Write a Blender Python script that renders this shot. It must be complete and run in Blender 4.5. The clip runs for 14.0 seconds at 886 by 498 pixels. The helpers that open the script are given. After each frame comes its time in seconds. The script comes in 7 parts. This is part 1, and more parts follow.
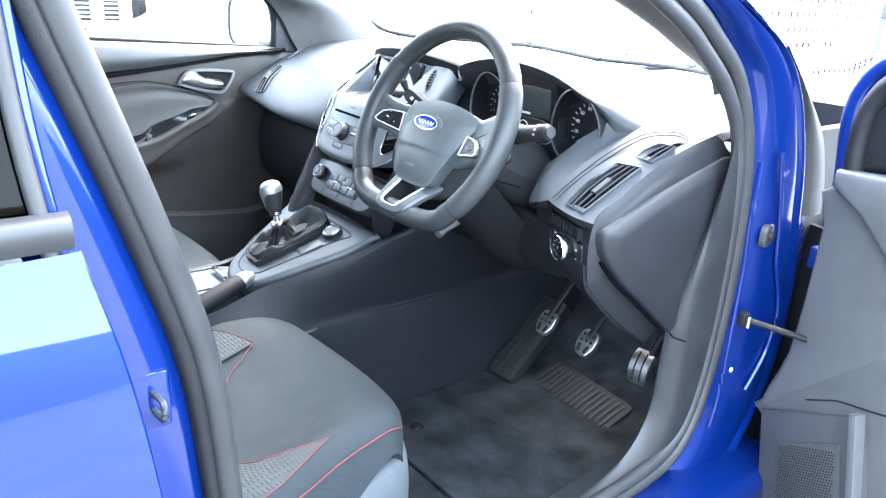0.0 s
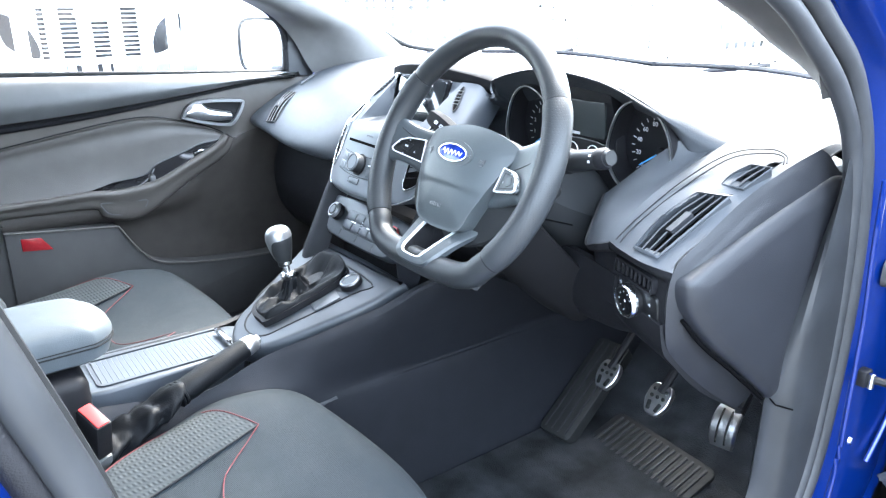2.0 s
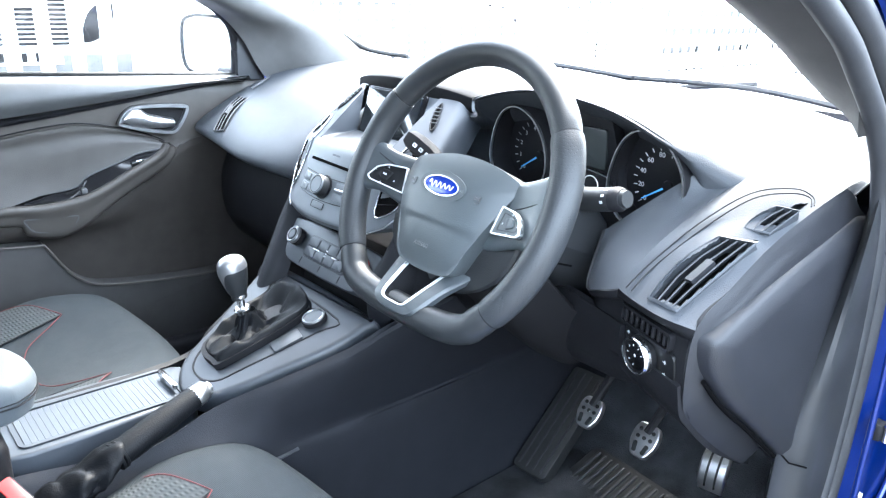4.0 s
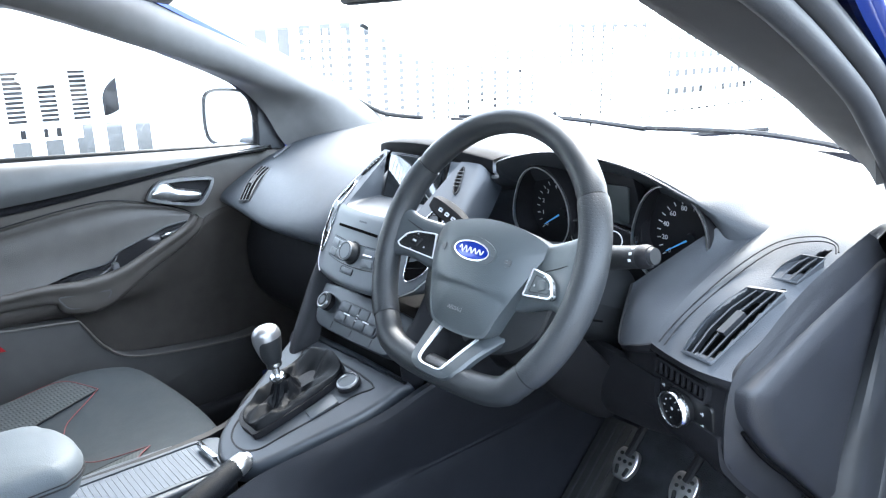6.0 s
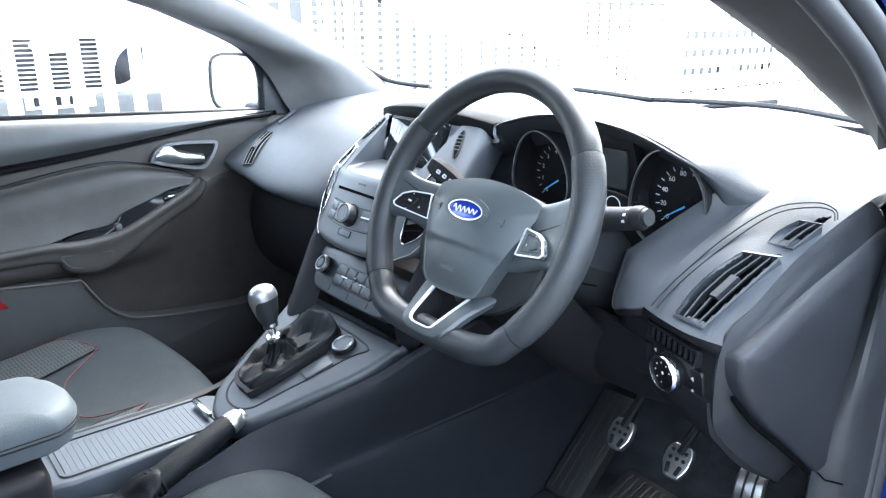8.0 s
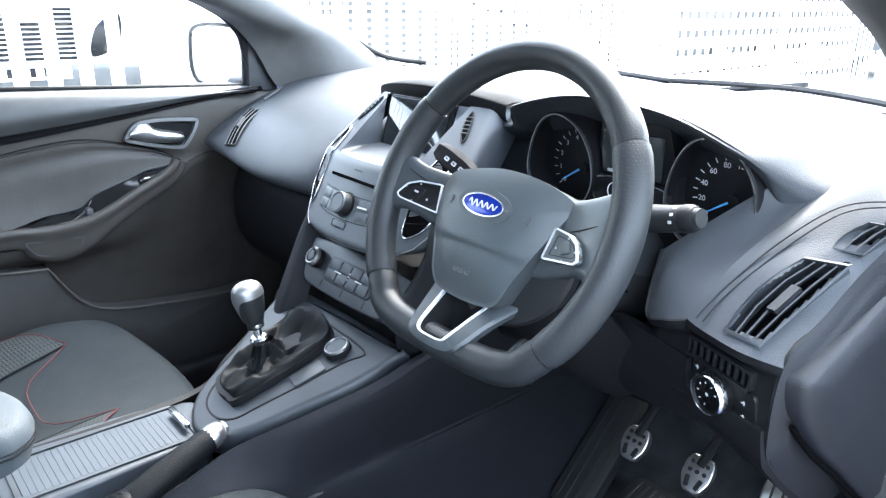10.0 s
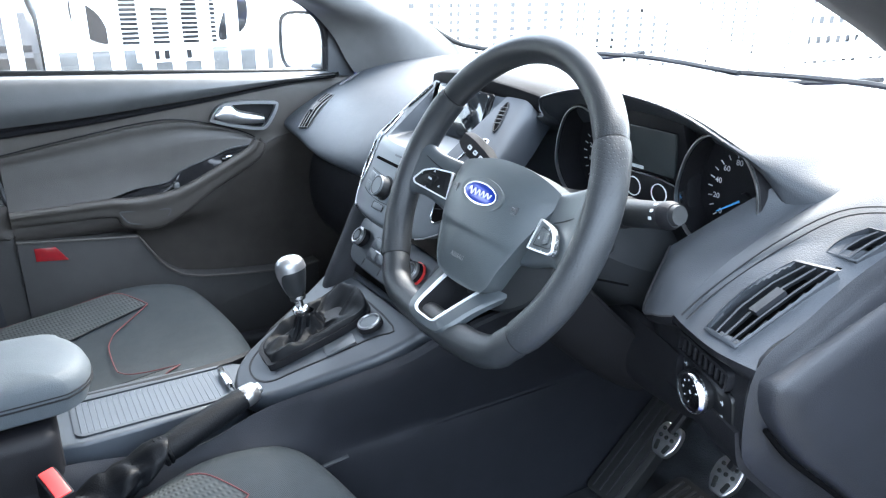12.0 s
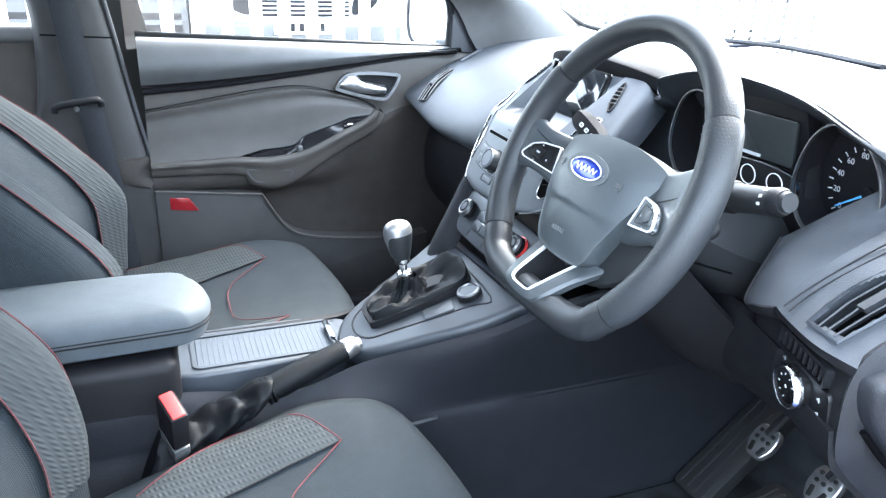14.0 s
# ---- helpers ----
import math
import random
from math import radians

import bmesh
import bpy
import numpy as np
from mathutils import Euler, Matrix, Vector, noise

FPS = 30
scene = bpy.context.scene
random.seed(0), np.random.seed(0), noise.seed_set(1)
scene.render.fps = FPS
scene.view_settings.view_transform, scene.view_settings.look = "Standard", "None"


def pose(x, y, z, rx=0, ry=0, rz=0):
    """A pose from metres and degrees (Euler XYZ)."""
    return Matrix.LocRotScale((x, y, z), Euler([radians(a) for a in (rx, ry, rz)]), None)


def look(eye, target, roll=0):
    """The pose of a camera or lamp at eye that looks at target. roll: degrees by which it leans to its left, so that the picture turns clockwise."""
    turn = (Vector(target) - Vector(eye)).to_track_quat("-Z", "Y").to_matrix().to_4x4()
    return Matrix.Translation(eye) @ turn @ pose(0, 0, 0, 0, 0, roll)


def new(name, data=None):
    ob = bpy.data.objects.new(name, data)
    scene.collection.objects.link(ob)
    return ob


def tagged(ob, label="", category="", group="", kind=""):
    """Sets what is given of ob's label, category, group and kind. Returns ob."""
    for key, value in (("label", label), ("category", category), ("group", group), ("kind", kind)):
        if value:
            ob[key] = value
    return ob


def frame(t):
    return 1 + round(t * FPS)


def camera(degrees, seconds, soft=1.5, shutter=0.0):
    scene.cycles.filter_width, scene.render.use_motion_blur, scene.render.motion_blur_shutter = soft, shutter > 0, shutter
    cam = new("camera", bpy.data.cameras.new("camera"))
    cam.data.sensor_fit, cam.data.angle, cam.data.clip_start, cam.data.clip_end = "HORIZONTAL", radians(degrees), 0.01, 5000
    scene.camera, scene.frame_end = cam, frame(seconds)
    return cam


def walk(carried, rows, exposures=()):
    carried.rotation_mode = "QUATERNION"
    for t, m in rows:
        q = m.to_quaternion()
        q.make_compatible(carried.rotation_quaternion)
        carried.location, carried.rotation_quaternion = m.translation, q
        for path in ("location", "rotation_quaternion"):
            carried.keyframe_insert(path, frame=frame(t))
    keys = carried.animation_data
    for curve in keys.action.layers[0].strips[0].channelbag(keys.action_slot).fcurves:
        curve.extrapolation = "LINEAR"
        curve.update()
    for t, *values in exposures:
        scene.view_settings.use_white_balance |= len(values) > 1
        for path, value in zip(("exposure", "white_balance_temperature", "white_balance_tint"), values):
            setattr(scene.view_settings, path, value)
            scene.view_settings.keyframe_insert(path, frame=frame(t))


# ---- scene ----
cam = camera(62.5, 14.0, 1.25)
PATH = [
    (0, (1.341, -0.775, 1.167), (-0.093, 0.435, 0.473), 3.8),
    (0.5, (1.341, -0.751, 1.166), (-0.116, 0.447, 0.503), 2.5),
    (1, (1.318, -0.709, 1.159), (-0.183, 0.447, 0.519), 1.8),
    (1.5, (1.286, -0.667, 1.154), (-0.249, 0.442, 0.51), 1.2),
    (2, (1.157, -0.613, 1.141), (-0.359, 0.514, 0.483), 0.1),
    (2.5, (0.991, -0.572, 1.144), (-0.436, 0.658, 0.472), -1.8),
    (3, (0.963, -0.569, 1.143), (-0.406, 0.721, 0.464), 1.4),
    (3.5, (1.001, -0.573, 1.135), (-0.375, 0.709, 0.453), 1.8),
    (4, (1.012, -0.576, 1.158), (-0.398, 0.676, 0.491), 2.0),
    (4.2, (0.999, -0.573, 1.168), (-0.448, 0.668, 0.562), 1.0),
    (6.5, (1.018, -0.608, 1.185), (-0.451, 0.638, 0.645), -1.4),
    (7, (1.024, -0.607, 1.173), (-0.447, 0.634, 0.632), -1.6),
    (7.5, (1.024, -0.601, 1.159), (-0.453, 0.626, 0.597), -0.6),
    (8, (1.026, -0.587, 1.158), (-0.449, 0.625, 0.563), -0.2),
    (8.2, (1.007, -0.577, 1.158), (-0.467, 0.636, 0.562), -0.6),
    (10.3, (0.913, -0.521, 1.144), (-0.518, 0.712, 0.485), 0.8),
    (10.5, (0.921, -0.507, 1.145), (-0.526, 0.697, 0.471), 0.4),
    (11, (0.979, -0.462, 1.149), (-0.632, 0.513, 0.475), 1.3),
    (11.5, (1.025, -0.44, 1.159), (-0.605, 0.496, 0.477), 0.5),
    (12, (1.019, -0.453, 1.159), (-0.586, 0.519, 0.468), 0.5),
    (12.5, (1.016, -0.475, 1.158), (-0.595, 0.484, 0.462), 1.4),
    (13, (1.012, -0.502, 1.148), (-0.61, 0.429, 0.437), 1.8),
    (13.5, (1.018, -0.49, 1.144), (-0.63, 0.38, 0.419), 2.3),
    (14, (1.049, -0.456, 1.149), (-0.674, 0.241, 0.412), 2.1),
]
walk(cam, [(t, look(eye, target, roll)) for t, eye, target, roll in PATH], [(0, 5.18, 6250, 5), (1.5, 5.18, 6250, 5), (2, 5.12, 6250, 5), (3, 5.1, 6250, 5), (4, 5.02, 6250, 5), (7, 4.4, 6250, 5), (12.5, 4.38, 6250, 5), (13.3, 4.66, 6250, 5), (14, 4.91, 6250, 5)])

# ---- light ----
SUN_EL, SUN_AZ = 52, -25
world = bpy.data.worlds.new("sky_world")
scene.world = world
world.use_nodes = True
wn = world.node_tree
sky = wn.nodes.new("ShaderNodeTexSky")
sky.sky_type, sky.sun_disc = "NISHITA", False
sky.sun_elevation, sky.sun_rotation = radians(SUN_EL), radians(SUN_AZ)
sky.dust_density, sky.air_density = 3.0, 1.0
wn.nodes["Background"].inputs["Strength"].default_value = 0.15
haze = wn.nodes.new("ShaderNodeMix")
haze.data_type = "RGBA"
haze.inputs["Factor"].default_value = 0.45
haze.inputs["B"].default_value = (5.2, 5.5, 5.9, 1)
wn.links.new(sky.outputs[0], haze.inputs["A"])
wn.links.new(haze.outputs["Result"], wn.nodes["Background"].inputs[0])
sun = new("sun", bpy.data.lights.new("sun", "SUN"))
sun.data.energy, sun.data.angle, sun.data.color = 0.6, radians(40), (1, 0.97, 0.93)
sun.matrix_world = look(6 * Vector((math.sin(radians(SUN_AZ)) * math.cos(radians(SUN_EL)), math.cos(radians(SUN_AZ)) * math.cos(radians(SUN_EL)), math.sin(radians(SUN_EL)))), (0, 0, 0))


# ---- materials ----
def material(name, color, rough=0.5, metal=0.0, vary=0.15, scale=30.0, bump=0.0, bump_scale=400.0, coat=0.0, spec=0.5):
    m = bpy.data.materials.new(name)
    m.use_nodes = True
    nt = m.node_tree
    b = nt.nodes["Principled BSDF"]
    b.inputs["Roughness"].default_value, b.inputs["Metallic"].default_value = rough, metal
    b.inputs["Coat Weight"].default_value = coat
    b.inputs["Coat Roughness"].default_value = 0.03
    b.inputs["Specular IOR Level"].default_value = spec
    tc = nt.nodes.new("ShaderNodeTexCoord")
    n = nt.nodes.new("ShaderNodeTexNoise")
    n.inputs["Scale"].default_value, n.inputs["Detail"].default_value = scale, 5
    nt.links.new(tc.outputs["Object"], n.inputs["Vector"])
    r = nt.nodes.new("ShaderNodeValToRGB")
    lo, hi = [[c * k for c in color] + [1] for k in (1 - vary, 1 + vary)]
    r.color_ramp.elements[0].position, r.color_ramp.elements[1].position = 0.3, 0.7
    r.color_ramp.elements[0].color, r.color_ramp.elements[1].color = lo, hi
    nt.links.new(n.outputs["Fac"], r.inputs[0])
    nt.links.new(r.outputs[0], b.inputs["Base Color"])
    g = nt.nodes.new("ShaderNodeTexNoise")
    g.inputs["Scale"].default_value, g.inputs["Detail"].default_value = scale * 0.35, 3
    nt.links.new(tc.outputs["Object"], g.inputs["Vector"])
    rr = nt.nodes.new("ShaderNodeMapRange")
    rr.inputs["To Min"].default_value, rr.inputs["To Max"].default_value = max(0.02, rough * 0.85), min(1, rough * 1.15)
    nt.links.new(g.outputs["Fac"], rr.inputs["Value"])
    nt.links.new(rr.outputs[0], b.inputs["Roughness"])
    if bump:
        v = nt.nodes.new("ShaderNodeTexVoronoi")
        v.inputs["Scale"].default_value = bump_scale
        nt.links.new(tc.outputs["Object"], v.inputs["Vector"])
        bp = nt.nodes.new("ShaderNodeBump")
        bp.inputs["Strength"].default_value, bp.inputs["Distance"].default_value = bump, 0.001
        nt.links.new(v.outputs["Distance"], bp.inputs["Height"])
        nt.links.new(bp.outputs[0], b.inputs["Normal"])
    return m


def fabric(name, color, cell, depth=0.6):
    """Woven cloth with a fine dimpled weave."""
    m = material(name, color, 0.9, 0, 0.07, 60, spec=0.25)
    nt = m.node_tree
    tc = nt.nodes.new("ShaderNodeTexCoord")
    w1, w2 = nt.nodes.new("ShaderNodeTexWave"), nt.nodes.new("ShaderNodeTexWave")
    w1.bands_direction, w2.bands_direction = "X", "Y"
    mul = nt.nodes.new("ShaderNodeMath")
    mul.operation = "MULTIPLY"
    mp = nt.nodes.new("ShaderNodeMapping")
    mp.inputs["Rotation"].default_value = (radians(-45), 0, 0)
    nt.links.new(tc.outputs["Object"], mp.inputs["Vector"])
    for i, w in enumerate((w1, w2)):
        w.inputs["Scale"].default_value = 0.314 / cell * (1 if i == 0 else 1.9)
        nt.links.new(mp.outputs[0], w.inputs["Vector"])
        nt.links.new(w.outputs["Fac"], mul.inputs[i])
    bp = nt.nodes.new("ShaderNodeBump")
    bp.inputs["Strength"].default_value, bp.inputs["Distance"].default_value = depth, 0.0015
    nt.links.new(mul.outputs[0], bp.inputs["Height"])
    nt.links.new(bp.outputs[0], nt.nodes["Principled BSDF"].inputs["Normal"])
    return m


def perforated(name, color):
    """Leather with rows of small round holes."""
    m = material(name, color, 0.45, 0, 0.08, 40, spec=0.4)
    nt = m.node_tree
    tc, v = nt.nodes.new("ShaderNodeTexCoord"), nt.nodes.new("ShaderNodeTexVoronoi")
    v.inputs["Scale"].default_value, v.inputs["Randomness"].default_value = 330, 0.0
    nt.links.new(tc.outputs["Object"], v.inputs["Vector"])
    mr = nt.nodes.new("ShaderNodeMapRange")
    mr.inputs["From Min"].default_value, mr.inputs["From Max"].default_value = 0.22, 0.34
    nt.links.new(v.outputs["Distance"], mr.inputs["Value"])
    bp = nt.nodes.new("ShaderNodeBump")
    bp.inputs["Strength"].default_value, bp.inputs["Distance"].default_value = 0.35, 0.0006
    nt.links.new(mr.outputs[0], bp.inputs["Height"])
    nt.links.new(bp.outputs[0], nt.nodes["Principled BSDF"].inputs["Normal"])
    return m


def glass(name, gloss=0.06, tint=(0.97, 0.98, 0.98)):
    m = bpy.data.materials.new(name)
    m.use_nodes = True
    nt = m.node_tree
    nt.nodes.remove(nt.nodes["Principled BSDF"])
    t, g, mx = nt.nodes.new("ShaderNodeBsdfTransparent"), nt.nodes.new("ShaderNodeBsdfGlossy"), nt.nodes.new("ShaderNodeMixShader")
    t.inputs[0].default_value = (*tint, 1)
    g.inputs["Roughness"].default_value = 0.02
    mx.inputs[0].default_value = gloss
    nt.links.new(t.outputs[0], mx.inputs[1])
    nt.links.new(g.outputs[0], mx.inputs[2])
    nt.links.new(mx.outputs[0], nt.nodes["Material Output"].inputs[0])
    return m


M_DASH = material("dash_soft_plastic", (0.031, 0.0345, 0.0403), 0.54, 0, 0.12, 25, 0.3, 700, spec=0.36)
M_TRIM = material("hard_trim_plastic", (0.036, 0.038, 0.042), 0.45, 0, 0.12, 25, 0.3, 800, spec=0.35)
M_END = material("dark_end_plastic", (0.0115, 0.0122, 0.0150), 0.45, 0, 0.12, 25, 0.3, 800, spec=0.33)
M_SLAT = material("dark_vent_plastic", (0.016, 0.017, 0.020), 0.4, 0, 0.12, 25, 0.2, 800, spec=0.35)
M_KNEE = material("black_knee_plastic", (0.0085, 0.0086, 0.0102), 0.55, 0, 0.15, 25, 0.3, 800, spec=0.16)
M_CONSOLE = material("black_console_plastic", (0.0092, 0.0102, 0.0135), 0.6, 0, 0.12, 25, 0.3, 800, spec=0.22)
# Darker than the door panel plastic; some of that is shade put into colour.
M_LOWER = material("dark_shaded_plastic", (0.043, 0.0385, 0.0355), 0.55, 0, 0.12, 25, 0.3, 800, spec=0.2)
# Pillar plastic comes in three tones, lightened or darkened for each side's light.
M_PILLAR = material("lit_pillar_plastic", (0.085, 0.084, 0.084), 0.65, 0, 0.08, 25, 0.25, 900, spec=0.3)
M_DOORTRIM = material("door_panel_plastic", (0.057, 0.052, 0.0475), 0.45, 0, 0.12, 20, 0.2, 800, spec=0.35)
M_RADIO = material("silver_radio_plastic", (0.085, 0.094, 0.104), 0.48, 0.1, 0.05, 20)
M_MATTE = material("matt_black_plastic", (0.006, 0.006, 0.007), 0.75, 0, 0.15, 20, 0.2, 800, spec=0.12)
M_GREY = material("grey_trim_plastic", (0.064, 0.066, 0.069), 0.42, 0, 0.1, 25, 0.3, 800)
M_DARK = material("black_plastic", (0.007, 0.007, 0.0085), 0.55, 0, 0.2, 20, 0.2, 800, spec=0.2)
M_GLOSS = material("piano_black_plastic", (0.008, 0.008, 0.009), 0.12, 0, 0.1, 10)
M_SATIN = material("satin_grey_panel", (0.026, 0.0305, 0.0375), 0.44, 0.1, 0.06, 15)
M_TRAY = material("satin_tray_plastic", (0.041, 0.048, 0.058), 0.42, 0.15, 0.06, 15)
M_CHROME = material("satin_chrome", (0.72, 0.73, 0.75), 0.18, 1.0, 0.05, 20)
M_ALU = material("brushed_aluminium", (0.6, 0.6, 0.61), 0.32, 1.0, 0.12, 60)
M_KNOB = material("satin_silver_plastic", (0.30, 0.305, 0.315), 0.36, 0.85, 0.06, 60)
M_LEATHER = material("black_leather", (0.0145, 0.0163, 0.0185), 0.38, 0, 0.1, 40, 0.25, 900, spec=0.45)
M_GRIP = perforated("perforated_leather", (0.0170, 0.0190, 0.0217))
M_HIDE = material("soft_black_leather", (0.0036, 0.0042, 0.0054), 0.52, 0, 0.2, 50, 0.3, 500, spec=0.14)
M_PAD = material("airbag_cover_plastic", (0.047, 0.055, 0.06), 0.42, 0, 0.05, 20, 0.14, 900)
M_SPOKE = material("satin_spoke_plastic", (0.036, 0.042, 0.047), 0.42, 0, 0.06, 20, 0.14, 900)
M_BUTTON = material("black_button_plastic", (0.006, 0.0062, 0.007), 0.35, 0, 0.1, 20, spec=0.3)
M_STALK = material("dark_stalk_plastic", (0.0125, 0.0135, 0.0150), 0.5, 0, 0.1, 25, 0.2, 800, spec=0.3)
M_BELT = material("woven_belt", (0.016, 0.018, 0.022), 0.7, 0, 0.2, 300, 0.4, 900, spec=0.3)
M_BRIGHT = material("bright_satin_silver", (0.78, 0.79, 0.81), 0.5, 0.75, 0.04, 40)
M_SILVER = material("mid_grey_car_paint", (0.065, 0.068, 0.071), 0.35, 0.1, 0.05, 8)
M_FIGURE = material("dim_white_print", (0.42, 0.43, 0.45), 0.5, 0, 0.05, 50)
M_ARM = material("grey_leatherette", (0.058, 0.069, 0.078), 0.68, 0, 0.08, 30, 0.25, 600)
M_CARPET = material("black_carpet", (0.018, 0.0198, 0.0225), 0.95, 0, 0.6, 14, 0.9, 350, spec=0.1)
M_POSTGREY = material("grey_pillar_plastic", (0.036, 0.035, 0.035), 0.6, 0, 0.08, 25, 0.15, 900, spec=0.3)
M_POST = material("shaded_pillar_plastic", (0.0135, 0.013, 0.013), 0.6, 0, 0.1, 25, 0.08, 900, spec=0.3)
M_MOULD = material("smooth_black_moulding", (0.018, 0.019, 0.021), 0.42, 0, 0.2, 18, spec=0.35)
# Near-black colour that stands for the unlit depth of vents, slots and gaps.
M_VOID = material("unlit_gap_black", (0.0015, 0.0015, 0.0018), 0.9, 0, 0.1, 20, spec=0.03)
M_RUBBER = material("black_rubber", (0.010, 0.0105, 0.011), 0.6, 0, 0.25, 40, 0.2, 500, spec=0.25)
M_SEAL = material("door_seal_rubber", (0.023, 0.024, 0.027), 0.58, 0, 0.15, 30, 0.07, 500)
M_CLOTH = fabric("charcoal_seat_cloth", (0.0145, 0.0192, 0.0232), 0.003, 0.3)
M_WEAVE = fabric("grey_dimpled_seat_cloth", (0.027, 0.0315, 0.034), 0.010, 0.7)
M_DOORCLOTH = material("door_insert_vinyl", (0.0355, 0.0325, 0.0295), 0.55, 0, 0.1, 25, 0.3, 600)
M_RED = material("red_thread", (0.085, 0.015, 0.018), 0.85, 0, 0.15, 200)
M_REDPL = material("red_plastic", (0.7, 0.05, 0.05), 0.35, 0, 0.1, 50)
M_REFLECT = material("red_reflector_plastic", (0.2, 0.008, 0.012), 0.15, 0, 0.1, 80)
M_BLUE = material("blue_metallic_paint", (0.0022, 0.0165, 0.132), 0.30, 0.45, 0.06, 300, coat=0.9, spec=0.08)
M_BADGE = material("blue_badge_enamel", (0.01, 0.03, 0.25), 0.15, 0.2, 0.05, 60)
M_WHITE = material("white_paint", (0.8, 0.8, 0.79), 0.4, 0, 0.03, 6)
M_PRINT = material("white_print", (0.75, 0.76, 0.78), 0.5, 0, 0.03, 50)
M_NEEDLE = material("light_blue_needle", (0.1, 0.4, 0.8), 0.4, 0, 0.03, 50)
M_SCREEN = material("dark_display_glass", (0.01, 0.012, 0.014), 0.06, 0, 0.05, 8, spec=0.9)
M_LCD = material("grey_display", (0.022, 0.026, 0.027), 0.2, 0, 0.05, 8)
M_ASPHALT = material("pale_concrete", (0.15, 0.15, 0.145), 0.9, 0, 0.15, 3, 0.5, 60)
M_GALV = material("galvanised_steel", (0.62, 0.63, 0.64), 0.5, 0.3, 0.12, 12)
# Wall colour kept dark so the blue paint reflects less brightness.
M_BRICK = material("dim_wall_render", (0.16, 0.14, 0.125), 0.85, 0, 0.08, 3)
M_WINDOW = material("far_window_glass", (0.05, 0.055, 0.06), 0.15, 0, 0.1, 2)
M_ROOF = material("roof_lining", (0.25, 0.25, 0.25), 0.9, 0, 0.05, 60)
M_MIRROR = material("mirror_glass", (0.85, 0.86, 0.87), 0.02, 1.0, 0.01, 5)
M_GLASS = glass("clear_glass")
M_TINT = glass("tinted_glass", 0.008, (0.03, 0.035, 0.04))


# ---- building helpers ----
def part(name, bm, mat, parent=None, label=""):
    me = bpy.data.meshes.new(name)
    bmesh.ops.recalc_face_normals(bm, faces=bm.faces)
    for f in bm.faces:
        f.smooth = True
    for e in bm.edges:
        if len(e.link_faces) == 2 and e.calc_face_angle(0) > 0.65:
            e.smooth = False
    bm.to_mesh(me)
    bm.free()
    me.materials.append(mat)
    ob = new(name, me)
    if parent:
        ob.parent = parent
        ob.matrix_parent_inverse = base_of(parent).inverted()
    if label:
        tagged(ob, label)
    return ob


BASES = {}


def base_of(ob):
    return BASES.get(ob.name, Matrix())


def thing(name, at, label, category, group="", kind=""):
    ob = new(name)
    ob.empty_display_size = 0.05
    ob.location = at
    BASES[ob.name] = Matrix.Translation(at)
    return tagged(ob, label, category, group, kind)


def curve(pts, n=8, closed=False):
    """A smooth line through the given corners."""
    p = [Vector(q) for q in pts]
    out, k = [], len(p)
    for i in range(k if closed else k - 1):
        a, b, c, d = (p[(i + j) % k] if closed else p[min(max(i + j, 0), k - 1)] for j in (-1, 0, 1, 2))
        for s in range(n):
            t = s / n
            out.append(0.5 * (2 * b + (c - a) * t + (2 * a - 5 * b + 4 * c - d) * t * t + (3 * b - a - 3 * c + d) * t ** 3))
    if not closed:
        out.append(p[-1])
    return out


def loft(rows, closed=False, ring=False, caps=False):
    """A skin over rows of points; closed joins each row's ends, ring joins the last row to the first."""
    bm = bmesh.new()
    vs = [[bm.verts.new(p) for p in r] for r in rows]
    n, k = len(vs), len(vs[0])
    for i in range(n if ring else n - 1):
        for j in range(k if closed else k - 1):
            a, b, c, d = vs[i][j], vs[i][(j + 1) % k], vs[(i + 1) % n][(j + 1) % k], vs[(i + 1) % n][j]
            bm.faces.new((a, b, c, d))
    if caps and closed:
        bm.faces.new(vs[0])
        bm.faces.new(vs[-1])
    return bm


def skin(stations, n=6, m=4, thick=0.0):
    """A smooth surface through a few rows of corners."""
    rows = [curve(s, m) for s in stations]
    cols = [curve(c, n) for c in zip(*rows)]
    bm = loft(list(zip(*cols)))
    if thick:
        bmesh.ops.recalc_face_normals(bm, faces=bm.faces)
        bmesh.ops.solidify(bm, geom=bm.faces[:], thickness=thick)
    return bm


def tube(path, r, n=10, closed=False, flat=1.0, up=(0, 0, 1)):
    """A round bar along a path; r may be one radius or one for each point."""
    p = [Vector(q) for q in path]
    rows, k = [], len(p)
    for i, q in enumerate(p):
        a, b = (p[(i - 1) % k], p[(i + 1) % k]) if closed else (p[max(i - 1, 0)], p[min(i + 1, k - 1)])
        d = (b - a).normalized()
        s = d.cross(Vector(up))
        s = s.normalized() if s.length > 1e-4 else d.orthogonal().normalized()
        u = s.cross(d).normalized()
        rr = r[i] if isinstance(r, (list, tuple)) else r
        rows.append([q + rr * (math.cos(2 * math.pi * j / n) * s + flat * math.sin(2 * math.pi * j / n) * u) for j in range(n)])
    return loft(rows, True, closed, not closed)


def rbox(lo, hi, bevel=0.004, seg=2, m=None):
    bm = bmesh.new()
    lo, hi = Vector(lo), Vector(hi)
    bmesh.ops.create_cube(bm, size=1, matrix=Matrix.LocRotScale((lo + hi) / 2, None, hi - lo))
    if bevel:
        bmesh.ops.bevel(bm, geom=bm.edges[:], offset=bevel, segments=seg, affect="EDGES", profile=0.5)
    if m:
        bm.transform(m)
    return bm


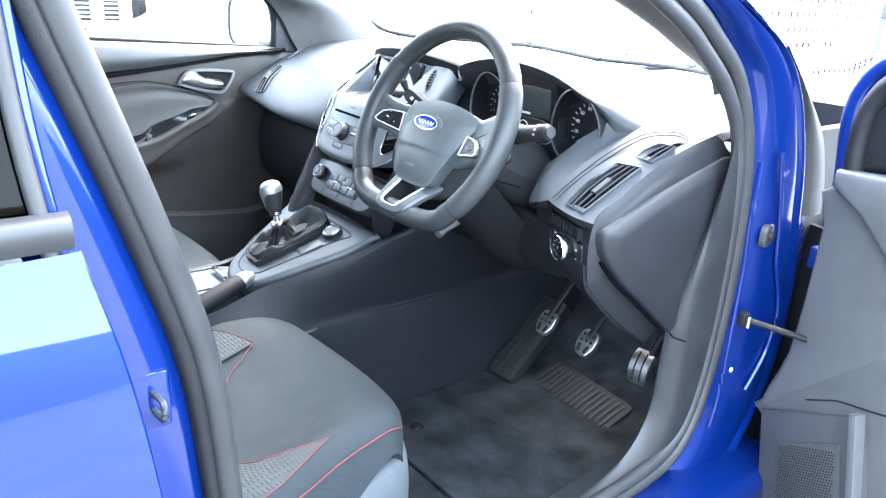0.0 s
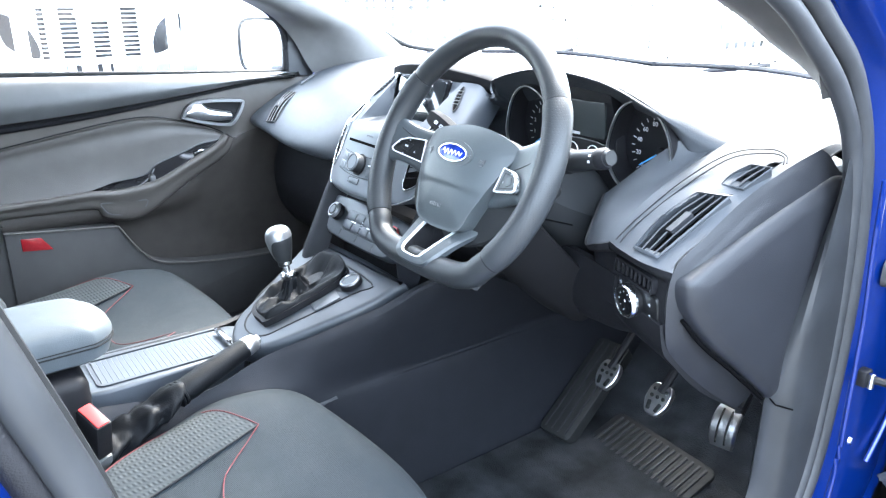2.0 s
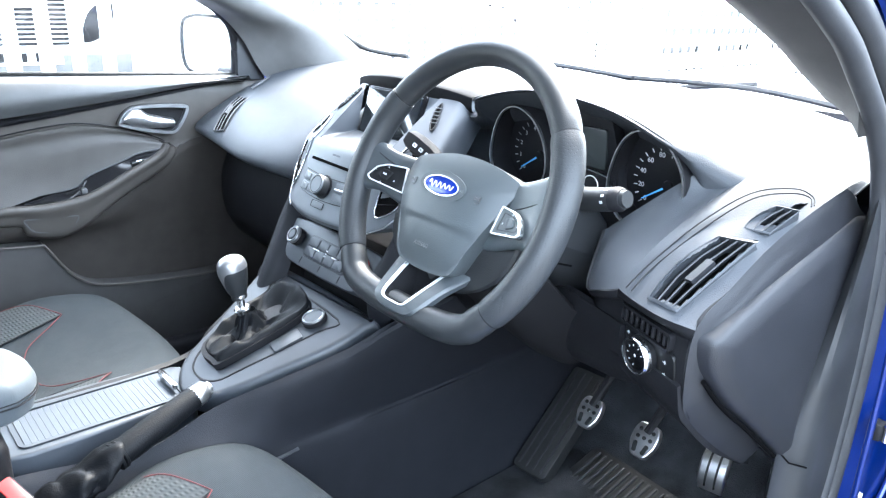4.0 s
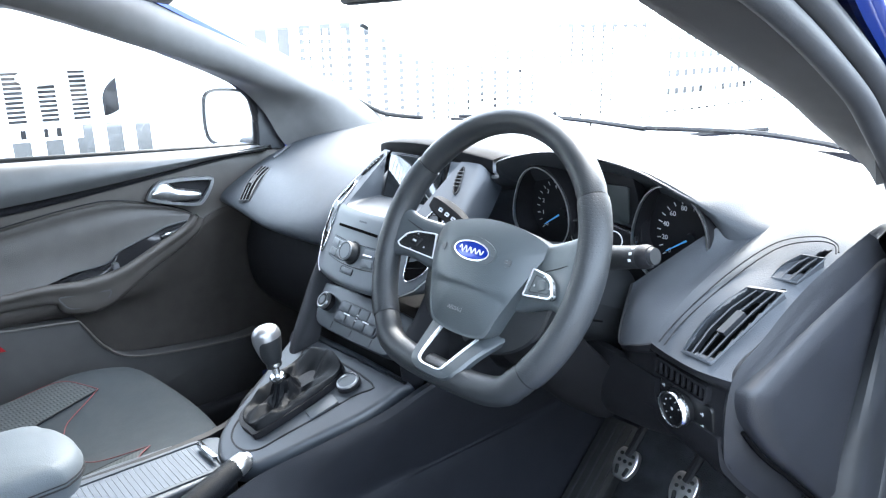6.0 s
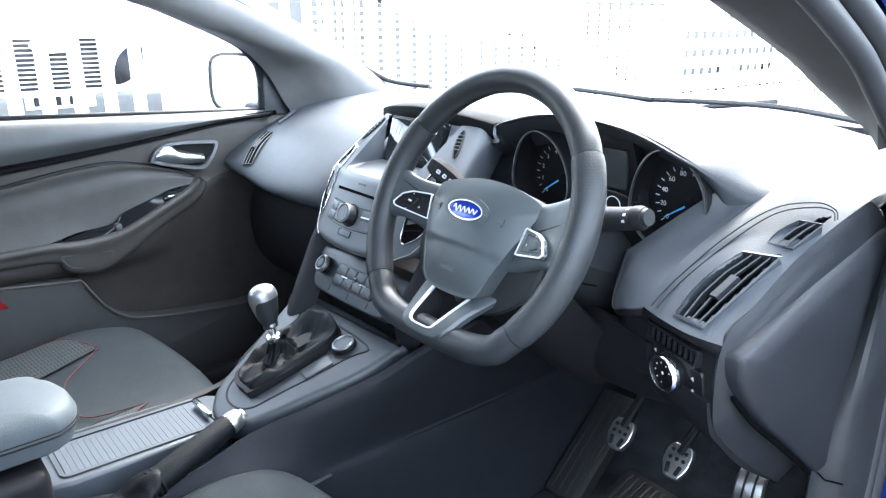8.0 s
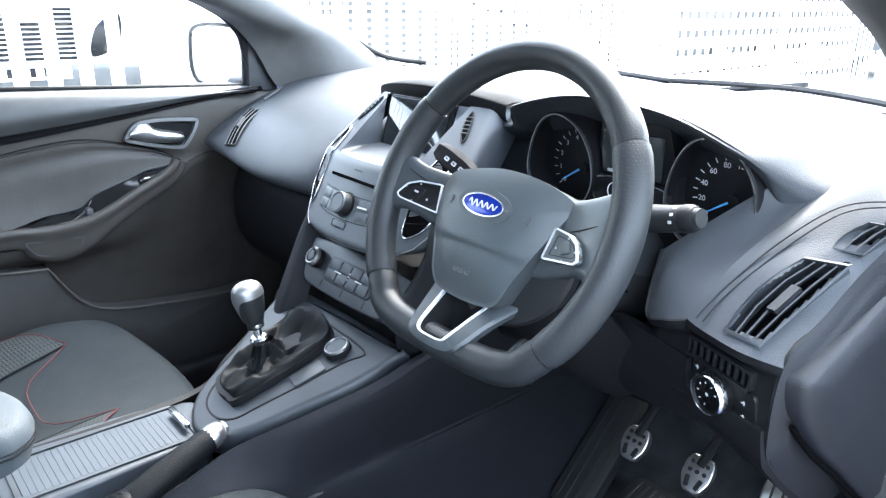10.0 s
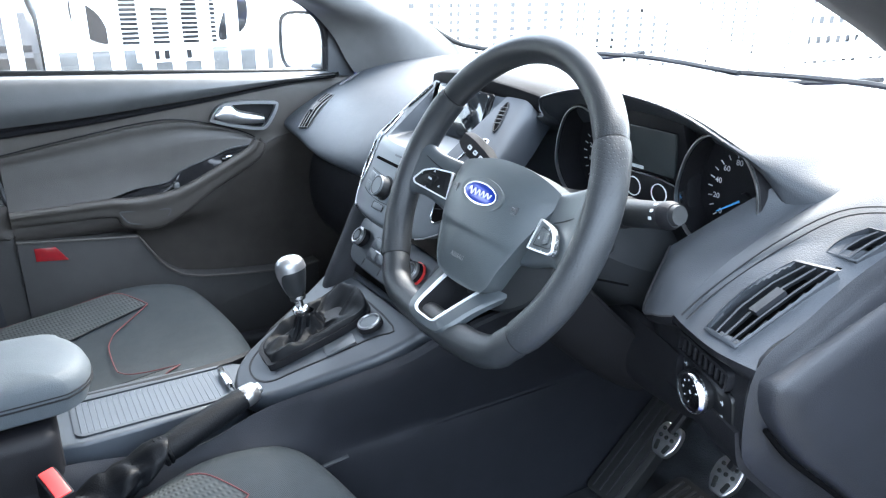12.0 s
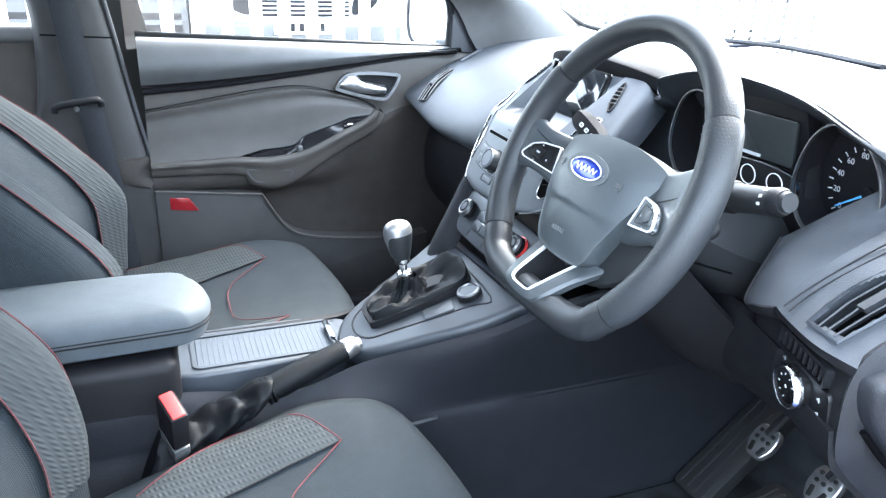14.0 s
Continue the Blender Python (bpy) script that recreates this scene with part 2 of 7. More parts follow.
def plate(outline, depth, bevel=0.002, m=None, seg=2):
    """An outline in the local xy plane, thick along -z, with a rounded upper edge."""
    bm = bmesh.new()
    f = bm.faces.new([bm.verts.new((p[0], p[1], 0)) for p in outline])
    f.normal_update()
    if f.normal.z < 0:
        f.normal_flip()
    r = bmesh.ops.extrude_face_region(bm, geom=[f])
    top = [v for v in r["geom"] if isinstance(v, bmesh.types.BMVert)]
    bmesh.ops.translate(bm, verts=[v for v in bm.verts if v not in top], vec=(0, 0, -depth))
    if bevel:
        keys = [e for e in bm.edges if all(abs(v.co.z) < 1e-6 for v in e.verts)]
        bmesh.ops.bevel(bm, geom=keys, offset=bevel, segments=seg, affect="EDGES", profile=0.5)
    if m:
        bm.transform(m)
    return bm


def frame_plate(outline, inset, depth, m=None):
    """A flat ring that follows an outline."""
    c = sum((Vector((p[0], p[1], 0)) for p in outline), Vector()) / len(outline)
    n = len(outline)
    pts = [Vector((p[0], p[1], 0)) for p in outline]
    inner = []
    for i in range(n):
        d = (pts[(i + 1) % n] - pts[i - 1]).normalized()
        q = Vector((-d.y, d.x, 0))
        q = q if q.dot(c - pts[i]) > 0 else -q
        inner.append(pts[i] + q * inset)
    h = Vector((0, 0, -depth))
    bm = loft([[p + h for p in pts], pts, inner, [p + h for p in inner]], True)
    if m:
        bm.transform(m)
    return bm


def lathe(profile, n=24, m=None):
    """Turns (radius, height) pairs round the local z axis."""
    rows = [[(r * math.cos(2 * math.pi * j / n), r * math.sin(2 * math.pi * j / n), z) for j in range(n)] for r, z in profile]
    bm = loft(rows, True, False, True)
    if m:
        bm.transform(m)
    return bm


def axes(origin, x, y):
    """The pose of a plane from its origin and two directions in it."""
    x = Vector(x).normalized()
    z = x.cross(Vector(y)).normalized()
    y = z.cross(x)
    m = Matrix((x, y, z)).transposed().to_4x4()
    m.translation = origin
    return m


def rounded(w, h, r, n=4):
    """A rectangle with round corners, about the origin."""
    out = []
    for cx, cy, a in ((w / 2 - r, h / 2 - r, 0), (r - w / 2, h / 2 - r, 90), (r - w / 2, r - h / 2, 180), (w / 2 - r, r - h / 2, 270)):
        out += [(cx + r * math.cos(radians(a + 90 * i / n)), cy + r * math.sin(radians(a + 90 * i / n))) for i in range(n + 1)]
    return out


def soft(poly, r=0.004, n=3):
    """An outline with its corners rounded."""
    out, k = [], len(poly)
    for i in range(k):
        a, b, c = (Vector((*poly[(i + j) % k][:2], 0)) for j in (-1, 0, 1))
        d, e = min(r, (a - b).length * 0.45), min(r, (c - b).length * 0.45)
        p, q = b + (a - b).normalized() * d, b + (c - b).normalized() * e
        for s in range(n + 1):
            t = s / n
            g = p * (1 - t) ** 2 + b * 2 * t * (1 - t) + q * t * t
            out.append((g.x, g.y))
    return out


def letters(body, size, m, mat, name, parent, label=""):
    cu = bpy.data.curves.new(name, "FONT")
    cu.body, cu.size, cu.align_x, cu.align_y, cu.extrude = body, size, "CENTER", "CENTER", 0.0002
    tmp = new(name, cu)
    me = bpy.data.meshes.new_from_object(tmp.evaluated_get(bpy.context.evaluated_depsgraph_get()))
    bpy.data.objects.remove(tmp)
    bm = bmesh.new()
    bm.from_mesh(me)
    bm.transform(m)
    return part(name, bm, mat, parent, label)


# ---- ground and surroundings ----
bm = rbox((-300, -300, -0.3), (300, 300, 0), 0)
tagged(part("ground", bm, M_ASPHALT), "pale concrete of the parking yard", "ground", kind="structure")


def palisade(name, label, a, b, height, pitch=0.153, rails=(0.5, 2.0)):
    """A palisade fence from a to b."""
    a, b = Vector((*a, 0)), Vector((*b, 0))
    d = (b - a).normalized()
    side = Vector((-d.y, d.x, 0))
    f = thing(name, a, label, "fence")
    for h in rails:
        p, q = a + side * 0.035, b + side * 0.035
        m = axes(p, d, (0, 0, 1))
        part("rail", rbox((0, h - 0.025, -0.02), ((q - p).length, h + 0.025, 0.02), 0.004, 1, m), M_GALV, f)
    w = 0.033
    pale = [(-w, 0.0), (w, 0.0), (w, height - 0.08), (w * 0.5, height), (0, height - 0.06), (-w * 0.5, height), (-w, height - 0.08)]
    me = None
    for i in range(int((b - a).length / pitch)):
        m = axes(a + d * pitch * (i + 0.5), d, (0, 0, 1))
        if me is None:
            ob = part("pale", plate(pale, 0.012, 0), M_WHITE, f)
            me = ob.data
        else:
            ob = new("pale", me)
            ob.parent = f
        ob.matrix_parent_inverse = base_of(f).inverted()
        ob.matrix_basis = m
    return f


palisade("palisade_fence", "white painted steel palisade fence along the yard", (-3.2, -7.0), (-3.2, 11.0), 2.4)
palisade("palisade_fence", "white painted steel palisade fence ahead of the bonnet", (-3.2, 11.0), (14.0, 11.0), 2.4)


# Unseen walls, added to cut low light and darken the car's reflections.
def unseen_wall(name, lo, hi):
    bm = rbox(lo, hi, 0.02, 1)
    tagged(part(name, bm, M_BRICK), "unseen plain wall, added to darken reflections and low light", "wall", kind="structure")


unseen_wall("wall_east", (9.0, -9.0, 0), (9.2, 4.0, 2.2))
unseen_wall("wall_south", (-3.0, -9.2, 0), (9.2, -9.0, 2.2))


def van(at):
    """A white van, its front towards +x."""
    x, y = at
    v = thing("van", (x, y, 0), "white panel van parked behind the fence", "van")
    body = [[(x - 5, s * 0.95 + y, 0.35), (x - 5, s * 0.9 + y, 2.3), (x - 1.3, s * 0.9 + y, 2.35), (x - 0.75, s * 0.92 + y, 1.5), (x - 0.1, s * 0.9 + y, 1.22),
             (x, s * 0.88 + y, 0.9), (x, s * 0.9 + y, 0.35)] for s in (-1, 1)]
    bm = loft([[Vector(p) for p in r] for r in body], True, False, True)
    bmesh.ops.bevel(bm, geom=bm.edges[:], offset=0.06, segments=3, affect="EDGES")
    part("body", bm, M_WHITE, v)
    for i in range(11):
        z = 0.645 + 0.037 * i
        part("grille_slat", rbox((x - 0.02, y - 0.42, z), (x + 0.012, y + 0.42, z + 0.022), 0.003, 1), M_DARK, v)
    for s in (-1, 1):
        part("headlight", plate(curve([(-0.1, -0.12), (0.12, -0.02), (0.14, 0.22), (-0.05, 0.1)], 5, True), 0.05, 0.01, axes((x + 0.02, y + s * 0.55, 0.78), (0, s, 0), (0, 0, 1))), M_DARK, v)
    part("badge", plate([(0.16 * math.cos(radians(a)), 0.065 * math.sin(radians(a))) for a in range(0, 360, 12)], 0.02, 0.004, axes((x + 0.025, y, 0.99), (0, 1, 0), (0, 0, 1))), M_GALV, v, "plain oval badge")
    part("bumper", rbox((x - 0.1, y - 0.9, 0.32), (x + 0.07, y + 0.9, 0.60), 0.04, 3), M_GREY, v)
    part("number_plate", rbox((x + 0.06, y - 0.26, 0.5), (x + 0.08, y + 0.26, 0.62), 0.004, 1), M_PRINT, v)
    for i, k in enumerate((-0.18, -0.1, -0.02, 0.08, 0.16)):
        part("plate_bar", rbox((x + 0.08, y + k - 0.02, 0.525), (x + 0.083, y + k + 0.02, 0.595), 0), M_DARK, v)
    part("windscreen", plate([(-0.8, 0.1), (0.8, 0.1), (0.74, 0.85), (-0.74, 0.85)], 0.01, 0, axes((x - 0.72, y, 1.45), (0, 1, 0), (-0.5, 0, 1))), M_WINDOW, v)
    for yy in (-0.85, 0.85):
        for xx in (-0.9, -4):
            part("wheel", lathe([(0.2, -0.1), (0.33, -0.1), (0.34, 0), (0.33, 0.1), (0.2, 0.1)], 24, pose(x + xx, y + yy, 0.34, 90)), M_RUBBER, v)


van((-5.6, 0.83))


def estate_car(at, turn, paint=M_GLOSS, hue="black"):
    """A parked car, nose along +x before it is turned."""
    c = thing("parked_car", (*at, 0), hue + " car parked behind the fence", "car")
    m = pose(*at, 0, 0, 0, turn)
    side = [(-2.2, 0.4), (-2.2, 0.95), (-1.9, 1.4), (-0.2, 1.45), (0.6, 1.0), (1.9, 0.9), (2.15, 0.65), (2.15, 0.35)]
    bm = loft([[Vector((p, s * (0.85 if z > 1.2 else 0.92), z)) for p, z in side] for s in (-1, 1)], True, False, True)
    bmesh.ops.bevel(bm, geom=bm.edges[:], offset=0.05, segments=2, affect="EDGES")
    bm.transform(m)
    part("body", bm, paint, c)
    for s in (-1, 1):
        part("side_window", plate([(-1.8, 1.0), (0.45, 1.0), (-0.2, 1.38), (-1.6, 1.38)], 0.01, 0, m @ axes((0, s * 0.93, 0), (1, 0, 0), (0, 0, 1))), M_WINDOW, c)
        for xx in (-1.4, 1.35):
            w = part("wheel", lathe([(0.2, -0.1), (0.32, -0.1), (0.33, 0), (0.32, 0.1), (0.2, 0.1)], 24, m @ pose(xx, s * 0.85, 0.33, 90)), M_RUBBER, c)
            part("rim", lathe([(0.05, -0.11), (0.2, -0.105), (0.21, 0), (0.2, 0.105), (0.05, 0.11)], 16, m @ pose(xx, s * 0.85, 0.33, 90)), M_ALU, w)


estate_car((-7.4, -1.05), 0)


estate_car((-6.4, 5.2), 25, M_SILVER, "mid grey")
estate_car((-6.2, 9.0), 85, M_SILVER, "mid grey")
estate_car((-6.0, 13.6), 80, M_SILVER, "mid grey")
estate_car((-3.4, 13.6), 3, M_SILVER, "mid grey")
estate_car((0.6, 15.2), 175, M_SILVER, "mid grey")
estate_car((5.6, 15.2), 5, M_SILVER, "mid grey")
estate_car((10.4, 15.2), 175, M_SILVER, "mid grey")


def mesh_fence(a, b, height):
    """Welded mesh behind the pales."""
    a, b = Vector((*a, 0)), Vector((*b, 0))
    d, n = (b - a).normalized(), (b - a).length
    f = thing("mesh_fence", a, "white welded mesh fence behind the palisade", "fence")
    m = axes(a, d, (0, 0, 1))
    for i in range(int(height / 0.055)):
        part("wire", rbox((0, 0.02 + 0.055 * i, -0.012), (n, 0.043 + 0.055 * i, 0.012), 0, 1, m), M_WHITE, f)
    me = None
    for i in range(int(n / 0.0765) + 1):
        if me is None:
            ob = part("post", rbox((-0.011, 0, -0.01), (0.011, height, 0.01), 0, 1), M_WHITE, f)
            me = ob.data
        else:
            ob = new("post", me)
            ob.parent = f
        ob.matrix_parent_inverse = base_of(f).inverted()
        ob.matrix_basis = m @ pose(0.0765 * i, 0, 0)


mesh_fence((-3.5, 1.98), (-3.5, 6.4), 1.3)


def rail_fence(a, b, rails):
    """A fence of broad white boards behind the pales."""
    a, b = Vector((*a, 0)), Vector((*b, 0))
    f = thing("board_fence", a, "white horizontal board fence behind the palisade", "fence")
    m = axes(a, (b - a).normalized(), (0, 0, 1))
    for lo, hi in rails:
        part("board", rbox((0, lo, -0.012), ((b - a).length, hi, 0.012), 0.002, 1, m), M_WHITE, f)
    for i in range(int((b - a).length / 2.4) + 1):
        part("post", rbox((2.4 * i, 0, -0.09), (2.4 * i + 0.07, rails[-1][1], -0.012), 0.004, 1, m), M_WHITE, f)


BOARDS = [(0.10 + 0.19 * i, 0.10 + 0.19 * i + 0.115) for i in range(7)]
rail_fence((-3.5, 6.4), (-3.5, 11.0), BOARDS)
rail_fence((-3.2, 11.3), (14.0, 11.3), BOARDS)

# ---- car shell ----
car = thing("hatchback", (0, 0, 0), "metallic blue hatchback body with its front door wide open", "car")


def sheet(name, stations, mat, parent, thick, label="", n=6, m=4):
    return part(name, skin(stations, n, m, thick), mat, parent, label)


# floor pan, bulkhead, roof, rear
part("floor_carpet", skin([[(x, -1.7, 0.2), (x, -0.6, 0.2), (x, 0.3, 0.2), (x, 0.62, 0.22), (x, 0.8, 0.36), (x, 0.9, 0.6), (x, 0.92, 0.8)] for x in (-0.72, 0, 0.72)], 4, 4, 0.02), M_CARPET, car, "black carpet floor")
sheet("roof", [[(x * k, y, z - 0.09 * k * k * abs(x / 0.6) ** 2) for k in (-1, -0.6, -0.2, 0.2, 0.6, 1)] for x, y, z in ((0.60, 0.02, 1.40), (0.60, -0.5, 1.47), (0.58, -1.2, 1.46), (0.55, -1.9, 1.36))], M_BLUE, car, 0.02)
sheet("roof_lining", [[(x * k, y, z - 0.09 * k * k * abs(x / 0.6) ** 2) for k in (-1, -0.6, -0.2, 0.2, 0.6, 1)] for x, y, z in ((0.60, 0.02, 1.375), (0.60, -0.5, 1.445), (0.58, -1.2, 1.435), (0.55, -1.9, 1.335))], M_ROOF, car, 0.01)
part("tailgate", skin([[(x, -1.9, 1.36), (x, -2.1, 1.0), (x, -2.15, 0.4)] for x in (-0.6, 0, 0.6)], 3, 4, 0.03), M_BLUE, car)
part("bonnet", skin([[(x, 0.86 - 0.12 * (x / 0.75) ** 2, 0.93 - 0.07 * x * x), (x, 1.3, 0.92 - 0.08 * x * x), (x, 1.7, 0.84 - 0.06 * x * x), (x, 1.95, 0.66), (x, 2.0, 0.3)] for x in (-0.74, -0.4, 0, 0.4, 0.74)], 4, 5, 0.02), M_BLUE, car)
for s in (-1, 1):
    part("front_wing", skin([[(s * 0.74, 0.74, 0.80), (s * 0.82, 0.72, 0.68), (s * 0.86, 0.66, 0.3)], [(s * 0.74, 1.2, 0.82), (s * 0.88, 1.2, 0.78), (s * 0.89, 1.2, 0.3)], [(s * 0.7, 1.95, 0.7), (s * 0.8, 1.9, 0.6), (s * 0.8, 1.9, 0.3)]], 4, 4, 0.01), M_BLUE, car)
    part("sill", rbox((s * 0.70 if s > 0 else -0.86, -1.5, 0.17), (0.86 if s > 0 else -0.70, 0.6, 0.31), 0.03, 3), M_BLUE, car)
    part("sill_trim", rbox((s * 0.665 if s > 0 else -0.72, -0.6, 0.2), (0.72 if s > 0 else -0.665, 0.42, 0.30), 0.02, 3), M_KNEE, car)
part("bulkhead", rbox((-0.74, 0.93, 0.2), (0.74, 0.95, 0.96), 0), M_DARK, car)
for s in (-1, 1):
    part("foot_well_side", rbox((s * 0.74 - 0.01, 0.45, 0.2), (s * 0.74 + 0.01, 0.94, 0.95), 0), M_DARK, car)
# windscreen
ws = [[(x, 0.84 - 0.22 * (x / 0.7) ** 2 - 0.80 * t, 0.975 + 0.42 * t + 0.02 * math.sin(3.14 * t) - 0.05 * t * (x / 0.7) ** 2) for t in (0, 0.35, 0.7, 1)] for x in (-0.72, -0.4, 0, 0.4, 0.72)]
ob = part("windscreen", skin(ws, 5, 4), M_GLASS, car, "clear windscreen")
ob.visible_shadow = False
# pillars, seen from inside: door aperture edge to windscreen edge
AP = [(-0.45, 1.325), (-0.26, 1.29), (-0.07, 1.237), (0.05, 1.187), (0.18, 1.13), (0.24, 1.093), (0.29, 1.03), (0.335, 0.95), (0.42, 0.88)]
WS = [(-0.20, 1.39), (-0.08, 1.345), (0.04, 1.288), (0.15, 1.233), (0.29, 1.16), (0.44, 1.078), (0.53, 1.021), (0.62, 0.965), (0.72, 0.91)]
BULGE = [(-0.43, 1.32), (-0.24, 1.275), (-0.05, 1.212), (0.06, 1.175), (0.19, 1.129), (0.275, 1.095), (0.365, 1.062), (0.415, 1.01), (0.45, 0.95)]
for s in (-1, 1):
    rows = []
    for (y1, z1), (y2, z2), (y3, z3) in zip(AP, WS, BULGE):
        if s > 0:
            rows.append([(0.735, y1, z1 - 0.004), (0.705, y1 * 0.5 + y3 * 0.5, z1 * 0.5 + z3 * 0.5 - 0.003), (0.657, y3, z3), (0.636, y3 * 0.5 + y2 * 0.5, z3 * 0.5 + z2 * 0.5), (0.625, y2, z2)])
        else:
            rows.append([(-0.735, y1, z1 - 0.004), (-0.705, y1 * 0.5 + y3 * 0.5, z1 * 0.5 + z3 * 0.5 - 0.003), (-0.664, y3 + 0.002, z3), (-0.655, y3 * 0.72 + y2 * 0.28 + 0.004, z3 * 0.72 + z2 * 0.28 + 0.008), (-0.668, y3 * 0.4 + y2 * 0.6 + 0.022, z3 * 0.4 + z2 * 0.6 + 0.006), (-0.705, y2 + 0.046, z2 - 0.003)])
    # Driver-side trim is coloured darker to offset light from the open door.
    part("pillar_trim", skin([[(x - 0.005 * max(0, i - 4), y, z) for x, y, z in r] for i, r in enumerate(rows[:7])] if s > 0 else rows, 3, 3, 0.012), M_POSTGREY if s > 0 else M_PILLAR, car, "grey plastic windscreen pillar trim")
    rows = [[(s * 0.66, y2 - 0.03, z2 + 0.008), (s * 0.70, (y1 + y2) / 2 + 0.02, (z1 + z2) / 2 + 0.02), (s * 0.768, y1 + (0.075 if s > 0 else 0.06), z1 + (0.03 if s > 0 else 0.02)), (s * 0.775, y1 + (0.06 if s > 0 else 0.04), z1 + (0.018 if s > 0 else 0.01)), (s * 0.768, y1 + (0.03 if s > 0 else 0.01), z1 + (0.008 if s > 0 else 0))] for (y1, z1), (y2, z2) in zip(AP, WS)]
    if s > 0:
        rows = [[(x - 0.011 * max(0, i - 2), y, z) for x, y, z in r] for i, r in enumerate(rows)]
    part("pillar_panel", skin(rows[:6] if s > 0 else rows, 3, 3, 0.01), M_BLUE, car)
for s in (-1, 1):
    part("windscreen_edge", tube([Vector((s * 0.628, y, z + 0.004)) for y, z in WS] if s > 0 else curve([(-0.707, y + 0.048, z) for y, z in WS[:6]] + [(-0.69, 0.60, 1.012), (-0.655, 0.645, 0.994), (-0.58, 0.685, 0.988)], 4), 0.0065, 8), M_RUBBER, car, "black windscreen edge")
part("pillar_joint", tube([(-0.736, -0.155, 1.258), (-0.703, -0.15, 1.252), (-0.662, -0.135, 1.246), (-0.653, -0.125, 1.275), (-0.667, -0.10, 1.31)], 0.0022, 6), M_VOID, car)
# driver's door aperture: seal and hinge pillar
seal = [(0.742, -0.60, 1.32), (0.742, -0.3, 1.30), (0.742, -0.05, 1.235), (0.74, 0.14, 1.16), (0.738, 0.226, 1.112), (0.735, 0.315, 1.05), (0.733, 0.385, 0.945), (0.733, 0.42, 0.8), (0.733, 0.43, 0.62), (0.733, 0.415, 0.45), (0.733, 0.36, 0.345), (0.735, 0.25, 0.315), (0.735, 0.05, 0.31), (0.735, -0.40, 0.31)]
part("door_seal", tube(curve([(x, y - 0.004, z) for x, y, z in seal], 6), 0.0125, 12, False, 1.0, (1, 0, 0)), M_SEAL, car, "grey rubber door seal")
inward = [(x - 0.006, y - (0.020 if z > 0.42 else 0.012), z + (0.0 if 0.42 < z < 1.0 else (-0.018 if z > 1.0 else 0.018))) for x, y, z in seal]
part("seal_lip", tube(curve(inward, 6), 0.012, 12, False, 1.0, (1, 0, 0)), M_SEAL, car, "inner lip of the door seal")
kick_in = [(0.31, 1.03), (0.345, 0.965), (0.362, 0.905), (0.348, 0.808), (0.318, 0.679), (0.308, 0.605), (0.307, 0.514), (0.299, 0.422), (0.25, 0.352), (0.15, 0.318), (0.0, 0.305)]
kick_out = [(0.30, 1.045), (0.298, 0.98), (0.302, 0.918), (0.31, 0.823), (0.314, 0.70), (0.317, 0.615), (0.321, 0.512), (0.315, 0.40), (0.275, 0.338), (0.17, 0.312), (0.02, 0.302)]
part("kick_trim", skin([[(0.655 + k * 0.055, a[0] + 0.10, a[1]), (0.686 + k * 0.03, a[0] + 0.016 + 0.04 * k, a[1]), (0.698 + k * 0.022, a[0] + 0.04 * k, a[1]), (0.727 + k * 0.004, b[0] + 0.012 + 0.06 * k, b[1]), (0.734, b[0] + 0.085, b[1])] for k, a, b in zip((0.7, 0.7, 0.6, 0.3, 0, 0, 0, 0, 0, 0, 0), kick_in, kick_out)], 4, 4, 0.004), M_MOULD, car, "dark plastic foot-well side trim")
part("kick_joint", tube([(0.692, 0.311, 0.600), (0.712, 0.306, 0.592), (0.728, 0.325, 0.585)], 0.0012, 6), M_VOID, car)
post_in = [(0.16, 1.165), (0.25, 1.12), (0.345, 1.05), (0.40, 0.945), (0.435, 0.8), (0.445, 0.62), (0.43, 0.45), (0.375, 0.335), (0.30, 0.27)]
post_out = [(0.215, 1.165), (0.355, 1.105), (0.445, 1.03), (0.515, 0.91), (0.555, 0.785), (0.60, 0.6), (0.58, 0.42), (0.51, 0.3), (0.458, 0.205)]
MIX = lambda a, b, t: (a[0] + (b[0] - a[0]) * t, a[1] + (b[1] - a[1]) * t)
part("hinge_pillar", skin([[(0.732, a[0] - 0.024, a[1]), (0.743, a[0] - 0.006, a[1]), (0.760, *MIX(a, b, 0.14)), (0.766, *MIX(a, b, 0.34)), (0.770, *MIX(a, b, 0.55)), (0.772, *MIX(a, b, 0.78)), (0.768, *MIX(a, b, 0.82)), (0.776, *MIX(a, b, 0.9)), (0.777, b[0] - 0.004, b[1]), (0.772, b[0] + 0.006, b[1]), (0.752, b[0] + 0.07, b[1])] for a, b in zip(post_in, post_out)], 5, 3, 0.004), M_BLUE, car, "pressed blue metal hinge pillar")
for line in ([(0.7685, 0.372, 0.92), (0.7695, 0.378, 0.824), (0.7705, 0.391, 0.72), (0.7705, 0.395, 0.613), (0.7690, 0.402, 0.496), (0.7670, 0.395, 0.404)], [(0.775, 0.425, 0.93), (0.7755, 0.472, 0.809), (0.776, 0.497, 0.72), (0.777, 0.545, 0.617), (0.776, 0.538, 0.524), (0.775, 0.492, 0.455)]):
    part("pillar_fold", tube(curve(line, 5), 0.0042, 8), M_BLUE, car, "pressed fold in the pillar")
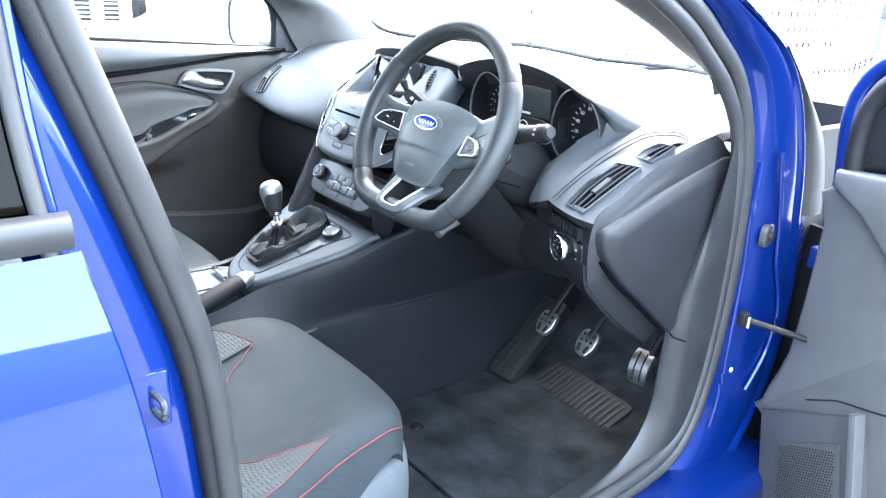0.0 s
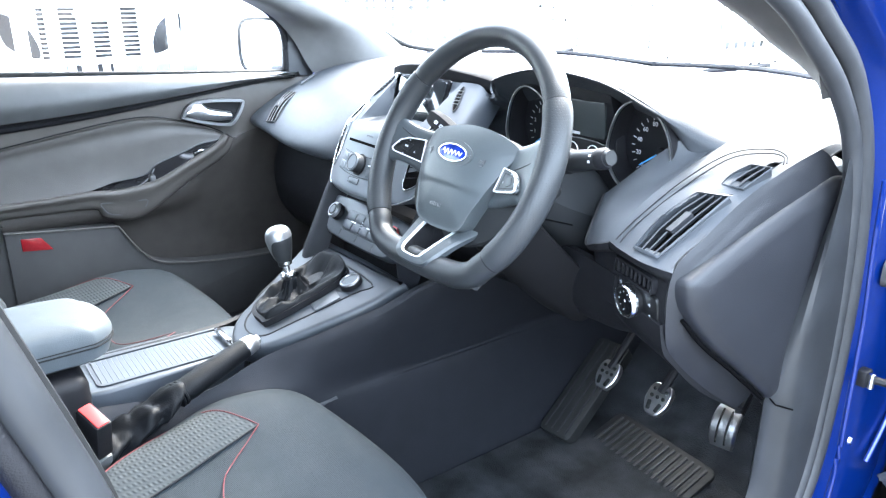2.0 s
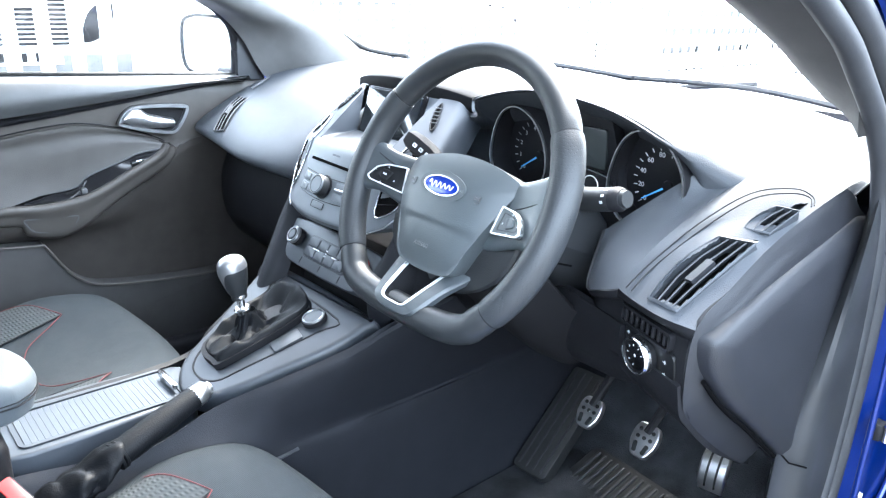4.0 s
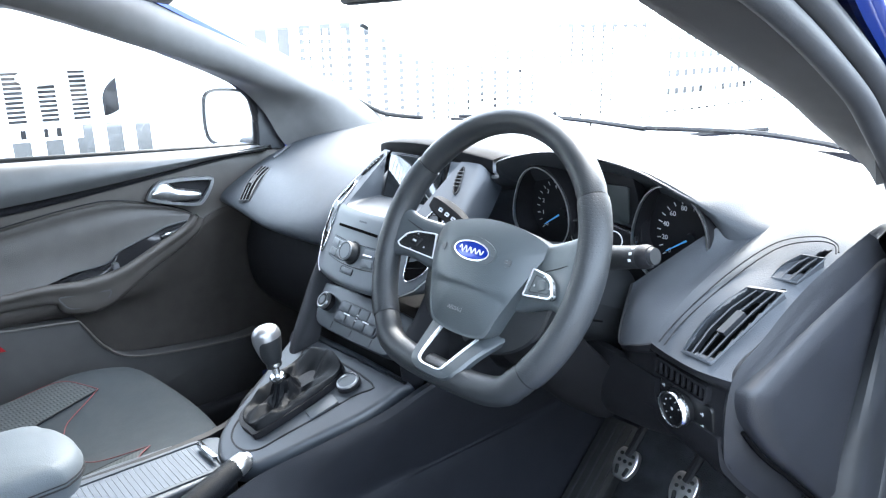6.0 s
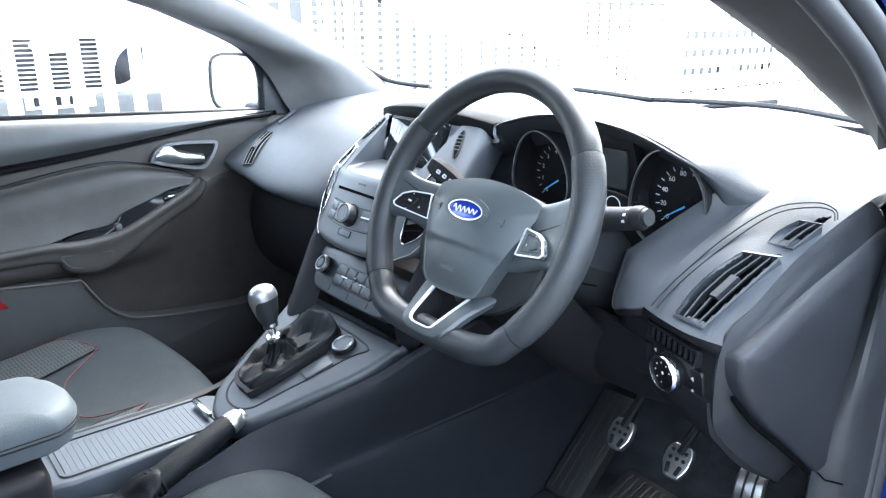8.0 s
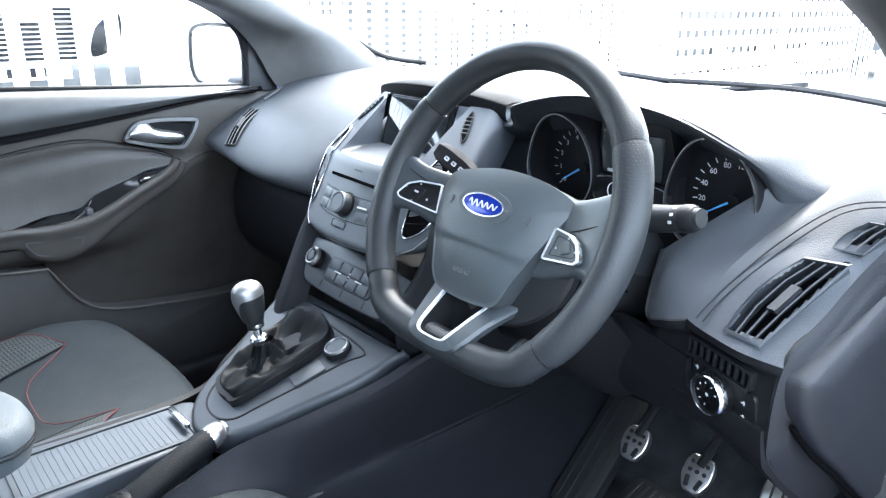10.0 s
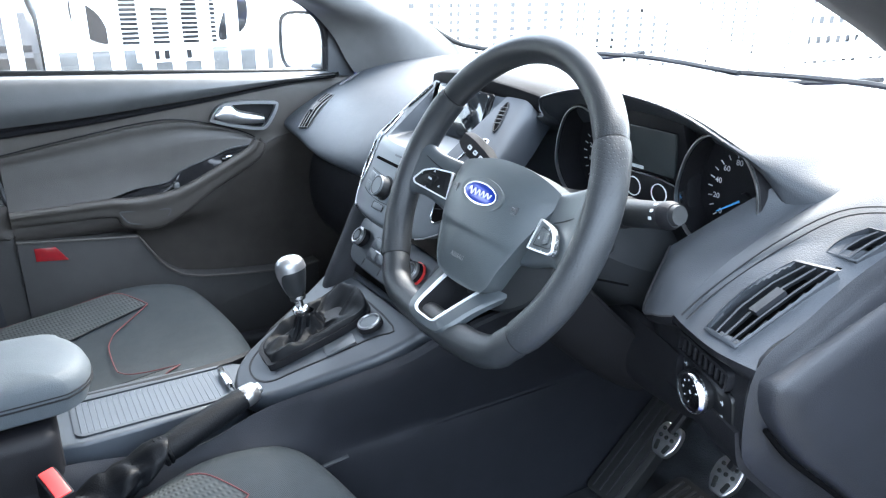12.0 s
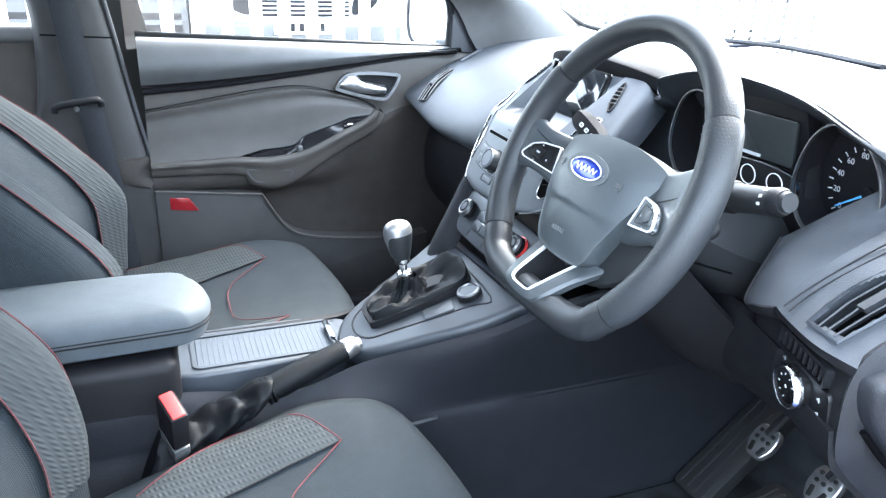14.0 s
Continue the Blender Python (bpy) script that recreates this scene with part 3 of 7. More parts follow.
part("wing_seal", skin([[(0.770, a[0], a[1]), (0.778, (a[0] + b[0]) / 2, (a[1] + b[1]) / 2), (0.770, b[0], b[1])] for a, b in (((0.36, 1.10), (0.37, 1.105)), ((0.452, 1.02), (0.475, 1.03)), ((0.505, 0.935), (0.575, 0.945)), ((0.53, 0.86), (0.63, 0.85)), ((0.55, 0.80), (0.645, 0.79)))], 4, 3, 0.012), M_RUBBER, car, "black rubber seal outside the hinge pillar")
# Dark panel added for the shadow between hinge pillar and wing.
part("wing_gap_shade", skin([[(0.70, 0.68, z), (0.80, 0.66, z), (0.90, 0.60, z)] for z in (0.2, 0.5, 0.76)], 3, 3, 0.01), M_DARK, car)
# centre pillar on the driver's side
BP = [(-0.672, 1.25), (-0.643, 1.14), (-0.617, 1.06), (-0.582, 0.95), (-0.55, 0.83), (-0.535, 0.68), (-0.52, 0.5), (-0.50, 0.31)]
part("centre_pillar_seal", tube(curve([(0.768, y - 0.012, z) for y, z in BP], 6), 0.014, 14, False, 1.0, (1, 0, 0)), M_MOULD, car, "dark rubber seal on the centre pillar")
# Trim colour darkened against the strong light at the open door.
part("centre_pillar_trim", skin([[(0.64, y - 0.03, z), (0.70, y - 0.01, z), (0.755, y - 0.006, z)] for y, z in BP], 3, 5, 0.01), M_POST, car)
part("centre_pillar_strip", tube(curve([(0.776, y - 0.03, z) for y, z in BP], 6), 0.008, 10, False, 1.0, (1, 0, 0)), M_DARK, car)
part("centre_pillar", skin([[(0.772, y - 0.022, z), (0.775, y - 0.04, z), (0.782, y - 0.05, z), (0.787, y - 0.075, z), (0.785, y - 0.11, z)] for y, z in BP], 4, 4, 0.006), M_BLUE, car)
# centre pillar on the passenger's side
FP_Z = ((1.3, -0.575), (1.06, -0.537), (0.971, -0.522), (0.83, -0.500), (0.695, -0.476), (0.60, -0.455), (0.457, -0.416), (0.25, -0.36))
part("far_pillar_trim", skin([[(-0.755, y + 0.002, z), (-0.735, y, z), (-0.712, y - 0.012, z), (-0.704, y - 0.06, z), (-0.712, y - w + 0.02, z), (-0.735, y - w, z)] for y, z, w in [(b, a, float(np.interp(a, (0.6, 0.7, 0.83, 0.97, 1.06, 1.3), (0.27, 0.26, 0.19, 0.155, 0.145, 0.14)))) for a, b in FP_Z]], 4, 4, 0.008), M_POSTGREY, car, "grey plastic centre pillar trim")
part("far_pillar_seal", tube(curve([(-0.722, y + 0.002, z) for z, y in FP_Z], 4), 0.0055, 8), M_SEAL, car, "grey rubber seal on the centre pillar")
# Black strip painted in for the shade between pillar and door.
part("far_pillar_gap", skin([[(-0.775, y - 0.01, z), (-0.772, y + 0.03, z), (-0.775, y + 0.07, z)] for z, y in FP_Z], 4, 3, 0.003), M_RUBBER, car, "black strip standing for the shaded door gap")
part("pillar_joint", tube([(-0.718, -0.526, 0.969), (-0.709, -0.54, 0.970), (-0.701, -0.585, 0.973), (-0.708, -0.66, 0.976)], 0.0018, 6), M_VOID, car)
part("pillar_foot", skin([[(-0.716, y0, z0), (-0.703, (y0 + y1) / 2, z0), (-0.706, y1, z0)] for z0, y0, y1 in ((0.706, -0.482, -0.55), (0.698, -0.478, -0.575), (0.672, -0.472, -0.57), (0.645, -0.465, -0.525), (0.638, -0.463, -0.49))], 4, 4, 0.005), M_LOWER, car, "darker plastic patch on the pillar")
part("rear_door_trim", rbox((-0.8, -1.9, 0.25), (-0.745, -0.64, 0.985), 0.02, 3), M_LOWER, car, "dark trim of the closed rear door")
part("rear_door_top", rbox((-0.8, -1.9, 0.955), (-0.738, -0.64, 0.992), 0.012, 3), M_GREY, car)
part("side_panel", rbox((-0.8, -1.9, 1.25), (-0.7, -0.5, 1.36), 0.03, 3), M_TRIM, car)

# ---- passenger door ----
pdoor = thing("passenger_door", (-0.76, -0.1, 0.2), "closed front passenger door with dark grey trim", "car door")
DX = -0.735
part("door_shell", rbox((-0.90, -0.47, 0.25), (-0.79, 0.62, 0.94), 0.03, 3), M_BLUE, pdoor)
part("door_trim", skin([[(-0.775, y, 0.965 - 0.047 * (y + 0.48)), (-0.752, y, 0.965 - 0.047 * (y + 0.48)), (DX, y, 0.93 - 0.04 * (y + 0.48)), (DX - 0.004, y, max(0.8, zb + 0.02)), (DX - 0.002, y, max(0.7, zb + 0.01)), (DX - 0.006, y, zb)] for y, zb in ((-0.475, 0.655), (-0.2, 0.655), (-0.08, 0.66), (0.04, 0.722), (0.12, 0.777), (0.3, 0.797), (0.42, 0.797))], 4, 4, 0.01), M_DOORTRIM, pdoor)
# Dark trim also stands for shade: its front edge rises towards the dash.
part("lower_trim", skin([[(DX + a, y, zt), (DX + b, y, zt - 0.013), (DX + b - 0.004, y, zt - 0.04), (DX - 0.022, y, 0.59), (DX - 0.036, y, 0.50), (DX - 0.036, y, 0.40), (DX - 0.03, y, 0.27)] for y, zt, a, b in ((-0.475, 0.668, 0.006, 0.024), (-0.25, 0.668, 0.006, 0.022), (-0.08, 0.672, 0.004, 0.010), (0.04, 0.735, 0.003, 0.005), (0.12, 0.79, 0.003, 0.004), (0.25, 0.81, 0.002, 0.003), (0.42, 0.81, 0.002, 0.002))], 4, 4, 0.006), M_LOWER, pdoor, "dark plastic lower door trim, carried up where shade falls")
strip_up = [(-0.478, 0.862), (-0.284, 0.874), (-0.035, 0.899), (0.14, 0.919), (0.285, 0.931)]
strip_lo = [(-0.476, 0.842), (-0.284, 0.858), (-0.035, 0.889), (0.14, 0.913), (0.285, 0.929)]
part("upper_roll", skin([[(DX - 0.02, y, 0.958 - 0.035 * (y + 0.2)), (DX + 0.01, y, 0.952 - 0.035 * (y + 0.2)), (DX + 0.03, y, (zu + 0.945) / 2), (DX + 0.012, y, zu + 0.003)] for y, zu in strip_up], 5, 4, 0.006), M_GREY, pdoor, "soft grey upper door trim")
part("dark_strip", skin([[(DX + 0.0, y, z), (DX - 0.004, y2, (z + z2) / 2), (DX + 0.006, y2, z2)] for (y, z), (y2, z2) in zip(strip_up, strip_lo)], 5, 4, 0.006), M_DARK, pdoor, "dark strip under the window line")
IN_TOP = ((-0.476, 0.806), (-0.38, 0.822), (-0.30, 0.835), (-0.22, 0.847), (-0.142, 0.854), (-0.09, 0.849), (-0.04, 0.837), (0.0, 0.825), (0.03, 0.814), (0.055, 0.802), (0.067, 0.794))
IN_LOW = ((-0.476, 0.689), (-0.38, 0.690), (-0.30, 0.692), (-0.262, 0.700), (-0.22, 0.709), (-0.152, 0.713), (-0.115, 0.736), (-0.04, 0.762), (0.0, 0.773), (0.04, 0.779), (0.067, 0.782))
rows = []
for y in np.linspace(-0.476, 0.066, 40):
    zt, zb = (float(np.interp(y, [p[0] for p in line], [p[1] for p in line])) for line in (IN_TOP, IN_LOW))
    swell = float(np.interp(y, (-0.476, -0.29, -0.20, -0.10, 0.066), (0.028, 0.026, 0.012, 0.008, 0.004)))
    r = []
    for v in np.linspace(0, 1, 22):
        x = DX + 0.0085 - 0.016 * math.exp(-(v / 0.035) ** 2) - 0.007 * math.exp(-((v - 0.2) / 0.16) ** 2) + swell * v ** 3.5
        r.append(Vector((x, y, zt + (zb - zt) * v)))
    rows.append(r)
part("insert", loft(rows), M_DOORCLOTH, pdoor, "dark padded vinyl door insert")
part("insert_seam", tube(curve([(DX + 0.0025, y, z + 0.0015) for y, z in IN_TOP], 4), 0.0016, 6), M_DARK, pdoor)
arm_top = [(-0.476, 0.689), (-0.38, 0.690), (-0.288, 0.692), (-0.235, 0.688), (-0.19, 0.689), (-0.123, 0.70), (-0.038, 0.738), (0.036, 0.774), (0.058, 0.796)]
arm_low = [(-0.476, 0.664), (-0.38, 0.661), (-0.275, 0.655), (-0.255, 0.63), (-0.20, 0.615), (-0.147, 0.63), (-0.051, 0.69), (0.055, 0.748), (0.079, 0.786)]
part("armrest", skin([[(DX + 0.03, a[0], a[1] - 0.002), (DX + 0.044, a[0], a[1] + 0.001), (DX + 0.048, *MIX(a, b, 0.1)), (DX + 0.042, *MIX(a, b, 0.4)), (DX + 0.038, *MIX(a, b, 0.9)), (DX + 0.025, b[0], b[1]), (DX - 0.005, b[0], b[1] + 0.006)] for a, b in zip(arm_top, arm_low)], 5, 3, 0.005), M_DOORTRIM, pdoor, "grey door armrest")
rec_up = [(-0.284, 0.694), (-0.244, 0.706), (-0.152, 0.713), (-0.115, 0.737), (-0.04, 0.762), (-0.001, 0.776), (0.053, 0.781)]
part("grip_recess", skin([[(DX + 0.042, a[0], a[1] + 0.001), (DX + 0.03, *MIX(a, b, 0.5)), (DX + 0.016, b[0], b[1])] for a, b in zip(arm_top[2:], rec_up)], 5, 3, 0.004), M_GLOSS, pdoor, "glossy black recess of the door pull")
part("recess_edge", tube(curve([(DX + 0.018, a, b + 0.001) for a, b in rec_up], 4), 0.002, 6), M_TRIM, pdoor)
part("window_switch", rbox((DX + 0.03, -0.028, 0.752), (DX + 0.044, 0.004, 0.764), 0.004, 2), M_GLOSS, pdoor, "window switch with chrome edge")
part("switch_edge", rbox((DX + 0.036, -0.018, 0.760), (DX + 0.046, -0.002, 0.767), 0.003, 2), M_CHROME, pdoor)
part("switch_post", rbox((DX + 0.022, -0.142, 0.700), (DX + 0.042, -0.128, 0.716), 0.004, 2), M_GREY, pdoor)
pocket = soft([(-0.270, 0.668), (-0.150, 0.660), (-0.163, 0.636), (-0.201, 0.625), (-0.25, 0.634)], 0.012)
part("pull_pocket", plate(pocket, 0.012, 0.003, axes((DX + 0.0425, 0, 0.645), (0, 1, 0), (0.1, 0, 1)) @ pose(0, -0.645, 0), 3), M_TRIM, pdoor, "pull pocket below the armrest")
part("pocket_rim", frame_plate(pocket, 0.003, 0.006, axes((DX + 0.0455, 0, 0.645), (0, 1, 0), (0.1, 0, 1)) @ pose(0, -0.645, 0)), M_GREY, pdoor)

bin_line = [(-0.475, 0.628), (-0.232, 0.602), (-0.176, 0.515), (-0.098, 0.478), (0.12, 0.455), (0.2, 0.46)]
part("map_pocket", plate([p[:2] for p in curve([(a, b, 0) for a, b in bin_line[:2]], 2)] + [p[:2] for p in curve([(a, b, 0) for a, b in bin_line[1:]], 4)] + [(0.2, 0.28), (-0.475, 0.28)], 0.04, 0.006, axes((DX + 0.03, 0, 0), (0, 1, 0), (0.02, 0, 1))), M_POSTGREY, pdoor, "grey map pocket on the lower door")
part("pocket_lip", tube([(DX + 0.043, a, b) for a, b in bin_line[:1]] + [(DX + 0.043, p.x, p.y) for p in curve([(a, b, 0) for a, b in bin_line[1:]], 5)], 0.0028, 8), M_DOORTRIM, pdoor, "pale lip of the map pocket")
part("reflector", plate([(-0.444, 0.610), (-0.402, 0.606), (-0.38, 0.573), (-0.444, 0.580)], 0.012, 0.002, axes((DX + 0.044, 0, 0), (0, 1, 0), (0, 0, 1))), M_REFLECT, pdoor, "red door reflector")
hb = [(-0.036, 0.852), (0.0, 0.884), (0.105, 0.882), (0.128, 0.87), (0.1, 0.822), (0.068, 0.815), (-0.024, 0.838)]
hbc = [p[:2] for p in curve([(a, b, 0) for a, b in hb], 5, True)]
part("handle_bezel", frame_plate(hbc, 0.0075, 0.014, axes((DX + 0.016, 0, 0), (0, 1, 0), (0, 0, 1))), M_KNOB, pdoor, "satin silver door handle surround")
part("handle_cup", plate(hbc, 0.004, 0, axes((DX + 0.004, 0, 0), (0, 1, 0), (0, 0, 1))), M_DARK, pdoor)
part("door_handle", skin([[(DX + 0.012, y, z + h), (DX + 0.024, y, z + h * 0.3), (DX + 0.022, y, z - h), (DX + 0.01, y, z - h * 1.2)] for y, z, h in ((-0.028, 0.857, 0.006), (-0.01, 0.862, 0.017), (0.012, 0.859, 0.020), (0.03, 0.851, 0.015), (0.06, 0.845, 0.0125), (0.088, 0.842, 0.009))], 4, 3, 0.004), M_ALU, pdoor, "chrome inner door handle")
part("window_frame", tube(curve([(-0.745, -0.52, 1.30), (-0.745, -0.26, 1.285), (-0.745, -0.07, 1.233), (-0.745, 0.05, 1.183), (-0.745, 0.18, 1.126), (-0.748, 0.235, 1.09), (-0.75, 0.268, 1.04), (-0.755, 0.27, 0.945)], 5), 0.011, 8), M_DARK, pdoor)
part("sail_panel", plate([(0.27, 0.93), (0.272, 1.05), (0.30, 1.03), (0.345, 0.955), (0.345, 0.925)], 0.02, 0.004, axes((DX - 0.006, 0, 0), (0, 1, 0), (0, 0, 1))), M_TRIM, pdoor, "triangular mirror trim")
ob = part("door_window", rbox((-0.762, -0.5, 0.94), (-0.758, 0.27, 1.28), 0), M_GLASS, pdoor, "clear side window")
ob.visible_shadow = False
part("waist_seal", rbox((-0.765, -0.48, 0.945), (-0.752, 0.27, 0.962), 0.003, 1, pose(0, 0, 0.0) @ Matrix.Translation((0, -0.1, 0.955)) @ pose(0, 0, 0, -2.6) @ Matrix.Translation((0, 0.1, -0.955))), M_RUBBER, pdoor)

# door mirror
mir = thing("door_mirror", (-0.86, 0.3, 0.94), "blue door mirror with black trim outside the passenger window", "mirror")
face = [(-0.10, -0.075), (-0.105, 0.03), (-0.07, 0.075), (0.04, 0.08), (0.075, 0.06), (0.085, -0.06), (0.06, -0.08)]
mm = axes((-0.935, 0.293, 0.999), (0.93, 0.36, 0), (0.04, -0.11, 1))
fc = [p[:2] for p in curve([(a, b, 0) for a, b in face], 5, True)]
part("mirror_shell", loft([[mm @ Vector((a * k, b * k, -d)) for a, b in fc] for k, d in ((1, 0), (1.06, 0.02), (1.0, 0.07), (0.6, 0.11))], True, False, True), M_BLUE, mir)
part("mirror_rim", frame_plate(fc, 0.008, 0.02, mm @ pose(0, 0, 0.006)), M_DARK, mir)
part("mirror_glass", plate([(a * 0.94, b * 0.94) for a, b in fc], 0.004, 0, mm @ pose(0, 0, 0.003)), M_MIRROR, mir, "mirror glass that shows the bright yard")
part("mirror_foot", rbox((-0.87, 0.27, 0.915), (-0.79, 0.34, 0.95), 0.012, 3), M_DARK, mir)

# ---- dashboard ----
dash = thing("dashboard", (0, 0.3, 0.7), "dark grey soft-touch dashboard with vents and instruments", "dashboard")
DS = [
    (-0.715, (0.62, 0.972), (0.51, 0.971), (0.405, 0.957), (0.29, 0.918), (0.205, 0.876), (0.142, 0.834), (0.152, 0.808), (0.24, 0.79)),
    (-0.60, (0.66, 0.98), (0.53, 0.978), (0.41, 0.965), (0.28, 0.925), (0.19, 0.88), (0.13, 0.83), (0.14, 0.805), (0.22, 0.79)),
    (-0.42, (0.75, 0.985), (0.58, 0.985), (0.42, 0.975), (0.28, 0.94), (0.18, 0.885), (0.115, 0.825), (0.12, 0.797), (0.20, 0.78)),
    (-0.255, (0.79, 0.985), (0.6, 0.99), (0.43, 0.983), (0.30, 0.955), (0.205, 0.905), (0.135, 0.845), (0.125, 0.80), (0.18, 0.78)),
    (-0.185, (0.80, 0.985), (0.6, 0.99), (0.44, 0.986), (0.34, 0.968), (0.26, 0.93), (0.19, 0.865), (0.16, 0.80), (0.2, 0.78)),
    (-0.15, (0.81, 0.985), (0.61, 0.99), (0.45, 0.99), (0.36, 0.98), (0.30, 0.95), (0.26, 0.88), (0.24, 0.82), (0.24, 0.78)),
    (-0.02, (0.82, 0.985), (0.62, 0.99), (0.45, 0.993), (0.34, 0.993), (0.28, 0.975), (0.26, 0.93), (0.26, 0.86), (0.26, 0.8)),
    (0.16, (0.82, 0.985), (0.62, 0.99), (0.45, 0.992), (0.31, 0.985), (0.235, 0.972), (0.26, 0.95), (0.32, 0.93), (0.34, 0.8)),
    (0.192, (0.81, 0.985), (0.61, 0.99), (0.44, 0.996), (0.29, 1.003), (0.212, 0.994), (0.224, 0.981), (0.31, 0.92), (0.335, 0.8)),
    (0.22, (0.8, 0.985), (0.6, 0.99), (0.43, 1.0), (0.27, 1.015), (0.195, 1.012), (0.207, 0.999), (0.3, 0.932), (0.335, 0.8)),
    (0.33, (0.79, 0.985), (0.58, 0.992), (0.42, 1.01), (0.27, 1.038), (0.185, 1.036), (0.197, 1.023), (0.3, 0.956), (0.335, 0.8)),
    (0.45, (0.75, 0.985), (0.55, 0.99), (0.41, 1.005), (0.27, 1.03), (0.19, 1.028), (0.202, 1.015), (0.3, 0.948), (0.335, 0.8)),
    (0.54, (0.7, 0.98), (0.5, 0.982), (0.4, 0.988), (0.28, 1.0), (0.2, 0.996), (0.212, 0.983), (0.3, 0.916), (0.335, 0.8)),
    (0.585, (0.67, 0.98), (0.5, 0.978), (0.42, 0.976), (0.33, 0.972), (0.25, 0.962), (0.25, 0.93), (0.24, 0.88), (0.22, 0.8)),
    (0.65, (0.63, 0.975), (0.5, 0.972), (0.43, 0.962), (0.37, 0.952), (0.31, 0.935), (0.28, 0.90), (0.24, 0.85), (0.20, 0.8)),
    (0.695, (0.60, 0.97), (0.5, 0.966), (0.45, 0.955), (0.40, 0.945), (0.35, 0.93), (0.31, 0.90), (0.26, 0.85), (0.22, 0.8)),
]
part("dash_top", skin([[(x, y, z) for y, z in p] for x, *p in DS], 6, 5, 0.004), M_DASH, dash, "soft grained dashboard top")
# face round the outer vents, wider towards its foot
VF = [
    [(0.613, 0.375, 0.978), (0.635, 0.392, 0.974), (0.66, 0.412, 0.968), (0.693, 0.43, 0.959)],
    [(0.606, 0.318, 0.970), (0.626, 0.318, 0.968), (0.655, 0.330, 0.960), (0.692, 0.352, 0.951)],
    [(0.592, 0.238, 0.936), (0.612, 0.240, 0.944), (0.648, 0.260, 0.94), (0.686, 0.285, 0.932)],
    [(0.573, 0.175, 0.897), (0.598, 0.178, 0.900), (0.64, 0.188, 0.905), (0.677, 0.212, 0.902)],
    [(0.560, 0.140, 0.865), (0.585, 0.138, 0.862), (0.63, 0.14, 0.862), (0.668, 0.152, 0.862)],
    [(0.550, 0.114, 0.832), (0.576, 0.107, 0.828), (0.62, 0.098, 0.825), (0.660, 0.104, 0.822)],
    [(0.546, 0.121, 0.820), (0.573, 0.114, 0.817), (0.618, 0.103, 0.815), (0.658, 0.104, 0.814)],
    [(0.543, 0.141, 0.808), (0.572, 0.132, 0.806), (0.617, 0.118, 0.806), (0.657, 0.105, 0.806)],
    [(0.543, 0.1435, 0.795), (0.572, 0.134, 0.795), (0.617, 0.119, 0.795), (0.656, 0.106, 0.795)],
    [(0.548, 0.1435, 0.730), (0.575, 0.134, 0.730), (0.62, 0.120, 0.730), (0.655, 0.11, 0.735)],
    [(0.549, 0.162, 0.706), (0.577, 0.151, 0.704), (0.62, 0.139, 0.700), (0.655, 0.134, 0.698)],
]
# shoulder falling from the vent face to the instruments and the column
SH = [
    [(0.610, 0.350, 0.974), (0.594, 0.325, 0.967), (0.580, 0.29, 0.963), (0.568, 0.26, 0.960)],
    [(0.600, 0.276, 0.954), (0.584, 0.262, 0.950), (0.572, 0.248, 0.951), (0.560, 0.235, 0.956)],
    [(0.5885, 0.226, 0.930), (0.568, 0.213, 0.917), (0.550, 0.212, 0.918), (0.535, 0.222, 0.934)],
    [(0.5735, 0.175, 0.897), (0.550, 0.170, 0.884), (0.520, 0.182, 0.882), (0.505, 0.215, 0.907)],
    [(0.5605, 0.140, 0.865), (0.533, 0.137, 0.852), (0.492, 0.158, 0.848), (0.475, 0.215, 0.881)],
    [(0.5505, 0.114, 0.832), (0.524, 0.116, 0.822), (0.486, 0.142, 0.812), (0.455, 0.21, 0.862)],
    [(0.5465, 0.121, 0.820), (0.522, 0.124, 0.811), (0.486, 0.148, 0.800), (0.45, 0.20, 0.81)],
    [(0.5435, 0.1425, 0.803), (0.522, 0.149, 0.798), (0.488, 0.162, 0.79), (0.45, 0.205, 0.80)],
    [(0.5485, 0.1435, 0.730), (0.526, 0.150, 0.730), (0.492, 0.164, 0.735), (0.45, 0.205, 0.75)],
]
vf = skin(VF[:6], 18, 20)
kill = []
for f in vf.faces:
    c = f.calc_center_median()
    x0 = np.interp(c.z, (0.838, 0.87, 0.906), (0.598, 0.603, 0.632))
    x1 = np.interp(c.z, (0.838, 0.906), (0.632, 0.664))
    u0, u1 = np.interp(c.z, (0.916, 0.942), (0.65, 0.672)), np.interp(c.z, (0.916, 0.942), (0.668, 0.679))
    if (0.838 < c.z < 0.905 and x0 < c.x < x1) or (0.919 < c.z < 0.938 and u0 < c.x < u1):
        kill.append(f)
bmesh.ops.delete(vf, geom=kill, context="FACES")
bmesh.ops.recalc_face_normals(vf, faces=vf.faces)
part("vent_face", vf, M_DASH, dash, "vent surround at the driver's end of the dashboard")
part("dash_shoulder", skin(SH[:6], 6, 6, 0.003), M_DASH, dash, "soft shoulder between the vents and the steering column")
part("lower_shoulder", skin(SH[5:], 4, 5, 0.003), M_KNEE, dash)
part("switch_surround", skin(VF[5:], 5, 5), M_KNEE, dash, "black panel round the lamp switch")
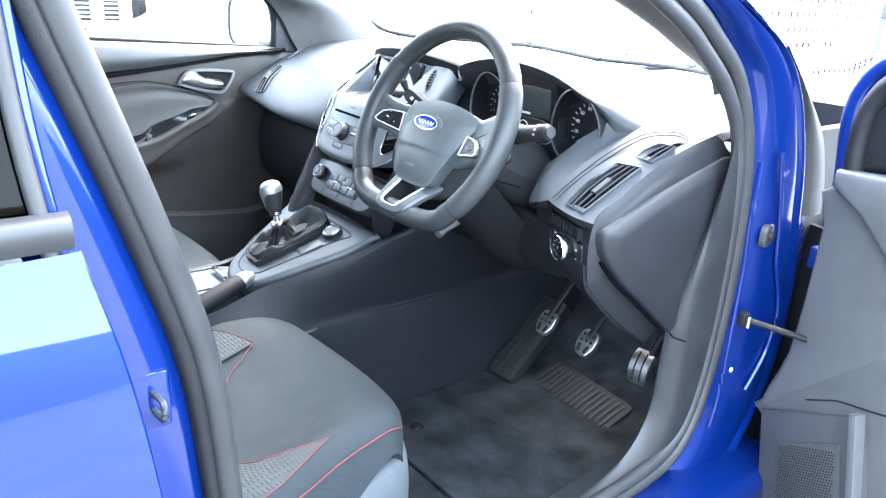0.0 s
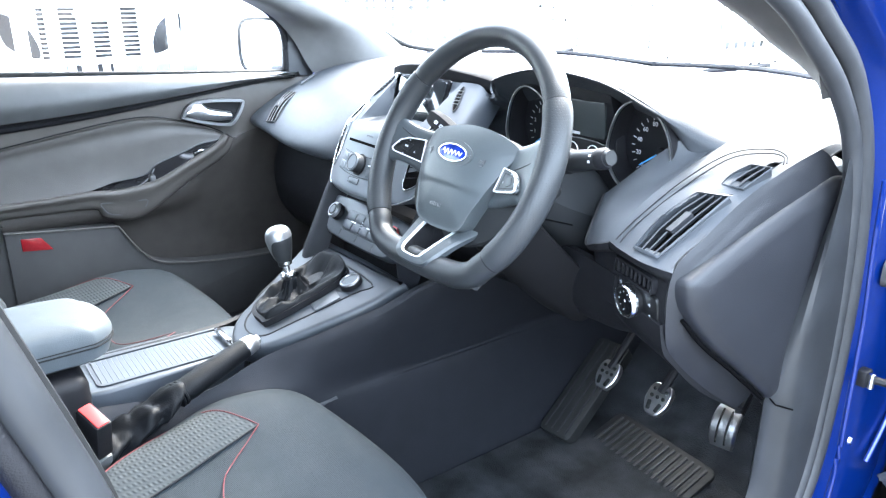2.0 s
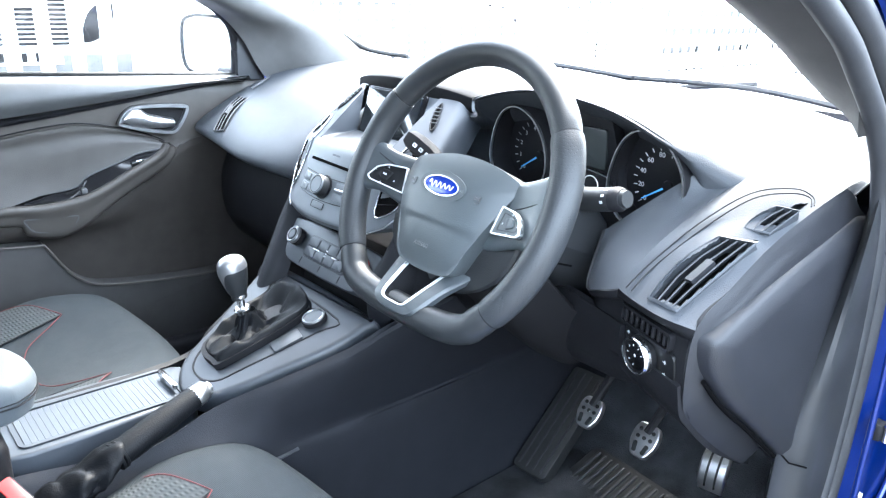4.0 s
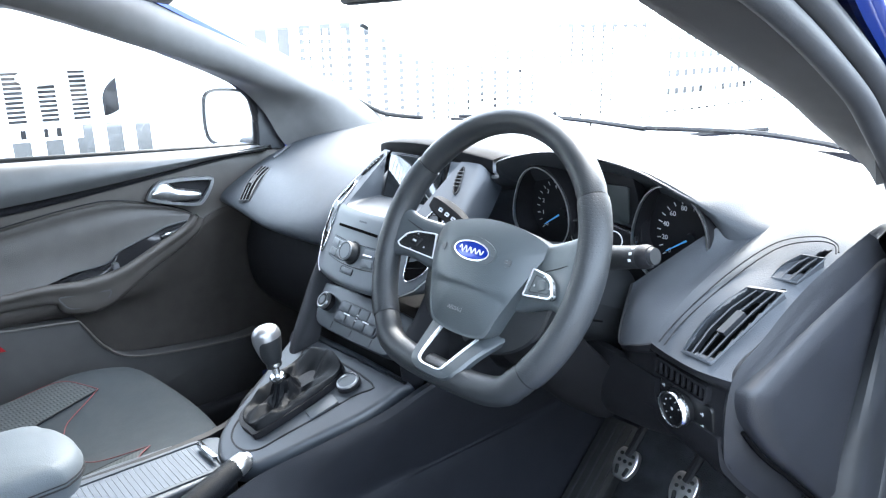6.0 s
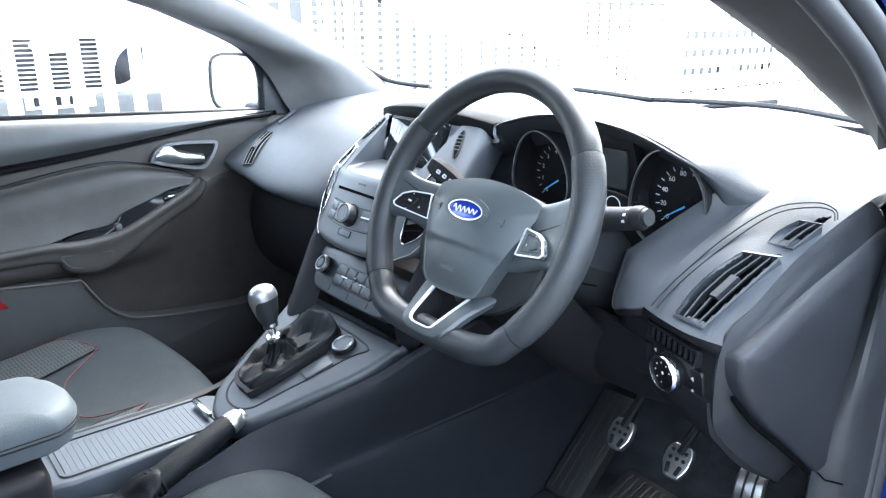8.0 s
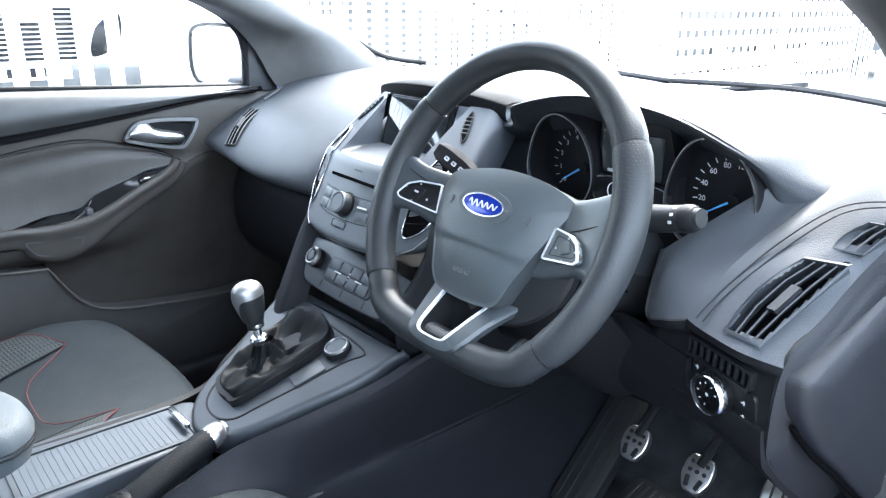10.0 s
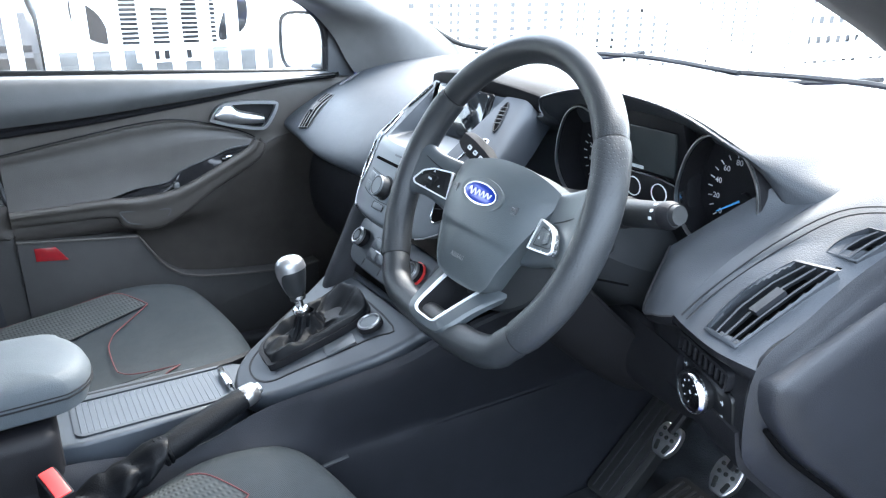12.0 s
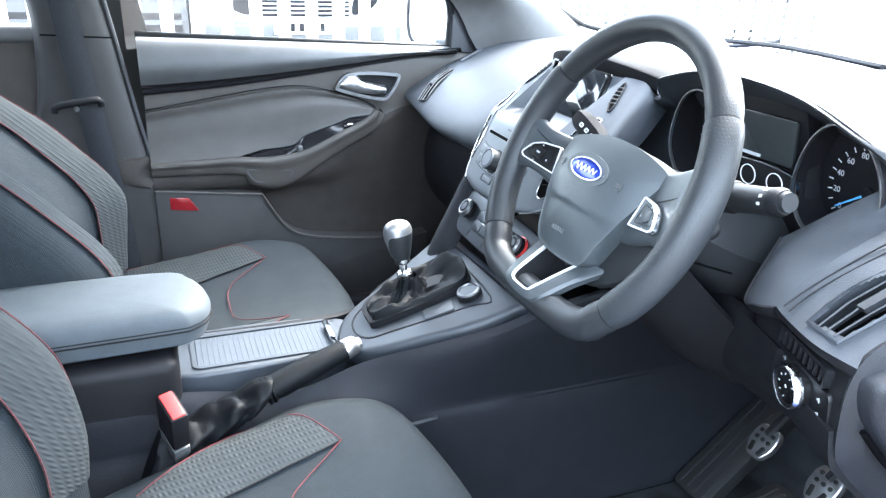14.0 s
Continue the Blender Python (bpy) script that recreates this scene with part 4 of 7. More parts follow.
part("cluster_hood", skin([[(x, y + 0.006, z - 0.006), (x, y + 0.04, z - 0.018), (x, y + 0.08, z - 0.045), (x, y + 0.11, z - 0.09)] for x, y, z in ((0.17, 0.232, 0.976), (0.22, 0.195, 1.012), (0.33, 0.185, 1.036), (0.45, 0.19, 1.028), (0.54, 0.20, 0.996), (0.575, 0.235, 0.968))], 5, 3, 0.002), M_DARK, dash, "dark inside of the instrument hood")
# glove box side and lower dash
part("glove_box", skin([[(x, 0.23, 0.80), (x, 0.19, 0.70), (x, 0.21, 0.58), (x, 0.32, 0.5), (x, 0.6, 0.5)] for x in (-0.70, -0.45, -0.2)], 4, 4, 0.02), M_DARK, dash, "black glove box lid")
part("bulkhead_trim", rbox((-0.7, 0.36, 0.64), (0.64, 0.6, 0.9), 0.03, 2), M_DARK, dash)
part("knee_panel", skin([[(x, y0, 0.775), (x, y0, 0.72 + h), (x, y0 + 0.025, 0.675 + h), (x, y0 + 0.08, 0.65 + h), (x, y0 + 0.3, 0.645 + h)] for x, y0, h in ((0.10, 0.17, 0), (0.25, 0.19, 0), (0.40, 0.19, 0), (0.50, 0.168, 0.014), (0.552, 0.149, 0.032))], 5, 4, 0.015), M_KNEE, dash, "knee panel below the steering column")
part("knee_panel_end", skin([[(0.548, 0.146, 0.75), (0.548, 0.147, 0.735), (0.548, 0.16, 0.712), (0.548, 0.21, 0.685), (0.548, 0.42, 0.66)], [(0.61, 0.1245, 0.75), (0.61, 0.127, 0.728), (0.61, 0.145, 0.702), (0.61, 0.21, 0.655), (0.61, 0.37, 0.60)], [(0.652, 0.111, 0.75), (0.653, 0.12, 0.715), (0.652, 0.142, 0.69), (0.652, 0.22, 0.62), (0.652, 0.33, 0.545)]], 4, 4, 0.008), M_KNEE, dash)
# end cover by the door
cov = [(0.107, 0.808), (0.122, 0.822), (0.175, 0.847), (0.255, 0.878), (0.345, 0.906), (0.395, 0.912), (0.43, 0.89), (0.44, 0.80), (0.43, 0.69), (0.41, 0.58), (0.37, 0.545), (0.30, 0.602), (0.225, 0.666), (0.160, 0.720), (0.118, 0.768)]
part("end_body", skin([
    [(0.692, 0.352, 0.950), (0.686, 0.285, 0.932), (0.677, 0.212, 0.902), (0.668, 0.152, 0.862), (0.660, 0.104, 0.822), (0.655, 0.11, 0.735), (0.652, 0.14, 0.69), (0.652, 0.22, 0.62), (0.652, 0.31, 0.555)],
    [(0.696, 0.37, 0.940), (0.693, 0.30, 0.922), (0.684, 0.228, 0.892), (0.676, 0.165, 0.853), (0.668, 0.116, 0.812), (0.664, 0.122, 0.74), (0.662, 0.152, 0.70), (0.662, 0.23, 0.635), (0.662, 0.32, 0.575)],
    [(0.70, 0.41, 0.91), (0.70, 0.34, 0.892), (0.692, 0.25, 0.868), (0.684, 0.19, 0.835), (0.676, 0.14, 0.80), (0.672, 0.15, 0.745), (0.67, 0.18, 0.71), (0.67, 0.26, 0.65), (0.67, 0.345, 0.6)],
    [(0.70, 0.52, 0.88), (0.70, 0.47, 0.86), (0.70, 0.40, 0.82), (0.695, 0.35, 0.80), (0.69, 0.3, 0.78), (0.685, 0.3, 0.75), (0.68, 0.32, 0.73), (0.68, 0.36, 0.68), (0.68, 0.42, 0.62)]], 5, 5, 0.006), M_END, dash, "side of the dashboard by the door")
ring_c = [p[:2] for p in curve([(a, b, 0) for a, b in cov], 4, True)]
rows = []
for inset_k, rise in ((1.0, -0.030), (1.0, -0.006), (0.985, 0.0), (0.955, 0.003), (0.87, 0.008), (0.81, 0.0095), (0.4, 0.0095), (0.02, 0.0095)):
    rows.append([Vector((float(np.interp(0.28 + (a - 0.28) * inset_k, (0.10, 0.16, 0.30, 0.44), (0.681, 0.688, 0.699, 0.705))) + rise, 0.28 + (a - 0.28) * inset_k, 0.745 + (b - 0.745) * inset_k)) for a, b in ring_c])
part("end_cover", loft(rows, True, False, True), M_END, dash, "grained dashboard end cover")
part("cover_gap", tube(curve([(0.672, 0.117, 0.760), (0.680, 0.153, 0.719), (0.688, 0.220, 0.663), (0.694, 0.30, 0.596)], 6), 0.003, 8), M_VOID, dash)


def vent(name, corners, slats, parent, tab=True, curl=0.0, deep=0.03, lift=0.0, rise=0.003):
    """A louvred vent: bright-edged frame, dark throat and lengthwise slats. Corners: near inner, far inner, far outer, near outer."""
    a, b, c, d = (Vector(p) for p in corners)
    n = (b - a).cross(d - a).normalized()
    n = -n if n.y > 0 else n
    a, b, c, d = (p + n * lift for p in (a, b, c, d))
    out = (a - d).normalized()
    inner = [a + (b - a) * t + out * curl * math.sin(math.pi * t) for t in (0, 0.15, 0.3, 0.5, 0.7, 0.85, 1)]
    ring = inner + [b.lerp(c, 0.5), c, c.lerp(d, 0.25), c.lerp(d, 0.5), c.lerp(d, 0.75), d, d.lerp(a, 0.5)]
    mid = sum(ring, Vector()) / len(ring)
    v = part(name, loft([[p + (p - mid) * 0.07 + n * 0.0 for p in ring], [p + (p - mid) * 0.03 + n * rise for p in ring], [p + n * (rise + 0.0005) for p in ring], [p - n * 0.0035 for p in ring], [p - n * deep for p in ring]], True), M_DASH, parent, "louvred air vent")
    # A flat black sheet paints the shade inside the vent.
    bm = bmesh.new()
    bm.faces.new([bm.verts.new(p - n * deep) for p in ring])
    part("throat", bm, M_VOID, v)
    w = (d - a).normalized()
    for i in range(slats):
        t = (i + 1) / (slats + 1)
        p, q = a.lerp(d, t) - n * 0.0012, b.lerp(c, t) - n * 0.0012
        k = out * curl * (1 - t)
        path = [p, p.lerp(q, 0.35) + k, p.lerp(q, 0.7) + k, q]
        prof = ((0.0012, -0.0004), (0.0, 0.0004), (-0.0012, -0.0004), (-0.0030, -0.24 * deep), (-0.0008, -0.24 * deep))
        part("slat", loft([[g + w * e + n * h for e, h in prof] for g in path], True, False, True), M_SLAT, v)
    if tab:
        k, u = (a + b + c + d) / 4 + n * 0.001, (b - a).normalized()
        part("tab", loft([[k + u * s * 0.017 + w * o + n * h for o, h in ((-0.0055, -0.004), (-0.0045, 0.003), (0.0045, 0.003), (0.0055, -0.004))] for s in (-1, 1)], True, False, True), M_SLAT, v)
    return v


vent("side_vent", [(0.596, 0.110, 0.838), (0.628, 0.184, 0.904), (0.668, 0.190, 0.906), (0.634, 0.107, 0.836)], 3, dash, True, 0.009, rise=0.0014)
vent("demist_vent", [(0.645, 0.206, 0.917), (0.660, 0.243, 0.940), (0.684, 0.249, 0.939), (0.671, 0.213, 0.916)], 2, dash, False, 0.005, rise=0.0006, lift=-0.0025)
vent_c = [Vector(p) + Vector((0.0, -0.004, 0.006)) for p in ((-0.549, 0.138, 0.838), (-0.615, 0.235, 0.895), (-0.662, 0.236, 0.894), (-0.588, 0.133, 0.832))]
v0, v1, v2, v3 = vent_c
up = Vector((0, -0.53, 0.85))
hump = lambda k: up * 0.008 * math.sin(math.pi * k)
line_a = [v0.lerp(v1, k) + hump(k) for k in np.linspace(0, 1, 9)]
line_b = [v3.lerp(v2, k) + hump(k) for k in np.linspace(0, 1, 9)]
sv = part("side_vent", tube(line_a + list(reversed(line_b)), 0.0016, 8, True), M_TRIM, dash, "louvred air vent at the passenger's end")
# Black sheet on the dash surface, painted in for the vent's depth.
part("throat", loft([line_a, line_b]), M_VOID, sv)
for k in (0.36, 0.68):
    part("slat", tube([a.lerp(b, k) + up * 0.0012 for a, b in zip(line_a, line_b)], 0.0009, 6), M_GREY, sv)
part("tab", tube([line_a[3].lerp(line_b[3], 0.5) + up * 0.003, line_a[5].lerp(line_b[5], 0.5) + up * 0.003], 0.0045, 8), M_TRIM, sv)
part("corner_vent", tube(curve([(-0.655, 0.262, 0.918), (-0.668, 0.30, 0.932), (-0.690, 0.33, 0.940)], 5), 0.003, 8), M_TRIM, dash, "slim demister slot")
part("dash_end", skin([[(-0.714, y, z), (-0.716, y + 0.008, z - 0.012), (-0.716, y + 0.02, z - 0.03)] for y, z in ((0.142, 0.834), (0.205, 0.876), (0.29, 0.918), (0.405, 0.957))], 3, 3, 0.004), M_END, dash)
for k in (0.0, 0.0075):
    part("vent_groove", tube([Vector(p) for p in curve([(0.563 + k, 0.1105, 0.838 - k * 0.2), (0.572 + k, 0.139, 0.864), (0.60 + k, 0.189, 0.913 - k * 0.4), (0.630 + k * 0.7, 0.240 - k * 0.7, 0.9475 - k * 0.6), (0.660, 0.281 - k, 0.9535 - k * 0.6), (0.680, 0.288 - k, 0.9475), (0.688, 0.277 - k, 0.940)], 6)], 0.0009, 6), M_KNEE, dash, "stitched groove round the vents")
# lamp switch panel
mp = axes((0.595, 0.1235, 0.7595), (1, -0.33, 0), (0, -0.12, 1))
part("switch_panel", plate(soft([(-0.046, 0.021), (0.046, 0.020), (0.049, -0.026), (0.012, -0.034), (-0.042, -0.022)], 0.008), 0.02, 0.003, mp), M_BUTTON, dash, "black lamp switch panel")
dm = mp @ pose(-0.006, 0.0, 0)
dial = part("lamp_dial", lathe([(0.0235, 0), (0.0235, 0.013), (0.0205, 0.0155), (0.0185, 0.0135), (0.0001, 0.0135)], 36, dm), M_BUTTON, dash, "rotary lamp switch")
part("dial_ring", lathe([(0.0236, 0.007), (0.0238, 0.0135), (0.0222, 0.0162), (0.0208, 0.0155), (0.0202, 0.0135)], 36, dm), M_CHROME, dial)
for i in range(7):
    a = radians(20 + 40 * i)
    part("dial_mark", rbox((-0.0011, -0.0006, 0), (0.0011, 0.0006, 0.0005), 0, 1, dm @ pose(0.0132 * math.cos(a), 0.0132 * math.sin(a), 0.0136, 0, 0, 40 * i)), M_FIGURE, dial)
part("dial_mark", lathe([(0.0022, 0), (0.0001, 0.0005)], 12, dm @ pose(0, 0, 0.0136)), M_FIGURE, dial)
for u, v in ((0.031, 0.006), (0.031, -0.010), (-0.037, 0.014), (-0.036, 0.004)):
    part("switch_print", rbox((-0.0025, -0.0007, 0), (0.0025, 0.0007, 0.0005), 0, 1, mp @ pose(u, v, 0.0003)), M_FIGURE, dash)
    part("switch_print", rbox((-0.0007, -0.0025, 0), (0.0007, 0.0025, 0.0004), 0, 1, mp @ pose(u + 0.001, v, 0.0003)), M_FIGURE, dash)
ML = pose(0.588, 0.1228, 0.7945, 0, 0, -18.3) @ Matrix.Translation((-0.61, -0.0865, -0.815))
lv = part("lower_vent", frame_plate(soft([(0.563, 0.803), (0.655, 0.801), (0.657, 0.8245), (0.565, 0.8275)], 0.006), 0.0035, 0.02, ML @ axes((0, 0.0835, 0), (1, 0, 0), (0, 0, 1))), M_KNEE, dash, "slim lower vent with upright fins")
part("throat", plate(soft([(0.565, 0.804), (0.653, 0.802), (0.655, 0.8235), (0.567, 0.8265)], 0.006), 0.002, 0, ML @ axes((0, 0.0885, 0), (1, 0, 0), (0, 0, 1))), M_VOID, lv)
for i in range(8):
    part("fin", rbox((0.5712 + 0.0102 * i, 0.0846, 0.806), (0.5752 + 0.0102 * i, 0.0895, 0.8232), 0.0014, 2, ML), M_KNEE, lv)
part("knee_catch", tube([(0.612, 0.148, 0.700), (0.630, 0.150, 0.692), (0.648, 0.148, 0.687)], [0.004, 0.007, 0.005], 8), M_TRIM, dash, "small catch under the lamp switch")

# ---- centre stack ----
stack = thing("centre_stack", (0, 0.1, 0.7), "silver grey centre stack with display, radio and heater controls", "centre console")


def stack_y(x, z):
    """The face of the stack: upright below, leaning back above, bowed across."""
    return 0.05 + 0.5 * (z - 0.83) + 1.6 * x * x if z < 0.9 else 0.085 + 1.25 * (z - 0.9) + 1.6 * x * x


def on_stack(x, z, up=0.0):
    e = 0.002
    n = Vector((1, (stack_y(x + e, z) - stack_y(x - e, z)) / (2 * e), 0)).cross(Vector((0, (stack_y(x, z + e) - stack_y(x, z - e)) / (2 * e), 1))).normalized()
    return Vector((x, stack_y(x, z), z)) + n * up


def mf(x, z, up=0.0):
    e = 0.004
    return axes(on_stack(x, z, up), on_stack(x + e, z) - on_stack(x - e, z), on_stack(x, z + e) - on_stack(x, z - e))


HALF = ((0.786, 0.085), (0.792, 0.118), (0.805, 0.143), (0.825, 0.159), (0.85, 0.168), (0.885, 0.171), (0.92, 0.164), (0.956, 0.152), (0.985, 0.143), (0.992, 0.139))


def half_width(z):
    return float(np.interp(z, [p[0] for p in HALF], [p[1] for p in HALF]))


def recess_half(z):
    return float(np.interp(z, (0.906, 0.992), (0.092, 0.100)))


def face_point(u, z, w):
    x = w * u
    roll = max(0.0, abs(u) - 0.94) / 0.06
    low = max(0.0, 0.798 - z) / 0.012
    return Vector((x, stack_y(x, z) + 0.006 * roll * roll + 0.008 * low * low, z))


rows = []
for z in np.linspace(0.786, 0.906, 31):
    w = half_width(z)
    r = [face_point(-1 + 2 * j / 48, z, w) for j in range(49)]
    rows.append([r[0] + Vector((-0.004, 0.06, -0.006)), r[0] + Vector((-0.003, 0.012, -0.001))] + r + [r[-1] + Vector((0.003, 0.012, -0.001)), r[-1] + Vector((0.004, 0.06, -0.006))])
under = [[p + Vector((0, d, -0.003 - k)) for p in rows[0]] for d, k in ((0.10, -0.01), (0.02, 0.001))]
part("stack_face", loft(under + rows), M_RADIO, stack, "silver grey radio panel")
for sx in (-1, 1):
    rows = []
    for z in np.linspace(0.906, 0.992, 22):
        w, v = half_width(z), recess_half(z)
        r = [face_point(sx * (v + (w - v) * j / 10) / w, z, w) for j in range(11)]
        rows.append(r + [r[-1] + Vector((sx * 0.003, 0.012, -0.001)), r[-1] + Vector((sx * 0.004, 0.06, -0.006))])
    part("stack_flank", loft(rows), M_SATIN, stack, "silver grey flank beside the display")
mouth = [(-recess_half(z), z) for z in np.linspace(0.992, 0.912, 10)] + [(-0.089, 0.9075), (-0.084, 0.906)] + [(x, 0.906) for x in np.linspace(-0.07, 0.07, 12)] + [(0.084, 0.906), (0.089, 0.9075)] + [(recess_half(z), z) for z in np.linspace(0.912, 0.992, 10)]
front = [Vector((x, stack_y(x, z), z)) for x, z in mouth]
back = [Vector((x * 0.90, 0.190 + 0.30 * (max(z, 0.914) - 0.953), max(z, 0.914) + 0.001)) for x, z in mouth]
# Recess walls take a darker grey, so their shade is coloured in.
part("display_recess", loft([front, [p.lerp(q, 0.05) + Vector((0, 0, -0.0015)) for p, q in zip(front, back)], [p.lerp(q, 0.5) + Vector((0, 0, -0.001)) for p, q in zip(front, back)], back]), M_SATIN, stack, "satin grey recess round the display")
prof = [(0.34, 1.0), (0.255, 1.018), (0.213, 1.017), (0.206, 1.010), (0.211, 0.990), (0.25, 0.985)]
part("hood", skin([[(x, y + 1.2 * x * x, z - 0.7 * x * x) for y, z in prof] for x in (-0.156, -0.10, 0, 0.10, 0.156)], 5, 4), M_MATTE, stack, "hood over the display")
md = axes((0.0, 0.189, 0.953), (1, 0, 0), (0, 0.30, 1))
part("display_surround", plate(rounded(0.164, 0.088, 0.004), 0.006, 0.002, md @ pose(0, 0, -0.003)), M_GLOSS, stack, "gloss black display frame")
part("display", plate(rounded(0.148, 0.080, 0.004), 0.004, 0.001, md @ pose(0, 0, 0.001)), M_SCREEN, stack, "dark glass display")
# radio controls
part("disc_slot", plate(rounded(0.118, 0.005, 0.002), 0.003, 0, mf(-0.012, 0.879, 0.0012)), M_VOID, stack, "disc slot")
part("panel_line", tube([on_stack(x, 0.858, 0.0002) for x in np.linspace(-0.085, 0.085, 20)], 0.0006, 6), M_KNEE, stack)
part("panel_line", tube([on_stack(x, 0.8225 + 0.0022 * (abs(x) / 0.085) ** 2 * 1.2, 0.0002) for x in np.linspace(-0.085, 0.085, 20)], 0.0007, 6), M_KNEE, stack)
kn = part("volume_knob", lathe([(0.0175, 0), (0.0172, 0.015), (0.0155, 0.0175), (0.0135, 0.0178), (0.0125, 0.0165), (0.0001, 0.0165)], 28, mf(-0.004, 0.843, 0.0)), M_STALK, stack, "grey volume knob")
part("knob_ring", lathe([(0.0176, 0.0155), (0.0168, 0.0178), (0.0156, 0.0182), (0.0150, 0.0175)], 28, mf(-0.004, 0.843, 0.0)), M_RADIO, kn)
part("knob_base", lathe([(0.0205, 0.0), (0.0205, 0.0016), (0.0178, 0.0022)], 28, mf(-0.004, 0.843, 0.0)), M_KNEE, kn)
for sx in (-1, 1):
    for j in range(2):
        for i in range(2):
            zz = 0.8485 - 0.0155 * j
            part("radio_button", plate(rounded(0.027, 0.0135, 0.002), 0.003, 0.0007, mf(sx * (0.040 + 0.029 * i), zz, 0.0018)), M_RADIO, stack)
    part("side_mark", plate(rounded(0.021, 0.0026, 0.001), 0.001, 0, mf(sx * 0.037, 0.8452, 0.0026)), M_PRINT, stack)
    part("button_print", plate(rounded(0.011, 0.0022, 0.0006), 0.001, 0, mf(sx * 0.069, 0.835, 0.0024)), M_GREY, stack)
part("lower_button", plate(rounded(0.034, 0.010, 0.003), 0.002, 0.0006, mf(-0.004, 0.8145, 0.001)), M_RADIO, stack)
part("button_outline", frame_plate(rounded(0.036, 0.012, 0.003), 0.0008, 0.001, mf(-0.004, 0.8145, 0.0012)), M_KNEE, stack)
part("brand_bar", plate(rounded(0.02, 0.003, 0.001), 0.001, 0, mf(-0.004, 0.893, 0.0008)), M_SATIN, stack)
# vents on both flanks
for sx in (-1, 1):
    ch = [(0.137, 0.9345), (0.150, 0.903), (0.157, 0.871), (0.152, 0.838), (0.131, 0.820), (0.1215, 0.823), (0.118, 0.838), (0.116, 0.869), (0.117, 0.90), (0.122, 0.928)]
    pts = [on_stack(sx * p.x, p.y, 0.002) for p in curve([(a, b, 0) for a, b in ch], 5, True)]
    vn = part("stack_vent", tube(pts, 0.0013, 8, True), M_CHROME, stack, "tall vent with chrome surround")
    # Black face over the flank imitates the shaded inside of the vent.
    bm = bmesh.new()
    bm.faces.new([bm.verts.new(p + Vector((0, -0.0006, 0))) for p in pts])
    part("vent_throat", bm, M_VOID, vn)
    for zz in (0.838, 0.856, 0.874, 0.915):
        part("slat", tube([on_stack(sx * 0.120, zz, 0.0022), on_stack(sx * (0.149 if zz < 0.9 else 0.143), zz + 0.004, 0.0016)], 0.0008, 6), M_KNEE, vn)
    part("vent_bridge", loft([[on_stack(sx * x, z0, h) for z0, h in ((0.890, 0.0), (0.8915, 0.0032), (0.9025, 0.0032), (0.904, 0.0))] for x in np.linspace(0.116, 0.153, 5)]), M_RADIO, vn)
    ear = [p[:2] for p in curve([(0.113, 0.984, 0), (0.122, 0.972, 0), (0.133, 0.952, 0), (0.131, 0.947, 0), (0.121, 0.958, 0), (0.112, 0.975, 0)], 5, True)]
    pts = [on_stack(sx * a, b, 0.0018) for a, b in ear]
    uv = part("upper_vent", tube(pts, 0.0012, 8, True), M_KNEE, stack, "small upper vent")
    bm = bmesh.new()
    bm.faces.new([bm.verts.new(p + Vector((0, -0.0005, 0))) for p in pts])
    part("vent_throat", bm, M_VOID, uv)
    for k in (0.2, 0.36, 0.52, 0.68, 0.84):
        za = 0.951 + 0.031 * k
        part("rib", tube([on_stack(sx * (0.127 - 0.016 * k - 0.004), za, 0.0022), on_stack(sx * (0.135 - 0.018 * k), za, 0.0022)], 0.0011, 6), M_GREY, uv)
    trim = [on_stack(sx * half_width(z) * 0.985, z, 0.0015) + Vector((0, 0.003, 0)) for z in np.linspace(0.79, 0.985 if sx < 0 else 0.905, 30)]
    part("edge_trim", tube(trim, 0.0011, 8), M_ALU, stack, "bright edge of the stack")
lip = [on_stack(x, 0.7945 + 0.012 * (abs(x) / 0.13) ** 4, 0.0) for x in np.linspace(-0.13, 0.13, 40)]
part("lower_lip", tube([p + Vector((0, 0.004, -0.002)) for p in lip], 0.0035, 8), M_TRIM, stack, "dark lower lip of the radio panel")
# heater panel and cubby
ma = axes((0.0, 0.057, 0.725), (1, 0, 0), (0, 0.04, 0.055))
HP = curve([(-0.130, 0.037, 0), (0.130, 0.037, 0), (0.128, 0.0, 0), (0.110, -0.034, 0), (0.06, -0.041, 0), (-0.06, -0.041, 0), (-0.110, -0.034, 0), (-0.128, 0.0, 0)], 5, True)
part("heater_panel", plate([p[:2] for p in HP], 0.03, 0.003, ma, 3), M_SATIN, stack, "satin grey heater control panel")
for sx in (-1, 1):
    k = part("heater_knob", lathe([(0.0165, 0), (0.0165, 0.013), (0.0145, 0.0165), (0.0001, 0.0155)], 28, ma @ pose(sx * 0.096, 0.004, 0.001)), M_DARK, stack, "heater knob with a silver face")
    part("knob_ring", lathe([(0.0168, 0.010), (0.0165, 0.0145), (0.0135, 0.0172), (0.0118, 0.0165), (0.0110, 0.0150)], 28, ma @ pose(sx * 0.096, 0.004, 0.001)), M_KNOB, k)
    part("knob_face", lathe([(0.0085, 0.0160), (0.0075, 0.0172), (0.0001, 0.0172)], 24, ma @ pose(sx * 0.096, 0.004, 0.001)), M_SATIN, k)
part("warm_mark", frame_plate([(0.0195 * math.cos(radians(a)), 0.0195 * math.sin(radians(a))) for a in range(0, 360, 20)], 0.0022, 0.004, ma @ pose(0.096, 0.004, 0.004)), M_REDPL, stack, "red ring of the temperature knob")
part("heater_button_panel", plate(rounded(0.128, 0.040, 0.010), 0.004, 0.001, ma @ pose(0.002, -0.001, 0.0025)), M_SATIN, stack)
